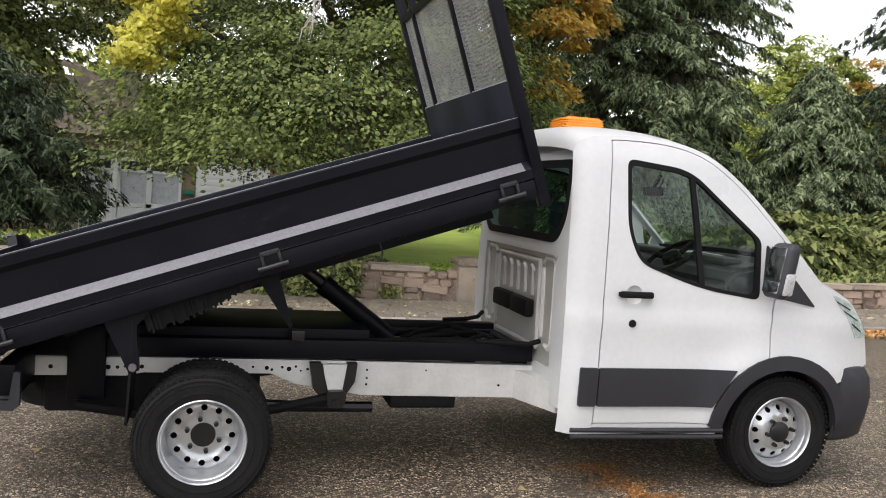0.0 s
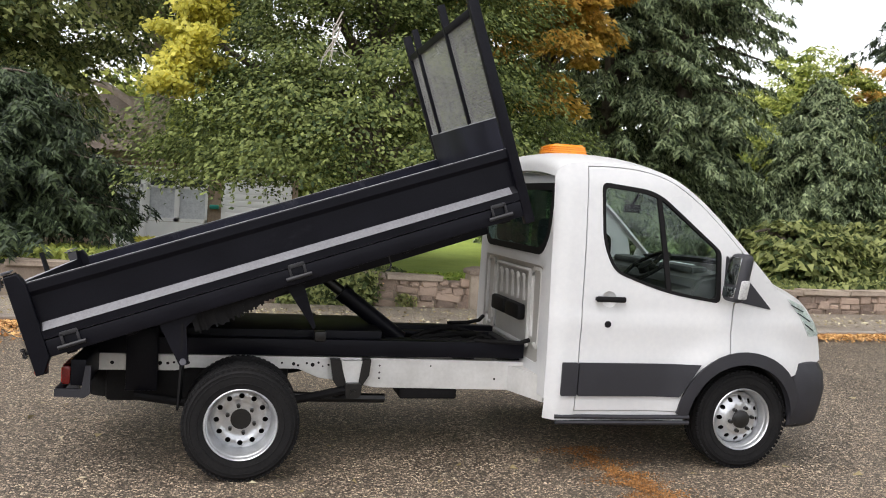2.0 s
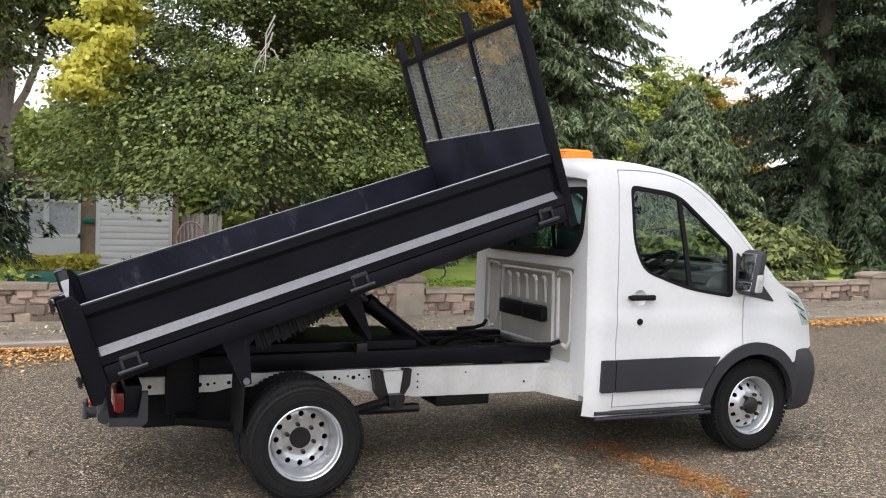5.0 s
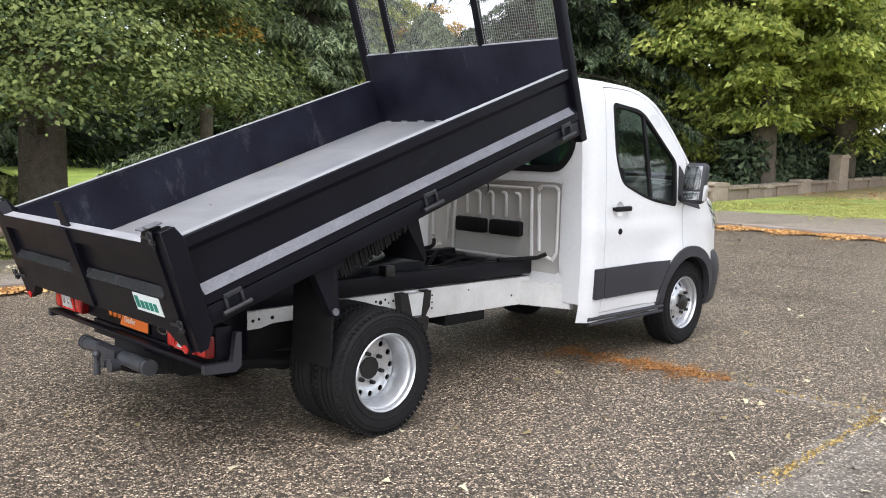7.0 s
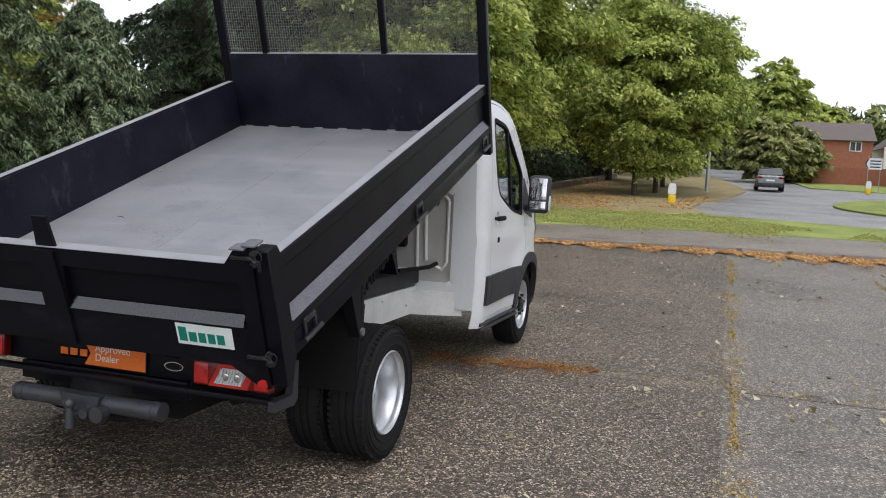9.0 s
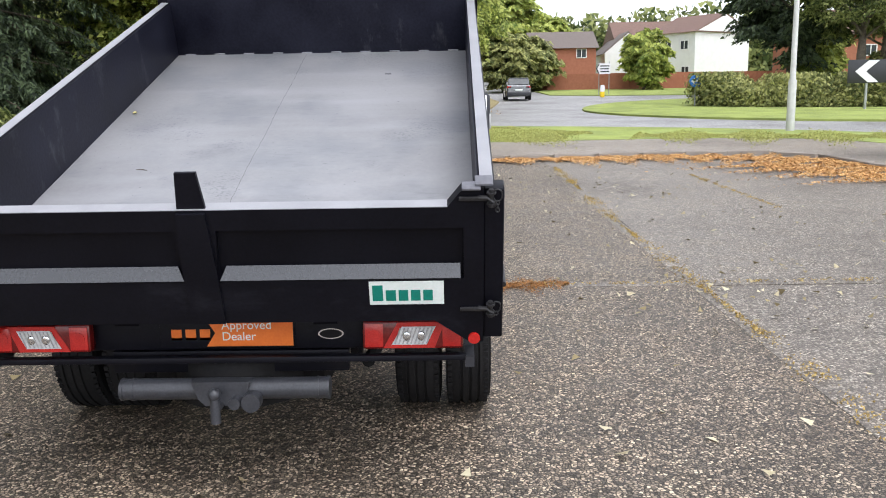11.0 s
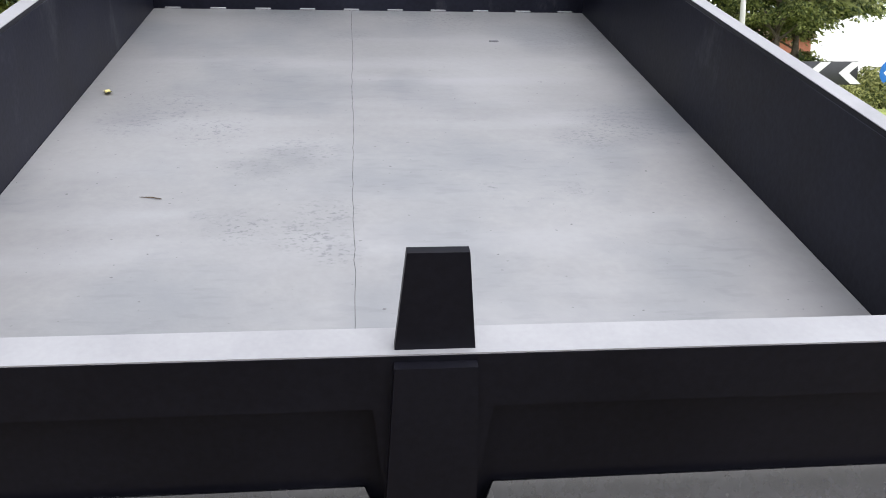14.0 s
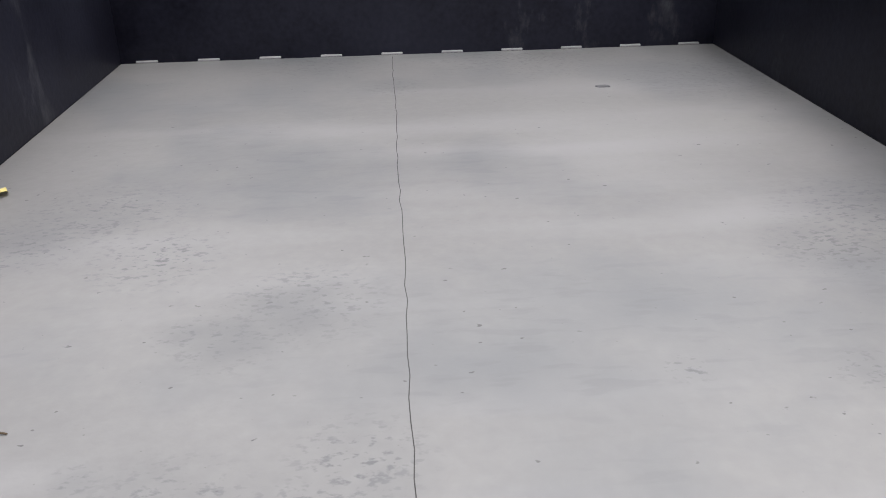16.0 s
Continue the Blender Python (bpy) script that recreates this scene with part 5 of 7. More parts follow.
for text, z in (("Approved", 0.672), ("Dealer", 0.628)):
    lettering(text, 0.048, Matrix(((0, 0, -1, -1.0375), (-1, 0, 0, 0.025), (0, 1, 0, z), (0, 0, 0, 1))), PAPER, plate)
bm = bmesh.new()
rod(bm, (-1.02, -0.395, 0.66), (-1.03, -0.395, 0.66), 0.05, seg=28)
bmesh.ops.transform(bm, matrix=Matrix.Translation((0, -0.395, 0.66)) @ Matrix.Diagonal((1, 1, 0.42, 1)) @ Matrix.Translation((0, 0.395, -0.66)), verts=bm.verts)
badge = part("badge", bm, CHROME, truck, "oval maker's badge")
bm = bmesh.new()
rod(bm, (-1.028, -0.395, 0.66), (-1.032, -0.395, 0.66), 0.043, seg=28)
bmesh.ops.transform(bm, matrix=Matrix.Translation((0, -0.395, 0.66)) @ Matrix.Diagonal((1, 1, 0.38, 1)) @ Matrix.Translation((0, 0.395, -0.66)), verts=bm.verts)
part("badge_face", bm, DARK, badge)
badge.location.z = -0.028
plate.location.z = -0.016
# tow bar
TOW = material("grey_tow_bar_paint", (0.022, 0.023, 0.028), (0.055, 0.057, 0.065), 0.35, scale=14, bump=0.2, dist=0.003)
bm = bmesh.new()
rod(bm, (-1.10, -0.395, 0.445), (-1.10, 0.40, 0.445), 0.041, seg=24)
for y in (-0.39, -0.35, 0.355, 0.395):
    rod(bm, (-1.10, y - 0.006, 0.445), (-1.10, y + 0.006, 0.445), 0.0435, seg=24)
tow = part("tow_bar", bm, TOW, truck, "dark grey tubular tow bar")
bm = bmesh.new()
prism(bm, [(0.12, 0.487), (-0.10, 0.487), (-0.085, 0.42), (-0.05, 0.395), (0.07, 0.395), (0.095, 0.42)], "x", -1.155, -1.11)
part("tow_plate", bm, TOW, tow)
bm = bmesh.new()
bmesh.ops.create_uvsphere(bm, u_segments=20, v_segments=14, radius=0.024, matrix=pose(-1.20, 0.02, 0.455))
rod(bm, (-1.20, 0.02, 0.44), (-1.20, 0.02, 0.345), 0.016, 0.02)
rod(bm, (-1.20, 0.02, 0.40), (-1.12, 0.02, 0.40), 0.02)
part("tow_ball", bm, TOW, tow, "steel tow ball")
bm = bmesh.new()
rod(bm, (-1.19, -0.11, 0.415), (-1.14, -0.11, 0.415), 0.036, seg=20)
rod(bm, (-1.20, -0.05, 0.415), (-1.14, -0.05, 0.415), 0.022)
part("tow_socket", bm, TOW, tow, "round trailer socket")
tow.location.z = -0.004
# chassis holes, outrigger, flaps and hoses
for sign in (-1, 1):
    for x, z, r in ((-0.37, 0.555, 0.012), (0.33, 0.555, 0.012), (0.36, 0.545, 0.008), (0.42, 0.56, 0.008), (0.46, 0.55, 0.014), (0.50, 0.565, 0.008), (0.53, 0.54, 0.006), (0.57, 0.55, 0.008), (0.25, 0.56, 0.007), (0.93, 0.55, 0.007), (0.93, 0.50, 0.007), (0.93, 0.46, 0.007), (1.78, 0.46, 0.008), (1.3, 0.55, 0.006), (-0.55, 0.55, 0.014), (-0.50, 0.55, 0.01), (-0.46, 0.555, 0.008), (-0.85, 0.55, 0.012)):
        bm = bmesh.new()
        rod(bm, (x, sign * 0.425, z + 0.07), (x, sign * 0.4325, z + 0.07), r, seg=12)
        part("rail_hole", bm, DARK, truck)
    bm = bmesh.new()
    prism(bm, [(1.88, sign * 0.43), (2.02, sign * 0.80), (2.06, sign * 0.80), (2.06, sign * 0.43)], "z", 0.45, 0.63)
    part("cab_outrigger", bm, CHASSIS_WHITE, truck)
    bm = bmesh.new()
    panel(bm, rounded([(sign * 0.66, 0.44), (sign * 1.0, 0.44), (sign * 1.01, 0.99), (sign * 0.66, 0.99)][::sign], 0.02), lambda a, b: (-0.375 - 0.05 * (0.95 - b) ** 2, a, b), step=0.1, thick=0.012)
    part("mud_flap", bm, DARK, truck, "black rubber mud flap")
    bm = bmesh.new()
    tube(bm, [(1.62, sign * 0.42, 0.81), (1.8, sign * 0.47, 0.81), (1.92, sign * 0.55, 0.82), (1.97, sign * 0.60, 0.85)], 0.016)
    part("breather_hose", bm, DARK, truck)
    bm = bmesh.new()
    box(bm, 0.46, 0.54, *sorted((sign * 0.40, sign * 0.48)), 0.79, 0.86, 0.01)
    part("body_rest", bm, GREASY, truck)
for k, (y0, y1, z) in enumerate(((-0.3, 0.25, 0.78), (-0.25, 0.32, 0.795), (-0.1, 0.1, 0.80))):
    bm = bmesh.new()
    tube(bm, [(0.95 + 0.1 * k, y0, 0.72), (1.3, y0 + 0.05, z), (1.6, y0 + 0.15 * k, z + 0.01), (1.9, y1, 0.74)], 0.018)
    part("hydraulic_hose", bm, DARK, truck)
for y in (-0.2, 0.2):
    bm = bmesh.new()
    box(bm, 0.95, 1.9, y - 0.03, y + 0.03, 0.74, 0.78, 0.005)
    part("subframe_bearer", bm, BLACK, truck)
bm = bmesh.new()
tube(bm, [(-0.65, -0.3, 0.42), (-0.2, -0.32, 0.40), (0.5, -0.3, 0.36), (1.0, -0.28, 0.35)], 0.035)
part("exhaust", bm, GREASY, truck)
bm = bmesh.new()
rod(bm, (-0.9, 0.0, 0.48), (-0.70, 0.0, 0.48), 0.28, seg=28)
bmesh.ops.transform(bm, matrix=Matrix.Translation((-0.8, 0, 0.45)) @ Matrix.Rotation(radians(90), 4, "Y") @ Matrix.Translation((0.8, 0, -0.48)), verts=bm.verts)
part("spare_wheel", bm, RUBBER, truck, "spare wheel slung under the chassis")

# ---- trees ----
LEAF = {
    "green": material("broad_leaves", (0.052, 0.078, 0.026), (0.37, 0.40, 0.15), 0.55, scale=0.9, island=0.6, bump=0, spec=0.22, trans=0.35),
    "light": material("light_leaves", (0.14, 0.20, 0.045), (0.66, 0.70, 0.20), 0.55, scale=0.5, island=0.5, bump=0, spec=0.22, trans=0.4),
    "yellow": material("yellow_leaves", (0.44, 0.42, 0.07), (0.84, 0.78, 0.18), 0.5, scale=0.9, island=0.4, bump=0, spec=0.22, trans=0.5),
    "orange": material("orange_leaves", (0.30, 0.20, 0.04), (0.78, 0.50, 0.12), 0.5, scale=0.7, island=0.5, bump=0, spec=0.22, trans=0.45),
    "turning": material("turning_leaves", (0.085, 0.11, 0.038), (0.52, 0.52, 0.20), 0.55, scale=0.35, island=0.42, bump=0, spec=0.22, trans=0.35),
    "lime": material("lime_leaves", (0.030, 0.056, 0.018), (0.25, 0.295, 0.09), 0.55, scale=0.45, island=0.45, bump=0, spec=0.22, trans=0.3),
    "dark": material("dark_needles", (0.018, 0.030, 0.018), (0.115, 0.155, 0.078), 0.5, scale=0.9, island=0.6, bump=0, spec=0.22, trans=0.2),
    "blue": material("bluish_needles", (0.048, 0.074, 0.040), (0.41, 0.49, 0.27), 0.5, scale=0.9, island=0.6, bump=0, spec=0.22, trans=0.2),
}
PALE_BARK = material("pale_cedar_bark", (0.28, 0.22, 0.18), (0.52, 0.44, 0.37), 0.9, scale=6, grain=40, bump=0.8, dist=0.02)
BARK = material("bark", (0.05, 0.04, 0.03), (0.16, 0.13, 0.10), 0.9, scale=8, grain=40, bump=0.8, dist=0.02)


def leaf_mesh(name, centres, normals, size, rng, aspect=1.6, spread=0.55, along=None, kite=False):
    """Small pointed leaves about the centres; along: the way that the leaves of a spray point."""
    n = len(centres)
    d = normals + rng.normal(0, spread, (n, 3))
    d /= np.linalg.norm(d, axis=1)[:, None] + 1e-9
    a = rng.normal(0, 1, (n, 3)) if along is None else along + rng.normal(0, 0.3, (n, 3))
    a -= d * (a * d).sum(1)[:, None] * (1.0 if along is None else 0.3)
    a /= np.linalg.norm(a, axis=1)[:, None] + 1e-9
    b = np.cross(d, a)
    b /= np.linalg.norm(b, axis=1)[:, None] + 1e-9
    s = (size * rng.uniform(0.6, 1.4, n))[:, None]
    if kite:
        corners = [centres - a * s * aspect * 0.5, centres + b * s * 0.5 - a * s * aspect * 0.12, centres + a * s * aspect * 0.5, centres - b * s * 0.5 - a * s * aspect * 0.12]
    else:
        corners = [centres - a * s * aspect * 0.4 - b * s * 0.55, centres - a * s * aspect * 0.4 + b * s * 0.55, centres + a * s * aspect * 0.6]
    k = len(corners)
    v = np.stack(corners, 1).reshape(-1, 3)
    me = bpy.data.meshes.new(name)
    me.vertices.add(k * n)
    me.vertices.foreach_set("co", v.astype(np.float32).ravel())
    me.loops.add(k * n)
    me.loops.foreach_set("vertex_index", np.arange(k * n, dtype=np.int32))
    me.polygons.add(n)
    me.polygons.foreach_set("loop_start", np.arange(0, k * n, k, dtype=np.int32))
    me.polygons.foreach_set("loop_total", np.full(n, k, np.int32))
    me.update()
    me.validate()
    return me


def crown(name, me, mat, parent, label=""):
    me.materials.append(mat)
    ob = new(name, me)
    ob.parent = parent
    return tagged(ob, label)


def broadleaf(x, y, height, radius, base, kind="green", leaves=26000, size=0.1, seed=1, label="", clumps=150, trunk=0.25, z=None, skirt=False):
    """Trunk, limbs and a crown of leaf clumps with gaps; base: height of the crown's foot."""
    rng = np.random.default_rng(seed)
    clumps = int(clumps * 1.5)
    z0 = lift(x, y) if z is None else z
    tree = tagged(new("tree"), label or "broad-leaved tree in early autumn leaf", "tree", "trees")
    tree.location = (x, y, z0)
    bm = bmesh.new()
    tube(bm, [(0, 0, -0.2), (0.03, 0.02, height * 0.2), (0.1, -0.05, height * 0.45), (0.0, 0.1, height * 0.8)], [trunk * 1.25, trunk, trunk * 0.7, trunk * 0.2], 12)
    part("trunk", bm, BARK, tree)
    cz, hz = (height + base) / 2, (height - base) / 2
    u = rng.normal(0, 1, (clumps, 3))
    u /= np.linalg.norm(u, axis=1)[:, None]
    rad = rng.uniform(0.3, 1.1, clumps)[:, None] ** 0.6 * (1 + 0.12 * np.sin(5 * np.arctan2(u[:, 1], u[:, 0]) + seed))[:, None]
    cen = u * rad * (radius, radius, hz) + (0, 0, cz)
    if skirt:
        up = rng.uniform(0, 1, clumps) ** 1.15
        az = rng.uniform(0, 2 * math.pi, clumps)
        reach = radius * (1 - up) ** 1.05 * rng.uniform(0.55, 1.0, clumps) * (1 + 0.08 * np.sin(3 * az + 1.0)) + 0.2
        cen = np.stack([reach * np.cos(az), reach * np.sin(az), base + (height - base) * up + rng.normal(0, 0.25, clumps)], -1)
        u = np.stack([np.cos(az), np.sin(az), np.full(clumps, 0.35)], -1)
    bm = bmesh.new()
    for c in cen[:26]:
        st = Vector((0, 0, max(0.1 * height, min(c[2] * 0.75, height * 0.6))))
        mid = st.lerp(Vector(c), 0.55) + Vector((0, 0, 0.3))
        tube(bm, [st, mid, Vector(c)], [trunk * 0.35, trunk * 0.2, trunk * 0.05], 6)
    part("limb", bm, BARK, tree)
    near = x < 60
    per = int(leaves * (2.2 if near else 1.0)) // clumps
    cr = radius * rng.uniform(0.12, 0.36, clumps)
    off = np.clip(rng.normal(0, 0.5, (clumps, per, 3)), -0.95, 0.95) * cr[:, None, None] * (1, 1, 0.22 if skirt else 0.30)
    off[:, :, 2] -= 0.28 * (off[:, :, 0] ** 2 + off[:, :, 1] ** 2) / np.maximum(cr[:, None], 0.1)
    pos = (cen[:, None] + off).reshape(-1, 3)
    nor = (np.repeat(u, per, 0) * 1.0 + (0, 0, 0.75))
    out = np.stack([off[:, :, 0], off[:, :, 1], -0.6 * np.hypot(off[:, :, 0], off[:, :, 1])], -1).reshape(-1, 3)
    out /= np.linalg.norm(out, axis=1)[:, None] + 1e-9
    crown("crown", leaf_mesh("crown", pos, nor, size * (1.15 if near else 1.75), rng, 1.7, 0.6, out, skirt), LEAF[kind], tree)
    return tree


def conifer(x, y, height, radius, kind="dark", leaves=26000, size=0.09, seed=1, label="", base=0.3, droop=0.35, z=None, taper=0.75):
    """Upright trunk and whorls of drooping branches with needle sprays."""
    rng = np.random.default_rng(seed)
    z0 = lift(x, y) if z is None else z
    tree = tagged(new("conifer"), label or "dark green conifer with drooping branches", "tree", "conifers")
    tree.location = (x, y, z0)
    bm = bmesh.new()
    tube(bm, [(0, 0, -0.2), (0, 0, height * 0.5), (0, 0, height)], [radius * 0.07 + 0.06, radius * 0.045 + 0.03, 0.02], 10)
    part("trunk", bm, BARK, tree)
    nb = 460 if leaves > 60000 else 300
    t = np.sort(rng.uniform(0, 1, nb)) ** 0.85
    zb = base + (height - base) * t
    ln = radius * (1 - t) ** taper * rng.uniform(0.6, 1.15, nb) + 0.2
    an = rng.uniform(0, 2 * math.pi, nb)
    arch = rng.uniform(0.7, 1.3, nb)

    def bough(i, f):
        r = f * ln[i]
        return np.stack([r * np.cos(an[i]), r * np.sin(an[i]), zb[i] + ln[i] * arch[i] * (0.22 * f - droop * 1.25 * f ** 2)], -1)
    bm = bmesh.new()
    for i in range(0, nb, 5):
        tube(bm, [bough(i, f) for f in (0.0, 0.35, 0.7, 0.95)], [0.05, 0.035, 0.02, 0.008], 4)
    part("limb", bm, BARK, tree)
    n = leaves * 6 // 5
    i = rng.choice(nb, n, p=ln ** 1.5 / (ln ** 1.5).sum())
    rung = rng.integers(0, 20, n)
    f = 0.15 + 0.043 * rung + 0.03 * np.sin(rung * 7.3 + i)
    side = np.where(rng.uniform(0, 1, n) < 0.5, -1.0, 1.0)
    g = rng.uniform(0, 1, n)
    twig = (0.20 * ln[i] * (1.12 - f) + 0.12) * (0.5 + 0.9 * np.sin(rung * 3.1 + i * 1.7) ** 2)
    fx, fy = np.cos(an[i]), np.sin(an[i])
    way = np.stack([0.65 * fx - side * 0.8 * fy, 0.65 * fy + side * 0.8 * fx, -0.25 - 0.75 * g - droop], -1)
    way /= np.linalg.norm(way, axis=1)[:, None]
    pos = bough(i, f) + way * (g * twig)[:, None] + rng.normal(0, 0.035, (n, 3))
    nor = np.stack([0.5 * fx, 0.5 * fy, np.full(n, 0.9)], -1)
    crown("crown", leaf_mesh("crown", pos, nor, size * 0.88, rng, 3.6, 0.6, way), LEAF[kind], tree)
    return tree



lime = broadleaf(2.2, 9.8, 12.5, 4.0, 2.35, "lime", 125000, 0.040, 3, "large lime tree overhanging the footway", 300, 0.34, skirt=True)
broadleaf(6.6, 12.3, 13, 2.0, 4.2, "orange", 44000, 0.07, 4, "tall slender tree with leaves turning orange", 120, 0.14)
# a bough of the lime that has turned yellow
rng = np.random.default_rng(5)
run = rng.uniform(0, 1, 34)[:, None]
cen = (-3.45, -2.5, 3.3) + run * (0.75, 0.0, 1.7) + rng.normal(0, 1, (34, 3)) * (0.17, 0.25, 0.14) * (0.6 + np.sin(run * 9.0) ** 2)
pos = (cen[:, None] + rng.normal(0, 0.13, (34, 300, 3)) * (1, 1, 0.4)).reshape(-1, 3)
crown("yellow_bough", leaf_mesh("yellow_bough", pos, np.tile((-0.3, -0.8, 0.6), (len(pos), 1)), 0.06, rng, kite=True), LEAF["yellow"], lime, "bough of yellow leaves")
bm = bmesh.new()
tube(bm, [(0, 0, 2.6), (-1.4, -1.0, 3.5), (-2.6, -2.0, 4.0), (-3.2, -2.5, 4.4)], [0.12, 0.08, 0.05, 0.02], 8)
part("limb", bm, BARK, lime)
# bare grey twigs hanging out of the lime
TWIG = material("bare_grey_twig", (0.30, 0.27, 0.23), (0.50, 0.46, 0.40), 0.9, scale=8, bump=0.3)
twig_top, twig_foot = Vector((-1.03, -4.20, 4.33)), Vector((-1.13, -4.19, 3.41))
trng = random.Random(7)
for k in range(6):
    st = twig_top.lerp(twig_foot, 0.12 * k)
    en = twig_foot + Vector((trng.uniform(-0.22, 0.22), trng.uniform(-0.15, 0.15), trng.uniform(-0.12, 0.35)))
    bm = bmesh.new()
    tube(bm, [st, st.lerp(en, 0.4) + Vector((trng.uniform(-0.06, 0.06), 0, 0.04)), st.lerp(en, 0.75) + Vector((trng.uniform(-0.05, 0.05), 0, 0)), en], [0.014, 0.010, 0.007, 0.003], 5)
    part("bare_twig", bm, TWIG, lime, "bare grey hanging twig")
cedar = broadleaf(-3.9, 33, 20, 6.5, 8.1, "green", 30000, 0.14, 8, "tall cedar with a thick pale trunk and bare lower limbs", 110, 0.46, -0.5)
for pts, r in (([(0, 0, 4.0), (-0.7, -0.1, 5.6), (-2.0, -0.2, 6.4), (-3.1, -0.1, 6.6), (-4.3, 0, 7.2)], 0.22), ([(0.1, 0, 4.3), (0.35, 0.1, 7.0), (0.1, 0.1, 8.7), (-0.4, 0, 11.4)], 0.24), ([(0, 0, 3.5), (-0.8, 0.2, 4.4), (-2.1, 0.3, 5.2), (-3.5, 0.4, 5.4)], 0.15), ([(0.1, 0, 5.1), (0.9, 0.2, 6.7), (1.6, 0.2, 8.8)], 0.18)):
    bm = bmesh.new()
    tube(bm, pts, [r * (1 - 0.16 * k) for k in range(len(pts))], 10)
    part("limb", bm, PALE_BARK, cedar)
for ob in cedar.children:
    if ob.name.startswith(("trunk", "limb")):
        ob.data.materials[0] = PALE_BARK
broadleaf(-6.6, 17, 14, 4.6, 2.6, "green", 45000, 0.075, 9, "broad-leaved tree behind the dark yew", 220, 0.3)
conifer(-4.5, 10.4, 3.7, 2.8, "dark", 90000, 0.045, 6, "dark yew with spreading drooping branches", 0.75, 0.2, None, 0.4)
for k, (x, y, h, r, c) in enumerate([(9.6, 15.5, 20, 3.4, "blue"), (11.6, 15.2, 22, 3.3, "blue"), (20.3, 14.0, 19, 5.0, "dark"), (23.6, 13.2, 20, 5.4, "dark"), (7.5, 24, 18, 5, "dark"), (-12, 20, 14, 4.5, "dark"), (13.0, 16.5, 6.0, 2.6, "blue"), (15.6, 14.6, 5.6, 3.0, "blue"), (28, 19, 18, 5, "dark"), (34, 20, 18, 5, "blue")]):
    conifer(x, y, h, r, c, 110000 if y < 16 else 40000, 0.055 if y < 16 else 0.09, 20 + k)
for k, (x, y, h, r, b, c, n) in enumerate([(23.5, 26, 8.6, 3.2, 0.5, "light", 30000), (27.5, 28, 8.2, 3.5, 0.5, "orange", 24000), (20, 25, 6.5, 3.2, 0.5, "light", 24000), (14.8, 11.0, 1.6, 1.7, 0.1, "green", 16000), (11.8, 10.2, 1.6, 1.3, 0.1, "green", 9000),
                                         (24.8, 7.9, 13, 4.6, 2.6, "light", 60000), (31.8, 7.75, 13, 4.8, 2.6, "light", 46000), (38, 10, 12, 4.6, 1.5, "light", 34000), (41.6, 1.95, 11, 4.0, 1.5, "light", 40000), (46.0, 1.2, 11.5, 3.9, 1.5, "light", 40000), (54.4, 1.4, 8.6, 3.2, 1.6, "light", 28000), (62, 6, 14, 5.5, 2.0, "green", 26000),
                                         (78, 9, 15, 6, 2.0, "light", 22000), (88, 2.5, 15, 5, 1.5, "green", 26000), (108, -7, 13.5, 4.4, 2.5, "light", 30000), (118, 16, 18, 9, 2.0, "green", 22000), (128, -14, 10, 4.5, 2.0, "light", 20000), (48, 15, 14, 5.5, 1.0, "green", 26000)]):
    broadleaf(x, y, h, r, b, c, n, 0.085 if x < 24 else 0.1 if x < 45 else 0.14 if x < 60 else 0.2, 40 + k, trunk=0.13 if y < 3 and x < 56 else 0.4 if y < 9.5 and x < 34 else 0.25)
for k, (x, y, h, r, b, c) in enumerate([(46, -24.2, 14, 5.0, 4.6, "green"), (57, -24.4, 13, 4.6, 2.6, "dark"), (50, -27.5, 14, 5, 3.0, "green"), (12.2, -11.2, 3.4, 1.2, 0.1, "green"), (77, -5.6, 5.6, 2.3, 0.2, "turning"), (80, -8.0, 5.2, 2.8, 0.2, "turning"), (78, -18.9, 5.4, 2.1, 0.3, "light"), (60, -27.4, 4.8, 1.8, 0.3, "light")]):
    broadleaf(x, y, h, r, b, c, 22000, 0.09 if x < 50 else 0.15, 80 + k, clumps=56 if k < 3 else 130, trunk=0.25)


# ---- shrubs and hedges ----
def hedge(name, pts, width, height, kind, n, size, seed, label, z=None):
    """A run of leaves along a line, with an uneven top."""
    rng = np.random.default_rng(seed)
    p = np.array(pts, float)
    seg = rng.integers(0, len(p) - 1, n)
    t = rng.uniform(0, 1, n)[:, None]
    c = p[seg] * (1 - t) + p[seg + 1] * t
    hh = height * (0.62 + 0.22 * np.sin(c[:, 0] * 2.3 + seed) * np.cos(c[:, 1] * 1.7) + 0.2 * np.sin(c[:, 0] * 0.9 + 1.3 * c[:, 1] + seed))
    a = rng.uniform(0, 2 * math.pi, n)
    r = rng.uniform(0.6, 1.0, n)
    xy = c + np.stack([np.cos(a), np.sin(a)], -1) * (r * width / 2)[:, None]
    g = np.array([lift(*q) if z is None else z for q in xy])
    zz = g + hh * rng.uniform(0.02, 1, n) ** 0.7
    nor = np.stack([np.cos(a), np.sin(a), np.full(n, 0.6)], -1)
    ob = crown(name, leaf_mesh(name, np.stack([xy[:, 0], xy[:, 1], zz], -1), nor, size * 1.4, rng), LEAF[kind], None)
    return tagged(ob, label, "hedge", kind="stuff")


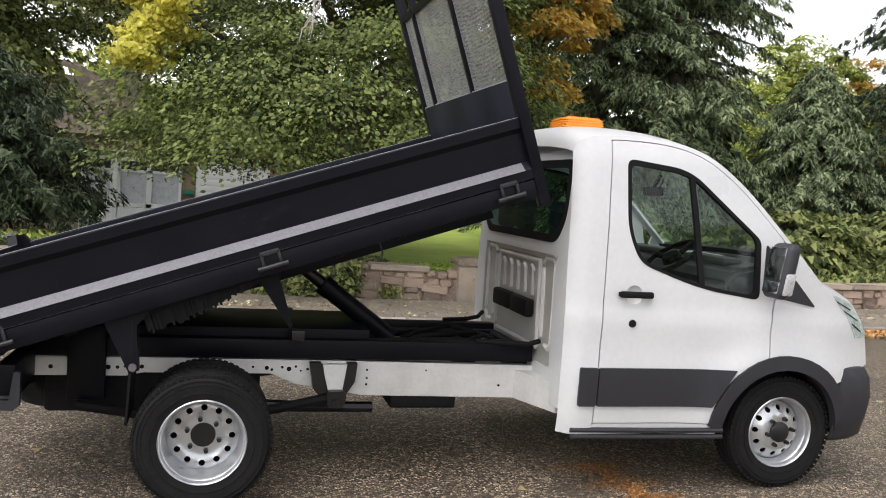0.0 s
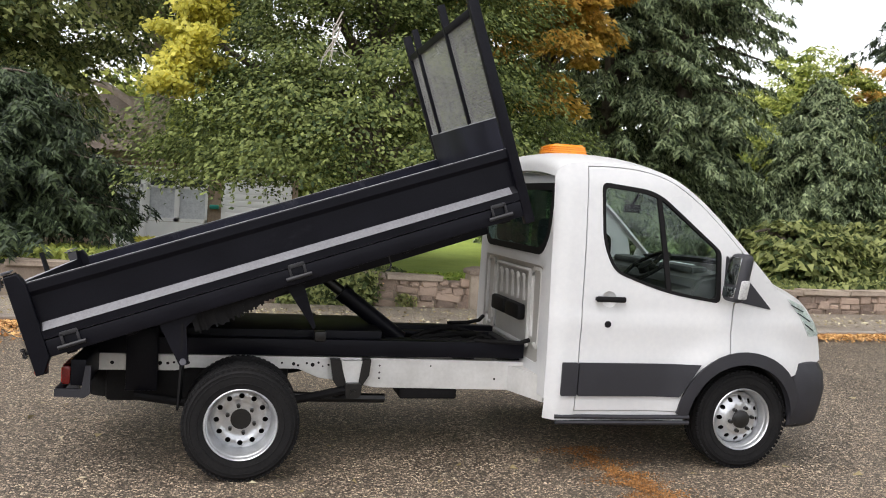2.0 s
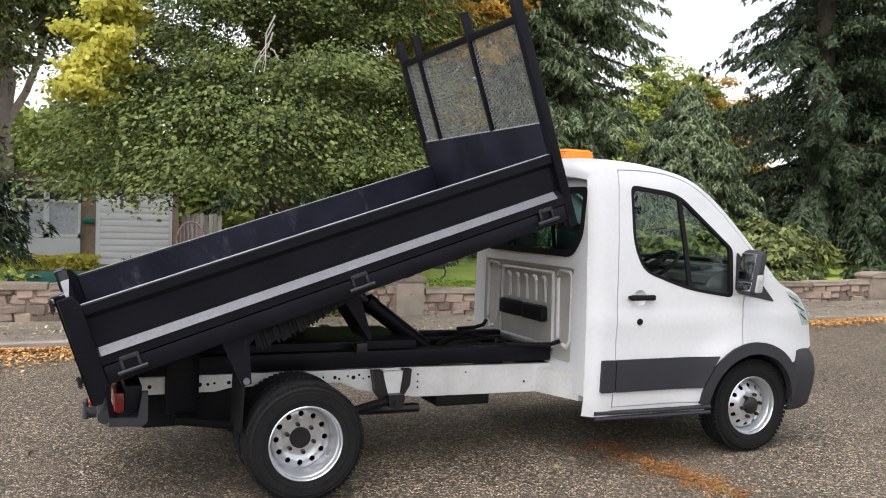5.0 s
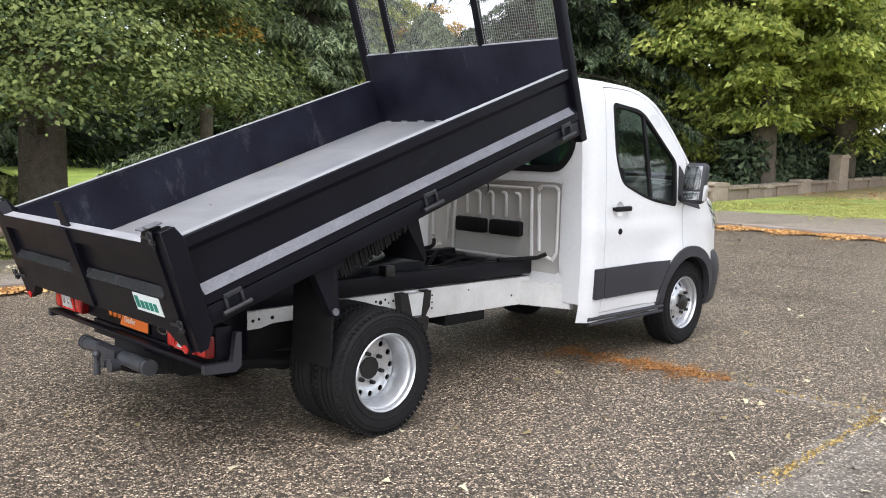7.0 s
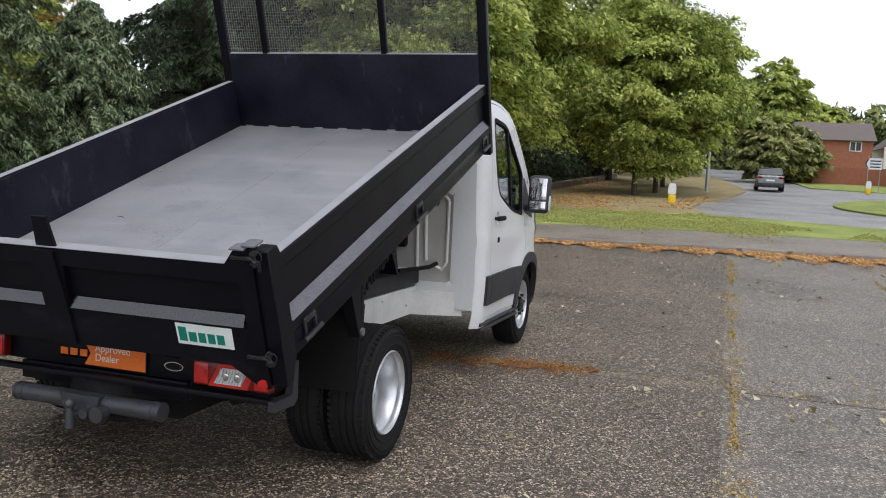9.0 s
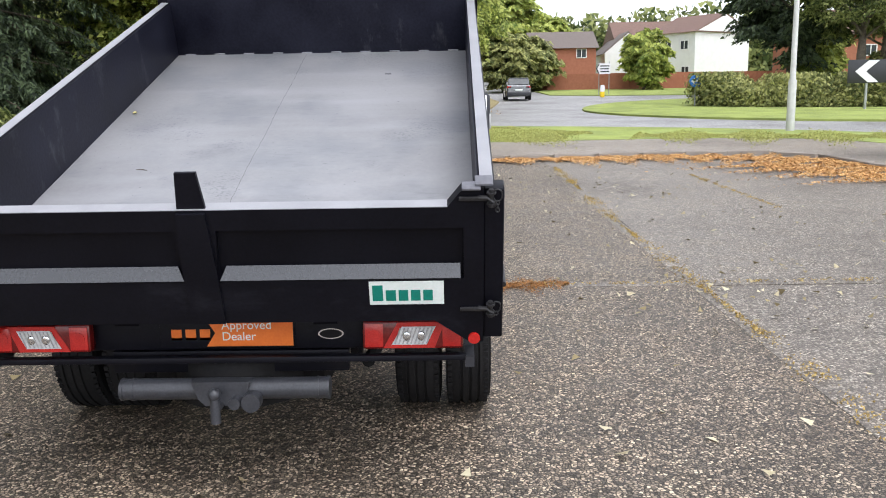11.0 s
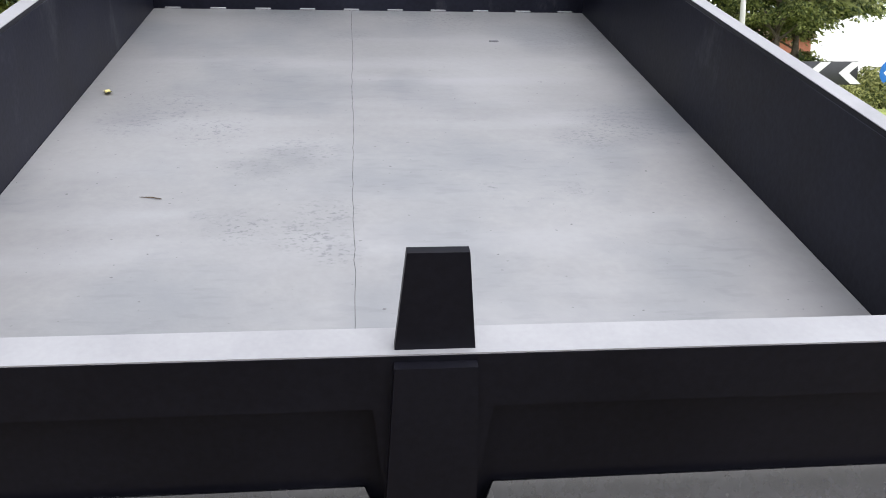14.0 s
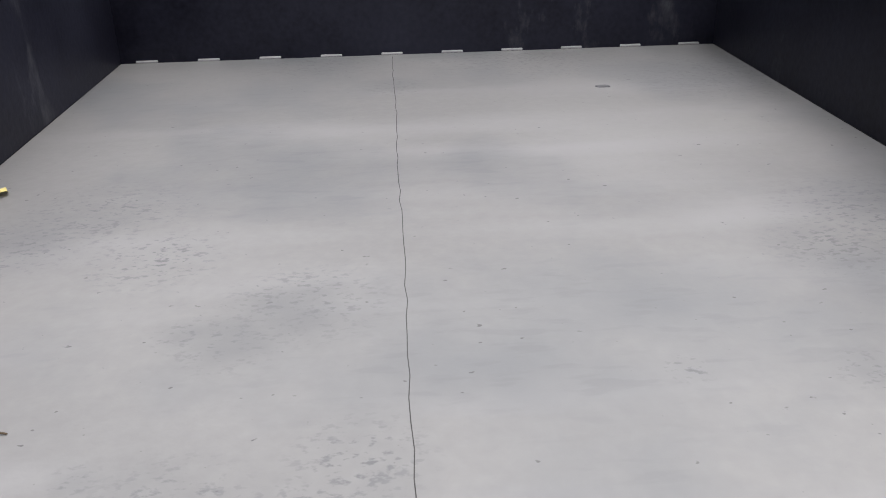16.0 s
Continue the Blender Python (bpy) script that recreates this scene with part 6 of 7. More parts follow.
hedge("hedge", [(44.5, -15.2), (42.0, -18.5), (40.5, -23), (40, -28)], 3.0, 2.2, "turning", 60000, 0.08, 1, "shrubby hedge on the roundabout island")
hedge("shrubs", [(0.6, 8.2), (2.4, 8.3)], 0.8, 0.75, "green", 6000, 0.05, 2, "green shrub growing over the stone wall")
hedge("shrubs", [(-2.6, 17.3), (-0.85, 17.1)], 0.6, 0.45, "yellow", 3500, 0.05, 31, "low yellow-green shrub under the house window", 0.05)
hedge("shrubs", [(9.5, 8.4), (13.8, 8.2)], 0.9, 0.5, "green", 9000, 0.06, 3, "leafy shrubs behind the stone wall", 0.35)
hedge("shrubs", [(16.0, 8.5), (26, 8.0)], 1.2, 0.9, "dark", 16000, 0.07, 4, "dark shrubs behind the stone wall", 0.35)
hedge("shrubs", [(-8, 8.6), (-2.2, 8.6)], 1.2, 0.7, "light", 9000, 0.06, 5, "low garden shrubs behind the wall", 0.1)
hedge("shrubs", [(-5, 22), (-1.6, 22)], 1.2, 0.8, "light", 5000, 0.08, 6, "low shrubs before the house", -0.4)
hedge("shrubs", [(0.7, 7.3), (1.95, 7.25)], 0.55, 0.75, "green", 5000, 0.04, 21, "green plant spilling over the stone wall")
hedge("shrubs", [(2.5, 7.35), (2.75, 7.35)], 0.2, 0.3, "turning", 260, 0.024, 22, "small weed rooted in the stone wall")
hedge("shrubs", [(0.3, 11.6), (2.2, 10.4)], 1.4, 0.8, "green", 9000, 0.06, 23, "low boughs and shrubs beneath the lime tree", 0.2)
hedge("shrubs", [(24, 8.4), (40, 8.2), (66, 7.6)], 1.8, 2.6, "dark", 30000, 0.1, 24, "dark shrubs behind the roadside wall")
hedge("brambles", [(9.0, -10.7), (10.6, -10.4), (12.6, -10.2)], 1.2, 0.45, "turning", 8000, 0.06, 7, "low brambles at the footway edge")
hedge("woodland_edge", [(32, 21), (40, 19), (60, 20), (75, 24)], 5, 7.5, "light", 60000, 0.2, 8, "dense woodland edge in early autumn")
hedge("woodland_edge", [(-30, 40), (-12, 42), (4, 43), (20, 40)], 6, 8, "light", 60000, 0.25, 9, "dense dark woodland behind the house")
hedge("woodland_edge", [(125, 30), (135, 10), (140, -20), (130, -50)], 8, 12, "green", 40000, 0.5, 10, "far line of trees", 3.0)

# added out of view: cuts the bright horizon mirrored in the side glass
hedge("woodland_edge", [(-60, -60), (-20, -58), (20, -62), (60, -70)], 8, 11, "green", 30000, 0.5, 13, "unseen line of trees added to darken reflections in the cab windows", -0.5)
hedge("woodland_edge", [(8, 30), (20, 32), (32, 30)], 5, 5.5, "dark", 30000, 0.2, 12, "low dark woodland behind the lawn")

# ---- boundary wall ----
def wall_y(x):
    return 7.62 - 0.022 * x


def stone_mesh(name, sx, sy, sz, seed, bevel=0.02):
    rng = random.Random(seed)
    bm = bmesh.new()
    box(bm, -sx / 2, sx / 2, -sy / 2, sy / 2, -sz / 2, sz / 2, bevel, seg=2 if sx < 0.5 else 1)
    for v in bm.verts:
        v.co += Vector((rng.uniform(-1, 1) * 0.012, rng.uniform(-1, 1) * 0.012, rng.uniform(-1, 1) * 0.010))
    me = bpy.data.meshes.new(name)
    bm.to_mesh(me)
    bm.free()
    me.materials.append(STONE if bevel else COPING)
    return me


def place(name, me, parent, m):
    ob = new(name, me)
    ob.parent = parent
    ob.matrix_basis = m
    return ob


wall = tagged(new("boundary_wall"), "low rubble sandstone wall with flat coping stones", "wall", kind="structure")
bm = bmesh.new()
for x0 in range(-14, 68, 2):
    y = wall_y(x0 + 1)
    g = lift(x0 + 1, y)
    box(bm, x0, x0 + 2, y - 0.09, y + 0.13, g - 0.1, g + (0.47 if x0 < 4 else 0.40))
part("wall_core", bm, MORTAR, wall)
SIZES = [(0.16, 0.10), (0.22, 0.12), (0.30, 0.15), (0.38, 0.13), (0.24, 0.17), (0.13, 0.09), (0.45, 0.16), (0.27, 0.11), (0.33, 0.18), (0.19, 0.14)]
STONES = [stone_mesh("stone", w, 0.14, h, k, 0.03) for k, (w, h) in enumerate(SIZES)]
rng = random.Random(11)
count = 0
for row in range(4):
    x = -3.4 + 0.17 * row
    while x < 17.5 and count < 300:
        k = rng.randrange(10)
        w = SIZES[k][0]
        y = wall_y(x)
        g = lift(x, y)
        top = 0.47 if x < 4 else 0.40
        z = 0.06 + 0.122 * row + rng.uniform(-0.025, 0.025)
        if z < top:
            place("stone", STONES[k], wall, pose(x + w / 2, y - 0.045 - rng.uniform(0, 0.035), g + z, rng.uniform(-5, 5), rng.uniform(-7, 7), rng.uniform(-6, 6)))
            count += 1
        x += w + rng.uniform(0.0, 0.05)
CAPS = [stone_mesh("coping_stone", 0.94, 0.36, 0.09, 30 + k, 0.012) for k in range(3)]
for me in CAPS:
    me.materials[0] = COPING
x = -3.5
while x < 66:
    y = wall_y(x + 0.48)
    if not (3.6 < x + 0.48 < 4.3 or 14.4 < x + 0.48 < 15.7):
        place("coping_stone", CAPS[rng.randrange(3)], wall, pose(x + 0.48, y + 0.02, lift(x, y) + (0.515 if x < 3.6 else 0.44), 0, rng.uniform(-1, 1), rng.uniform(-1, 1)))
    x += 0.965


def pier(x, w, top, label):
    y = wall_y(x)
    g = lift(x, y)
    p = tagged(new("gate_pier"), label, "pier", "gate piers")
    p.location = (x, y, g)
    bm = bmesh.new()
    box(bm, -w / 2, w / 2, -0.2, 0.2, -0.05, top - 0.1, 0.02)
    part("shaft", bm, COPING, p)
    bm = bmesh.new()
    prism(bm, rounded([(-w / 2 - 0.03, top - 0.1), (w / 2 + 0.03, top - 0.1), (w / 2 + 0.03, top - 0.02), (w / 4, top + 0.02), (-w / 4, top + 0.02), (-w / 2 - 0.03, top - 0.02)], 0.03, 3), "y", -0.23, 0.23)
    part("cap", bm, COPING, p)


pier(3.95, 0.5, 0.70, "squat weathered stone pier in the wall")
pier(15.0, 1.0, 0.62, "broad low stone block with a rounded top")
pier(20.1, 0.9, 0.60, "broad low stone block with a rounded top")
pier(23.2, 0.5, 0.45, "small weathered stone pier")
pier(26.0, 0.8, 0.55, "broad low stone block with a rounded top")
pier(29.2, 0.85, 1.35, "tall square stone gate pier")

# kerbs
kerb = tagged(new("kerb"), "worn concrete kerb stones along the car park", "kerb", kind="structure")
KERBS = [stone_mesh("kerb_stone", 0.9, 0.12, 0.22, 50 + k, 0.012) for k in range(3)]
for me in KERBS:
    me.materials[0] = KERB
x = -16.0
while x < 12.6:
    place("kerb_stone", KERBS[rng.randrange(3)], kerb, pose(x + 0.46, 5.06, lift(x, 5) - 0.02, 0, 0, rng.uniform(-0.6, 0.6)))
    x += 0.92
for (x0, y0), (x1, y1) in zip([(12.62, 5.03), *KERB_LINE], KERB_LINE):
    n = max(1, round(math.dist((x0, y0), (x1, y1)) / 0.92))
    for k in range(n):
        t = (k + 0.5) / n
        x, y = x0 + (x1 - x0) * t, y0 + (y1 - y0) * t
        place("kerb_stone", KERBS[rng.randrange(3)], kerb, pose(x + 0.06, y, lift(x, y) - 0.02, 0, 0, math.degrees(math.atan2(y1 - y0, x1 - x0))))

# ---- house and garage across the garden ----
BRICK = material("brown_brick", (0.20, 0.15, 0.105), (0.38, 0.29, 0.21), 0.9, scale=9, grain=60, bump=0.4, dist=0.01)
RED_BRICK = material("red_brick", (0.26, 0.09, 0.05), (0.40, 0.16, 0.10), 0.9, scale=4, grain=30, bump=0.3, dist=0.01)
RENDER = material("white_render", (0.66, 0.66, 0.64), (0.80, 0.80, 0.78), 0.8, scale=2, bump=0.1)
GREY_TILE = material("grey_brown_roof_tiles", (0.11, 0.09, 0.08), (0.21, 0.175, 0.155), 0.85, scale=5, grain=20, bump=0.5, dist=0.02)
TILE = material("brown_roof_tiles", (0.12, 0.075, 0.06), (0.24, 0.15, 0.12), 0.85, scale=5, grain=20, bump=0.5, dist=0.02)
FRAME = material("white_upvc", (0.70, 0.71, 0.70), (0.80, 0.80, 0.79), 0.35, scale=3, bump=0.0)
CURTAIN = material("grey_net_curtain", (0.38, 0.40, 0.43), (0.62, 0.64, 0.66), 0.9, scale=9, grain=20, bump=0.3)
PANE = material("dark_window_pane", (0.03, 0.035, 0.04), (0.07, 0.08, 0.085), 0.08, scale=3, bump=0.0)
house = tagged(new("house"), "low brick house with flat roof, white windows and white garage door", "house")
house.location = (0, 19.0, 0.0)
bm = bmesh.new()
box(bm, -9, 1.52, 0.1, 6.0, -0.4, 2.25)
part("wall", bm, BRICK, house, "brown brick wall")
bm = bmesh.new()
box(bm, -9.3, 1.9, -0.12, 6.3, 2.25, 2.44, 0.02)
part("roof", bm, TILE, house, "flat roof with a dark edge")
bm = bmesh.new()
box(bm, -9.3, 1.9, -0.13, -0.122, 2.25, 2.30)
part("roof_edge", bm, FRAME, house)
bm = bmesh.new()
box(bm, -0.65, 1.34, 0.04, 0.10, -0.1, 2.15, 0.01)
garage = part("garage_frame", bm, FRAME, house, "white garage surround")
for k in range(10):
    bm = bmesh.new()
    box(bm, -0.54, 1.24, 0.0, 0.04, 0.06 + 0.178 * k, 0.228 + 0.178 * k, 0.008)
    part("door_board", bm, FRAME, garage, "white garage door board")
for x0, x1 in ((-3.62, -2.80), (-2.68, -1.87), (-1.87, -1.03)):
    bm = bmesh.new()
    for a, b, c, d in ((x0, x1, 0.78, 0.88), (x0, x1, 1.72, 1.79), (x0, x1, 2.02, 2.12), (x0, x0 + 0.07, 0.78, 2.12), (x1 - 0.07, x1, 0.78, 2.12)):
        box(bm, a, b, 0.0, 0.09, c, d)
    win = part("window_frame", bm, FRAME, house, "white window frame")
    for z0, z1, mt in ((0.88, 1.72, CURTAIN), (1.79, 2.02, PANE)):
        bm = bmesh.new()
        box(bm, x0 + 0.07, x1 - 0.07, 0.06, 0.075, z0, z1)
        part("pane", bm, mt, win, "curtained window pane" if mt is CURTAIN else "")
    bm = bmesh.new()
    box(bm, x0, x1, 0.0, 0.08, -0.1, 0.77)
    part("panel_below", bm, FRAME, house)
bm = bmesh.new()
box(bm, -2.80, -2.68, -0.04, 0.09, -0.1, 2.2, 0.01)
part("window_post", bm, FRAME, house, "white post between the windows")
bm = bmesh.new()
box(bm, -1.3, -1.04, -0.16, 0.10, 0.98, 1.10, 0.03)
pot = tagged(part("hanging_basket", bm, GREEN_INK), "green plant pot hung on the brick wall", "planter")
pot.location = (0.33, 18.99, 0.22)
annex = tagged(new("house"), "brick house with a brown tiled gable roof behind trees", "house")
annex.location = (-9, 31, -0.5)
bm = bmesh.new()
box(bm, -5, 4, 0, 7, 0, 3.7)
part("wall", bm, BRICK, annex)
bm = bmesh.new()
prism(bm, [(-0.6, 3.6), (7.6, 3.6), (3.5, 6.2)], "x", -5.4, 4.4)
part("roof", bm, material("weathered_roof_tiles", (0.13, 0.105, 0.085), (0.25, 0.20, 0.16), 0.9, scale=5, grain=20, bump=0.5, dist=0.02), annex, "weathered brown tiled roof")
for x in (0.4, 2.2):
    bm = bmesh.new()
    for a, b, c, d in ((x, x + 1.2, 2.2, 2.28), (x, x + 1.2, 3.3, 3.38), (x, x + 0.07, 2.2, 3.38), (x + 0.56, x + 0.63, 2.2, 3.38), (x + 1.13, x + 1.2, 2.2, 3.38)):
        box(bm, a, b, -0.06, 0.0, c, d)
    win = part("window_frame", bm, FRAME, annex, "white window frame")
    bm = bmesh.new()
    box(bm, x + 0.05, x + 1.15, -0.03, -0.01, 2.25, 3.33)
    part("pane", bm, PANE, win)
# green board and drive wall at the gate
board = tagged(new("gate_board"), "plain dark green board behind the garden wall", "board")
board.location = (-1.9, 8.4, 0.3)
bm = bmesh.new()
box(bm, -0.35, 0.85, -0.02, 0.02, -0.1, 0.36, 0.004)
part("panel", bm, material("green_painted_board", (0.004, 0.07, 0.05), (0.01, 0.11, 0.08), 0.6, scale=4, bump=0.1), board)
for x in (-0.27, 0.75):
    bm = bmesh.new()
    box(bm, x - 0.04, x + 0.04, 0.02, 0.08, -0.35, 0.34, 0.004)
    part("post", bm, BARK, board)
PINK = material("pink_wicker", (0.45, 0.25, 0.30), (0.6, 0.4, 0.44), 0.7, scale=20, bump=0.3)
chair = tagged(new("garden_chair"), "pink wicker garden chair beside the garage", "chair")
chair.location = (1.78, 18.3, 0.06)
bm = bmesh.new()
box(bm, -0.25, 0.25, -0.25, 0.25, 0.40, 0.46, 0.02)
part("seat", bm, PINK, chair)
bm = bmesh.new()
arch = [(0.36 * math.cos(a), 0.25, 0.75 + 0.5 * math.sin(a)) for a in np.linspace(-0.6, math.pi + 0.6, 16)]
tube(bm, arch, 0.025)
for x in np.linspace(-0.25, 0.25, 6):
    rod(bm, (x, 0.25, 0.42), (x * 1.1, 0.25, 0.75 + 0.5 * math.sqrt(max(0, 1 - (x * 1.1 / 0.36) ** 2))), 0.012, seg=6)
part("backrest", bm, PINK, chair)
for x in (-0.22, 0.22):
    for y in (-0.22, 0.22):
        bm = bmesh.new()
        rod(bm, (x, y, 0), (x, y, 0.42), 0.02, seg=8)
        part("leg", bm, PINK, chair)


FENCE_WOOD = material("weathered_grey_fence_boards", (0.24, 0.22, 0.19), (0.44, 0.41, 0.36), 0.85, scale=5, grain=50, bump=0.4, dist=0.004, each=0.4)
fence = tagged(new("garden_fence"), "weathered grey board fence beside the garage", "fence")
fence.location = (1.62, 19.5, 0.0)
for k in range(9):
    bm = bmesh.new()
    box(bm, 0.13 * k, 0.13 * k + 0.115, -0.01, 0.012, -0.1, 1.52 + 0.03 * math.sin(k * 2.1), 0.003)
    part("board", bm, FENCE_WOOD, fence)
for z in (0.35, 1.2):
    bm = bmesh.new()
    box(bm, 0.0, 1.16, 0.013, 0.05, z - 0.03, z + 0.03, 0.003)
    part("rail", bm, FENCE_WOOD, fence)


# ---- far houses and garden wall beyond the roundabout ----
def far_house(x, y, w, d, eaves, ridge, wall_mat, label, rows, gable_front=False, roof_mat=TILE):
    h = tagged(new("house"), label, "house", "far houses")
    h.location = (x, y, lift(x, y) - 0.3)
    bm = bmesh.new()
    box(bm, 0, d, -w / 2, w / 2, 0, eaves)
    part("wall", bm, wall_mat, h)
    bm = bmesh.new()
    if gable_front:
        prism(bm, [(-w / 2 - 0.3, eaves - 0.1), (w / 2 + 0.3, eaves - 0.1), (0, ridge)], "x", 0.15, d + 0.3)
        part("roof", bm, roof_mat, h, "brown tiled roof")
        bm = bmesh.new()
        prism(bm, [(-w / 2, eaves), (w / 2, eaves), (0, ridge - 0.25)], "x", 0.0, 0.14)
        part("gable", bm, wall_mat, h)
    else:
        prism(bm, [(-0.4, eaves - 0.1), (d + 0.4, eaves - 0.1), (d / 2, ridge)], "y", -w / 2 - 0.3, w / 2 + 0.3)
        part("roof", bm, roof_mat, h, "brown tiled roof")
    for z, ys in rows:
        for yy in ys:
            bm = bmesh.new()
            for a, b, c, e in ((-0.55, 0.55, -0.5, -0.42), (-0.55, 0.55, 0.42, 0.5), (-0.55, -0.47, -0.5, 0.5), (0.47, 0.55, -0.5, 0.5), (-0.04, 0.04, -0.5, 0.5)):
                box(bm, -0.06, 0.02, yy + a, yy + b, z + c, z + e)
            wf = part("window", bm, FRAME, h, "white window frame")
            bm = bmesh.new()
            box(bm, -0.03, -0.01, yy - 0.5, yy + 0.5, z - 0.45, z + 0.45)
            part("pane", bm, PANE, wf)
    return h


far_house(89, -12.6, 6.8, 8, 4.6, 6.5, RED_BRICK, "red brick house with a brown tiled roof", [(3.95, (1.75, -1.85))], roof_mat=GREY_TILE)
far_house(94, -20.4, 5.2, 9, 4.0, 6.4, RENDER, "white rendered house with a gable", [(3.0, (-0.5,))], True, GREY_TILE)
far_house(98, -24.5, 9.0, 9, 5.0, 7.9, RENDER, "white rendered house with a wide brown roof", [])
near_house = far_house(90.5, -24.5, 6.0, 9, 6.0, 8.0, RENDER, "white rendered house on a brick base, with a brown tiled roof", [(4.6, (0.7, -1.6)), (1.9, (1.9, 0.3, -1.8))])
near_house.rotation_euler = (0, 0, radians(-55))
bm = bmesh.new()
box(bm, -0.05, 9.05, -3.05, 3.05, 0, 1.4)
part("brick_base", bm, RED_BRICK, near_house, "red brick lower wall")
bm = bmesh.new()
prism(bm, [(0.1, 6.0), (8.9, 6.0), (4.5, 7.8)], "y", -3.32, -3.305)
part("gable", bm, RENDER, near_house)
far_house(72, -36, 9, 8, 5.0, 7.4, RED_BRICK, "brick house half hidden by trees", [(3.6, (2.5, -1)), (1.3, (2.5, -1))])
gw = tagged(new("garden_wall"), "long red brick garden wall beyond the road", "wall", kind="structure")
bm = bmesh.new()
for (x0, y0), (x1, y1) in zip([(86, -7.2), (82, -10.2), (81, -18), (82, -27)], [(82, -10.2), (81, -18), (82, -27), (80, -44)]):
    a, b = Vector((x0, y0, 0)), Vector((x1, y1, 0))
    g = lift(*((a + b) / 2).xy)
    box(bm, -(b - a).length / 2, (b - a).length / 2, -0.11, 0.11, g - 0.5, g + 1.6, m=Matrix.Translation((a + b) / 2) @ Matrix.Rotation(math.atan2(y1 - y0, x1 - x0), 4, "Z"))
part("brickwork", bm, RED_BRICK, gw)

# ---- street furniture ----
CONCRETE = material("pale_concrete_column", (0.42, 0.43, 0.40), (0.58, 0.58, 0.55), 0.8, scale=6, bump=0.2)
GALV = material("galvanised_grey", (0.30, 0.31, 0.31), (0.45, 0.46, 0.46), 0.5, metal=0.4, scale=6, bump=0.1)
SIGN_BLACK = material("black_sign_face", (0.015, 0.016, 0.02), (0.03, 0.03, 0.035), 0.4, bump=0)
SIGN_WHITE = material("white_sign_face", (0.72, 0.72, 0.74), (0.82, 0.82, 0.83), 0.4, bump=0)
SIGN_BLUE = material("blue_sign_face", (0.0, 0.11, 0.42), (0.01, 0.15, 0.5), 0.4, bump=0)
YELLOW = material("yellow_plastic", (0.75, 0.50, 0.0), (0.85, 0.6, 0.02), 0.4, bump=0)


def lamp_column(x, y, h, mat, label):
    p = tagged(new("street_lamp"), label, "street lamp", "street lamps")
    p.location = (x, y, lift(x, y))
    bm = bmesh.new()
    tube(bm, [(0, 0, -0.1), (0, 0, 1.55), (0, 0, 1.6), (0, 0, h)], [0.125, 0.12, 0.085, 0.06], 14)
    part("column", bm, mat, p)
    bm = bmesh.new()
    tube(bm, [(0, 0, h - 0.1), (0, 0.15, h + 0.15), (0, 0.9, h + 0.3)], 0.035)
    part("arm", bm, mat, p)
    bm = bmesh.new()
    box(bm, -0.12, 0.12, 0.7, 1.3, h + 0.25, h + 0.37, 0.04)
    part("lantern", bm, GALV, p)


lamp_column(21.8, -10.96, 8.0, CONCRETE, "pale concrete street lamp column on the verge")
lamp_column(51.5, -1.5, 8.2, GALV, "slim grey street lamp by the road")


def bollard(x, y, label):
    p = tagged(new("traffic_bollard"), label, "bollard", "traffic bollards")
    p.location = (x, y, lift(x, y) + 0.06)
    bm = bmesh.new()
    box(bm, -0.1, 0.1, -0.16, 0.16, 0.0, 0.42, 0.05, seg=3)
    part("base", bm, YELLOW, p, "yellow lower half")
    bm = bmesh.new()
    prism(bm, rounded([(-0.16, 0.42), (0.16, 0.42), (0.17, 0.7), (0.12, 0.9), (-0.12, 0.9), (-0.17, 0.7)], 0.05), "x", -0.09, 0.09)
    part("shell", bm, SIGN_WHITE, p, "white upper half")


bollard(34.7, -0.4, "yellow and white traffic bollard on the verge")
bollard(60, -11.8, "yellow and white traffic bollard by the road")

chev = tagged(new("chevron_sign"), "black and white chevron board on the roundabout", "road sign")
chev.location = (36.5, -21.3, lift(36.5, -21.3) + 0.1)
chev.scale = (1.6, 1.6, 1.6)
chev.rotation_euler = (0, 0, radians(-8))
bm = bmesh.new()
box(bm, 0.0, 0.03, -1.3, 1.25, 0.75, 1.42, 0.005)
part("board", bm, SIGN_BLACK, chev)
for y in (1.05, 0.15, -0.75):
    bm = bmesh.new()
    prism(bm, [(y, 1.085), (y - 0.36, 1.40), (y - 0.66, 1.40), (y - 0.30, 1.085), (y - 0.66, 0.77), (y - 0.36, 0.77)], "x", -0.008, -0.001)
    part("chevron", bm, SIGN_WHITE, chev, "white chevron")
for y in (0.7, -0.8):
    bm = bmesh.new()
    rod(bm, (0.06, y, -0.2), (0.06, y, 1.4), 0.038)
    part("post", bm, GALV, chev)


def blue_sign(x, y, r, zc, label):
    p = tagged(new("direction_sign"), label, "road sign", "blue road signs")
    p.location = (x, y, lift(x, y) + 0.1)
    bm = bmesh.new()
    rod(bm, (0.0, 0, zc), (0.02, 0, zc), r, seg=32)
    part("disc", bm, SIGN_BLUE, p)
    bm = bmesh.new()
    prism(bm, [(r * 0.7, zc), (r * 0.15, zc + r * 0.5), (r * 0.15, zc + r * 0.16), (-r * 0.65, zc + r * 0.16), (-r * 0.65, zc - r * 0.16), (r * 0.15, zc - r * 0.16), (r * 0.15, zc - r * 0.5)], "x", -0.008, -0.001)
    part("arrow", bm, SIGN_WHITE, p, "white arrow")
    bm = bmesh.new()
    rod(bm, (0.05, 0, -0.2), (0.05, 0, zc + r), 0.035)
    part("post", bm, GALV, p)


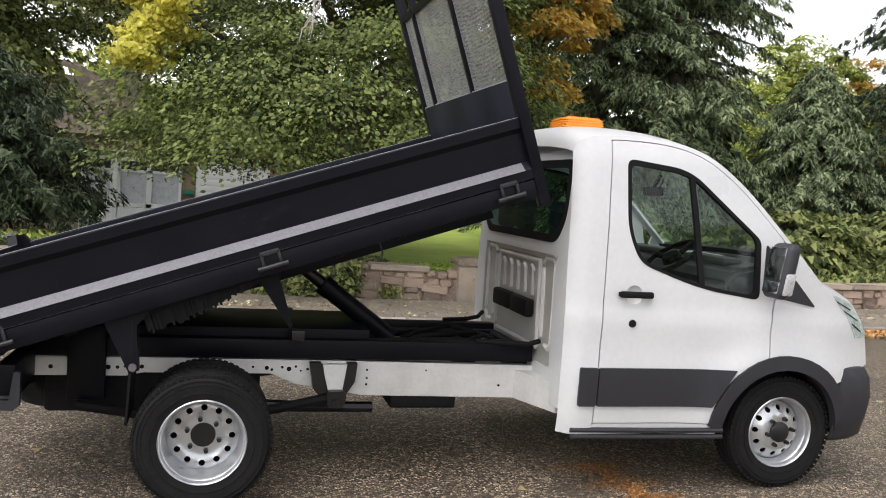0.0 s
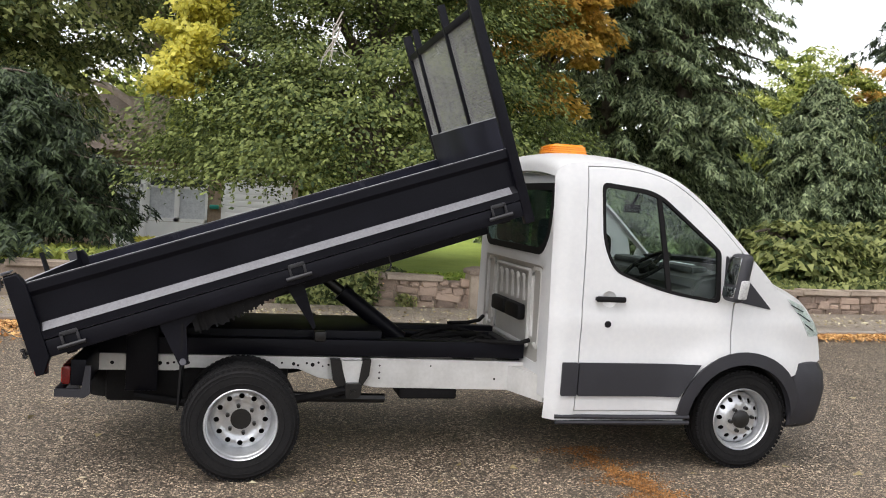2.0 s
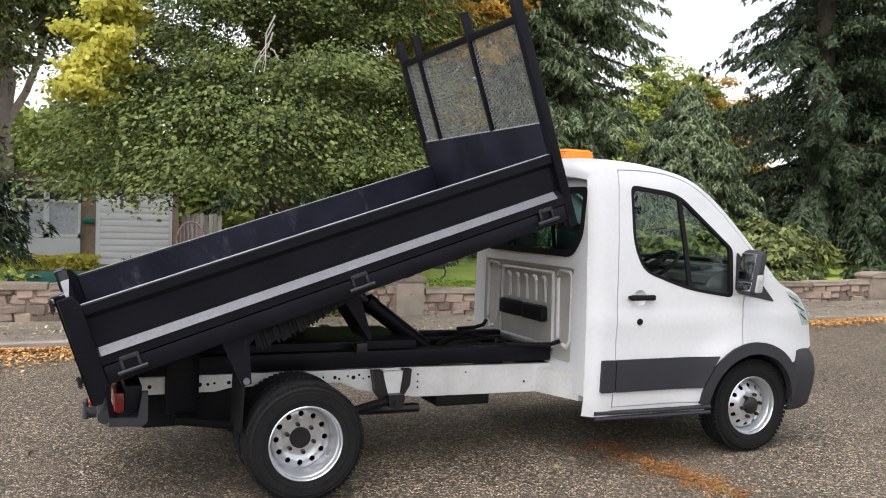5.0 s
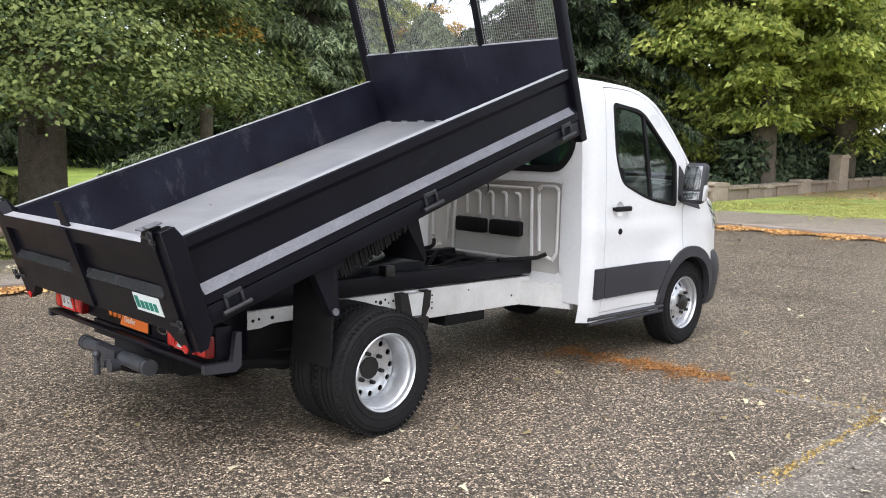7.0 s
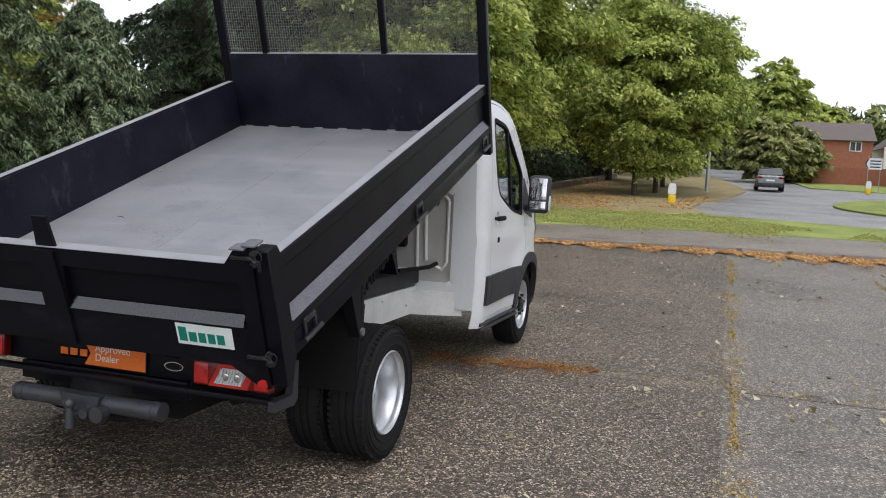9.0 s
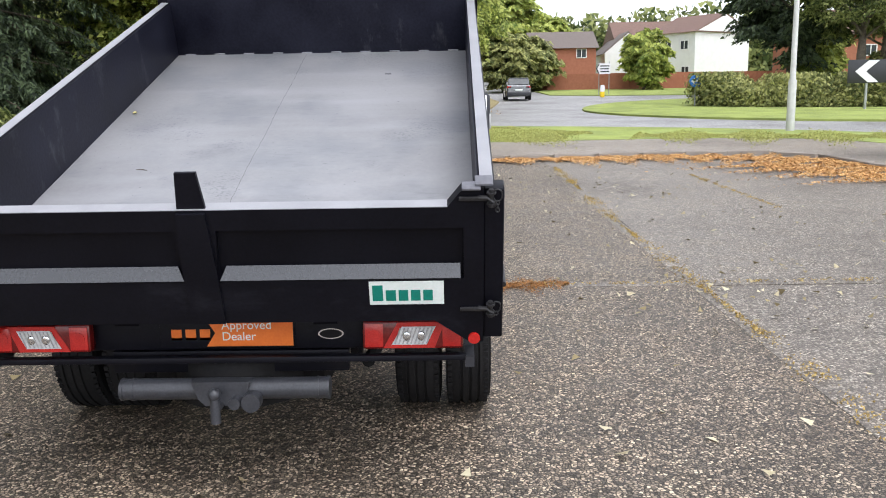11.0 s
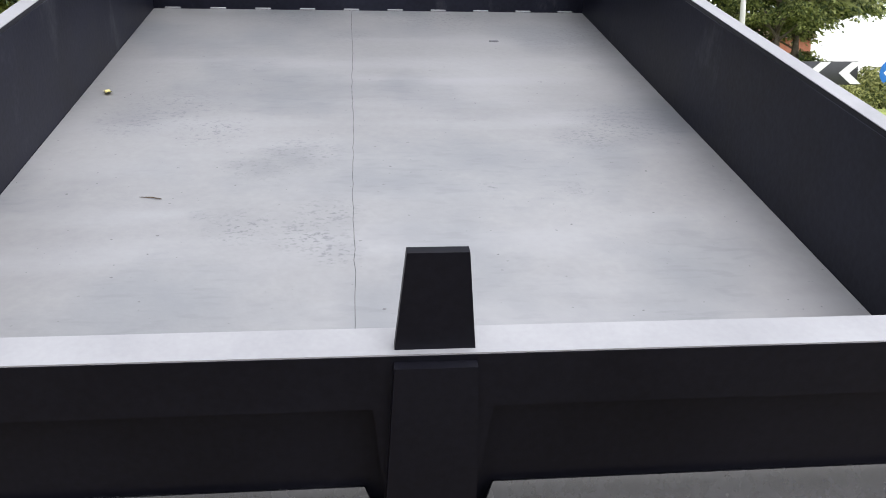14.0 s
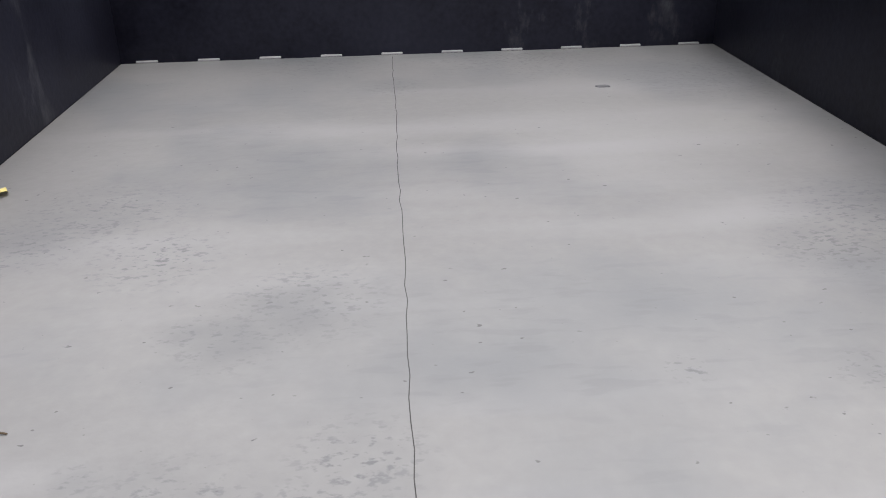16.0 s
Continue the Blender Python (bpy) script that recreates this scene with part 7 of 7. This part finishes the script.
blue_sign(35.5, -24.6, 0.60, 1.75, "round blue sign with a white arrow")
blue_sign(43.9, -14.2, 0.34, 1.35, "small round blue sign with a white arrow")
rs = tagged(new("direction_sign"), "white direction sign with a black arrow on two posts", "road sign")
rs.location = (65.5, -12.8, lift(65.5, -12.8))
rs.scale = (1, 0.62, 0.92)
bm = bmesh.new()
prism(bm, [(1.0, 2.3), (0.6, 2.75), (-0.9, 2.75), (-0.9, 1.85), (0.6, 1.85)], "x", 0.0, 0.03)
part("board", bm, SIGN_WHITE, rs)
bm = bmesh.new()
prism(bm, [(1.0, 2.3), (0.62, 2.72), (0.5, 2.72), (0.8, 2.3), (0.5, 1.88), (0.62, 1.88)], "x", -0.006, -0.001)
part("arrow", bm, SIGN_BLACK, rs)
for k in range(3):
    bm = bmesh.new()
    box(bm, -0.006, -0.001, -0.75, 0.4, 2.0 + 0.24 * k, 2.1 + 0.24 * k)
    part("print_bar", bm, SIGN_BLACK, rs)
for y in (0.55, -0.75):
    bm = bmesh.new()
    rod(bm, (0.07, y, -0.2), (0.07, y, 2.9), 0.05)
    part("post", bm, GALV, rs)

# parked-looking car on the road
CAR_GREY = material("grey_car_paint", (0.13, 0.135, 0.145), (0.20, 0.205, 0.215), 0.25, metal=0.5, bump=0, coat=0.6)
car = tagged(new("car"), "dark grey estate car standing on the far road", "car")
car.location = (59.0, -5.4, lift(59.0, -5.4))
car.rotation_euler = (0, 0, radians(0))
bm = bmesh.new()
rows = []
for x, half, z0, z1 in ((-2.2, 0.78, 0.4, 0.95), (-2.1, 0.86, 0.28, 1.05), (-1.0, 0.92, 0.24, 1.02), (0.9, 0.92, 0.24, 1.0), (1.9, 0.84, 0.28, 0.85), (2.2, 0.7, 0.38, 0.7)):
    rows.append([bm.verts.new(v) for v in ((x, -half * 0.96, z0), (x, -half, (z0 + z1) / 2), (x, -half * 0.93, z1), (x, half * 0.93, z1), (x, half, (z0 + z1) / 2), (x, half * 0.96, z0))])
for a, b in zip(rows, rows[1:]):
    for k in range(6):
        bm.faces.new((a[k], b[k], b[(k + 1) % 6], a[(k + 1) % 6]))
bm.faces.new(rows[0])
bm.faces.new(rows[-1][::-1])
bmesh.ops.recalc_face_normals(bm, faces=bm.faces)
part("body", bm, CAR_GREY, car)
bm = bmesh.new()
prism(bm, [(-2.05, 1.03), (1.0, 1.0), (0.3, 1.48), (-1.7, 1.55)], "y", -0.74, 0.74)
bmesh.ops.bevel(bm, geom=bm.edges[:], offset=0.08, segments=3, affect="EDGES")
part("glasshouse", bm, PANE, car, "dark windows")
bm = bmesh.new()
box(bm, -1.72, 0.3, -0.68, 0.68, 1.50, 1.56, 0.03)
part("roof", bm, CAR_GREY, car)
bm = bmesh.new()
box(bm, -2.24, -2.1, -0.84, 0.84, 0.30, 0.55, 0.04)
part("rear_bumper", bm, PLASTIC, car, "dark rear bumper")
bm = bmesh.new()
box(bm, -2.215, -2.2, -0.26, 0.26, 0.66, 0.77, 0.004)
part("number_plate", bm, PAPER, car, "plain pale plate")
for sign in (-1, 1):
    bm = bmesh.new()
    box(bm, -2.2, -2.05, *sorted((sign * 0.5, sign * 0.82)), 0.82, 0.98, 0.03)
    part("tail_lamp", bm, RED, car, "red tail lamp")
    bm = bmesh.new()
    box(bm, -2.0, -1.9, *sorted((sign * 0.93, sign * 1.02)), 0.98, 1.10, 0.02)
    bmesh.ops.transform(bm, matrix=Matrix.Translation((2.6, 0, 0)), verts=bm.verts)
    part("door_mirror", bm, CAR_GREY, car)
    for x in (-1.35, 1.35):
        bm = bmesh.new()
        lathe(bm, [(0.0, -0.1), (0.2, -0.11), (0.32, -0.09), (0.33, 0.0), (0.32, 0.09), (0.0, 0.1)], 24)
        w = part("wheel", bm, RUBBER, car)
        w.location = (x, sign * 0.82, 0.33)

# ---- fallen leaves, weeds and joints ----
LITTER = material("fallen_orange_leaves", (0.34, 0.16, 0.05), (0.76, 0.46, 0.18), 0.8, scale=3, island=0.8, bump=0)
RUST = material("rusty_leaf_crumbs", (0.16, 0.07, 0.02), (0.46, 0.22, 0.07), 0.9, scale=3, island=0.6, bump=0)
PALE_LEAF = material("fallen_pale_leaves", (0.30, 0.24, 0.12), (0.62, 0.56, 0.38), 0.8, scale=3, island=0.8, bump=0)
WEED = material("yellow_brown_weeds", (0.24, 0.16, 0.045), (0.58, 0.42, 0.14), 0.8, scale=3, island=0.8, bump=0)


def litter(name, runs, n, size, mat, seed, label, flat=0.35, up=0.012, patchy=False):
    """Leaves lying along runs of (x0, y0, x1, y1, width)."""
    rng = np.random.default_rng(seed)
    ln = np.array([math.hypot(r[2] - r[0], r[3] - r[1]) * r[4] ** 0.5 for r in runs])
    pick = rng.choice(len(runs), n, p=ln / ln.sum())
    r = np.array(runs)[pick]
    t = rng.uniform(0, 1, n)
    if patchy:
        knots, wide = rng.uniform(0, 1, 46), rng.uniform(0.002, 0.018, 46)
        k = rng.choice(46, n, p=wide / wide.sum())
        t = np.clip(knots[k] + rng.normal(0, 1, n) * wide[k], 0, 1)
    w = rng.normal(0, 0.38, n) * r[:, 4] * (0.7 + 0.5 * np.sin(t * 23 + pick))
    d = np.stack([r[:, 2] - r[:, 0], r[:, 3] - r[:, 1]], -1)
    d /= np.linalg.norm(d, axis=1)[:, None]
    x = r[:, 0] + (r[:, 2] - r[:, 0]) * t - d[:, 1] * w
    y = r[:, 1] + (r[:, 3] - r[:, 1]) * t + d[:, 0] * w
    z = np.array([lift(a, b) for a, b in zip(x, y)]) + up + rng.uniform(0, 0.02, n)
    ob = crown(name, leaf_mesh(name, np.stack([x, y, z], -1), np.tile((0.0, 0.0, 1.0), (n, 1)), size, rng, 1.5, flat), mat, None)
    return tagged(ob, label, "leaves", kind="stuff")


litter("fallen_leaves", [(-14, 4.85, 13, 4.85, 0.5), (-14, 5.1, 13, 5.1, 0.35), (13.5, 4.3, 13.7, 0.5, 0.8), (13.7, 0.5, 14.2, -3, 1.0), (14.1, -3, 14.3, -6, 1.6), (14.2, -6, 13.2, -8.0, 1.7), (13.4, -8.1, 10, -8.8, 1.2), (12.6, -6.8, 9.5, -8.2, 1.8)], 120000, 0.027, LITTER, 1, "drift of orange fallen leaves along the kerb", up=0.03)
litter("fallen_leaves", [(2.45, -0.4, 2.6, -1.6, 0.34), (2.6, -1.0, 2.64, -1.8, 0.25)], 7000, 0.009, RUST, 2, "brown leaf crumbs on the tarmac", up=0.002)
litter("fallen_leaves", [(-14, 6.2, 15, 6.0, 1.6)], 3800, 0.03, PALE_LEAF, 3, "scattered pale leaves on the footway", up=0.075)
litter("fallen_leaves", [(-8, -3, 14, -3, 9.0)], 900, 0.035, PALE_LEAF, 4, "few pale leaves scattered over the car park", up=0.004)
litter("fallen_leaves", [(24, 3, 60, 6, 5.0), (30, -0.5, 44, -1.6, 2.0), (27, 2, 40, 3, 4.0)], 8000, 0.05, LITTER, 5, "brown leaves under the roadside trees", up=0.09)
litter("weeds", [(-1.0, -2.82, 12.6, -2.84, 0.15), (2.60, -1.6, 2.64, -5.5, 0.07), (7.0, -5.15, 11.0, -5.06, 0.09)], 6000, 0.010, WEED, 6, "moss and weeds in the tarmac joints", 1.0, 0.006, True)
sheet("joint_strip", [(2.54, -1.2), (2.70, -1.2), (2.72, -8.5), (2.52, -8.5)], ASPHALT_GREY, 0.002, 0.8, label="smooth grey tarmac joint strip")
sheet("joint_strip", [(-1.0, -2.89), (14.4, -2.93), (14.4, -2.78), (-1.0, -2.74)], ASPHALT_GREY, 0.003, 0.8, label="smooth grey tarmac joint strip")
BLADE = material("grass_blades", (0.26, 0.27, 0.08), (0.56, 0.56, 0.19), 0.8, scale=2, island=0.6, bump=0, trans=0.3)
litter("grass", [(18.3, 6.6, 20.2, -4.0, 2.4), (21.5, 5.5, 22.2, -5.0, 3.6), (24.5, 3.0, 25.3, -3.0, 2.6), (20.5, -6, 18.5, -12.5, 3.0)], 60000, 0.03, BLADE, 8, "short tufts of mown grass on the verge", 2.5, 0.09)
LAWN_BLADE = material("lawn_blades", (0.20, 0.31, 0.045), (0.52, 0.62, 0.13), 0.8, scale=2, island=0.6, bump=0, trans=0.3)
litter("grass", [(1.4, 8.3, 14, 8.1, 0.7), (1.4, 9.4, 14, 9.2, 1.0)], 14000, 0.045, LAWN_BLADE, 9, "lawn grass behind the stone wall", 2.5, 0.40)
litter("fallen_leaves", [(1.4, 8.0, 9, 7.9, 0.5)], 2600, 0.03, LITTER, 10, "dead leaves along the lawn edge", up=0.39)
litter("fallen_leaves", [(-16, 4.55, -0.5, 4.65, 1.0)], 16000, 0.028, LITTER, 12, "drift of orange fallen leaves along the kerb", up=0.01)
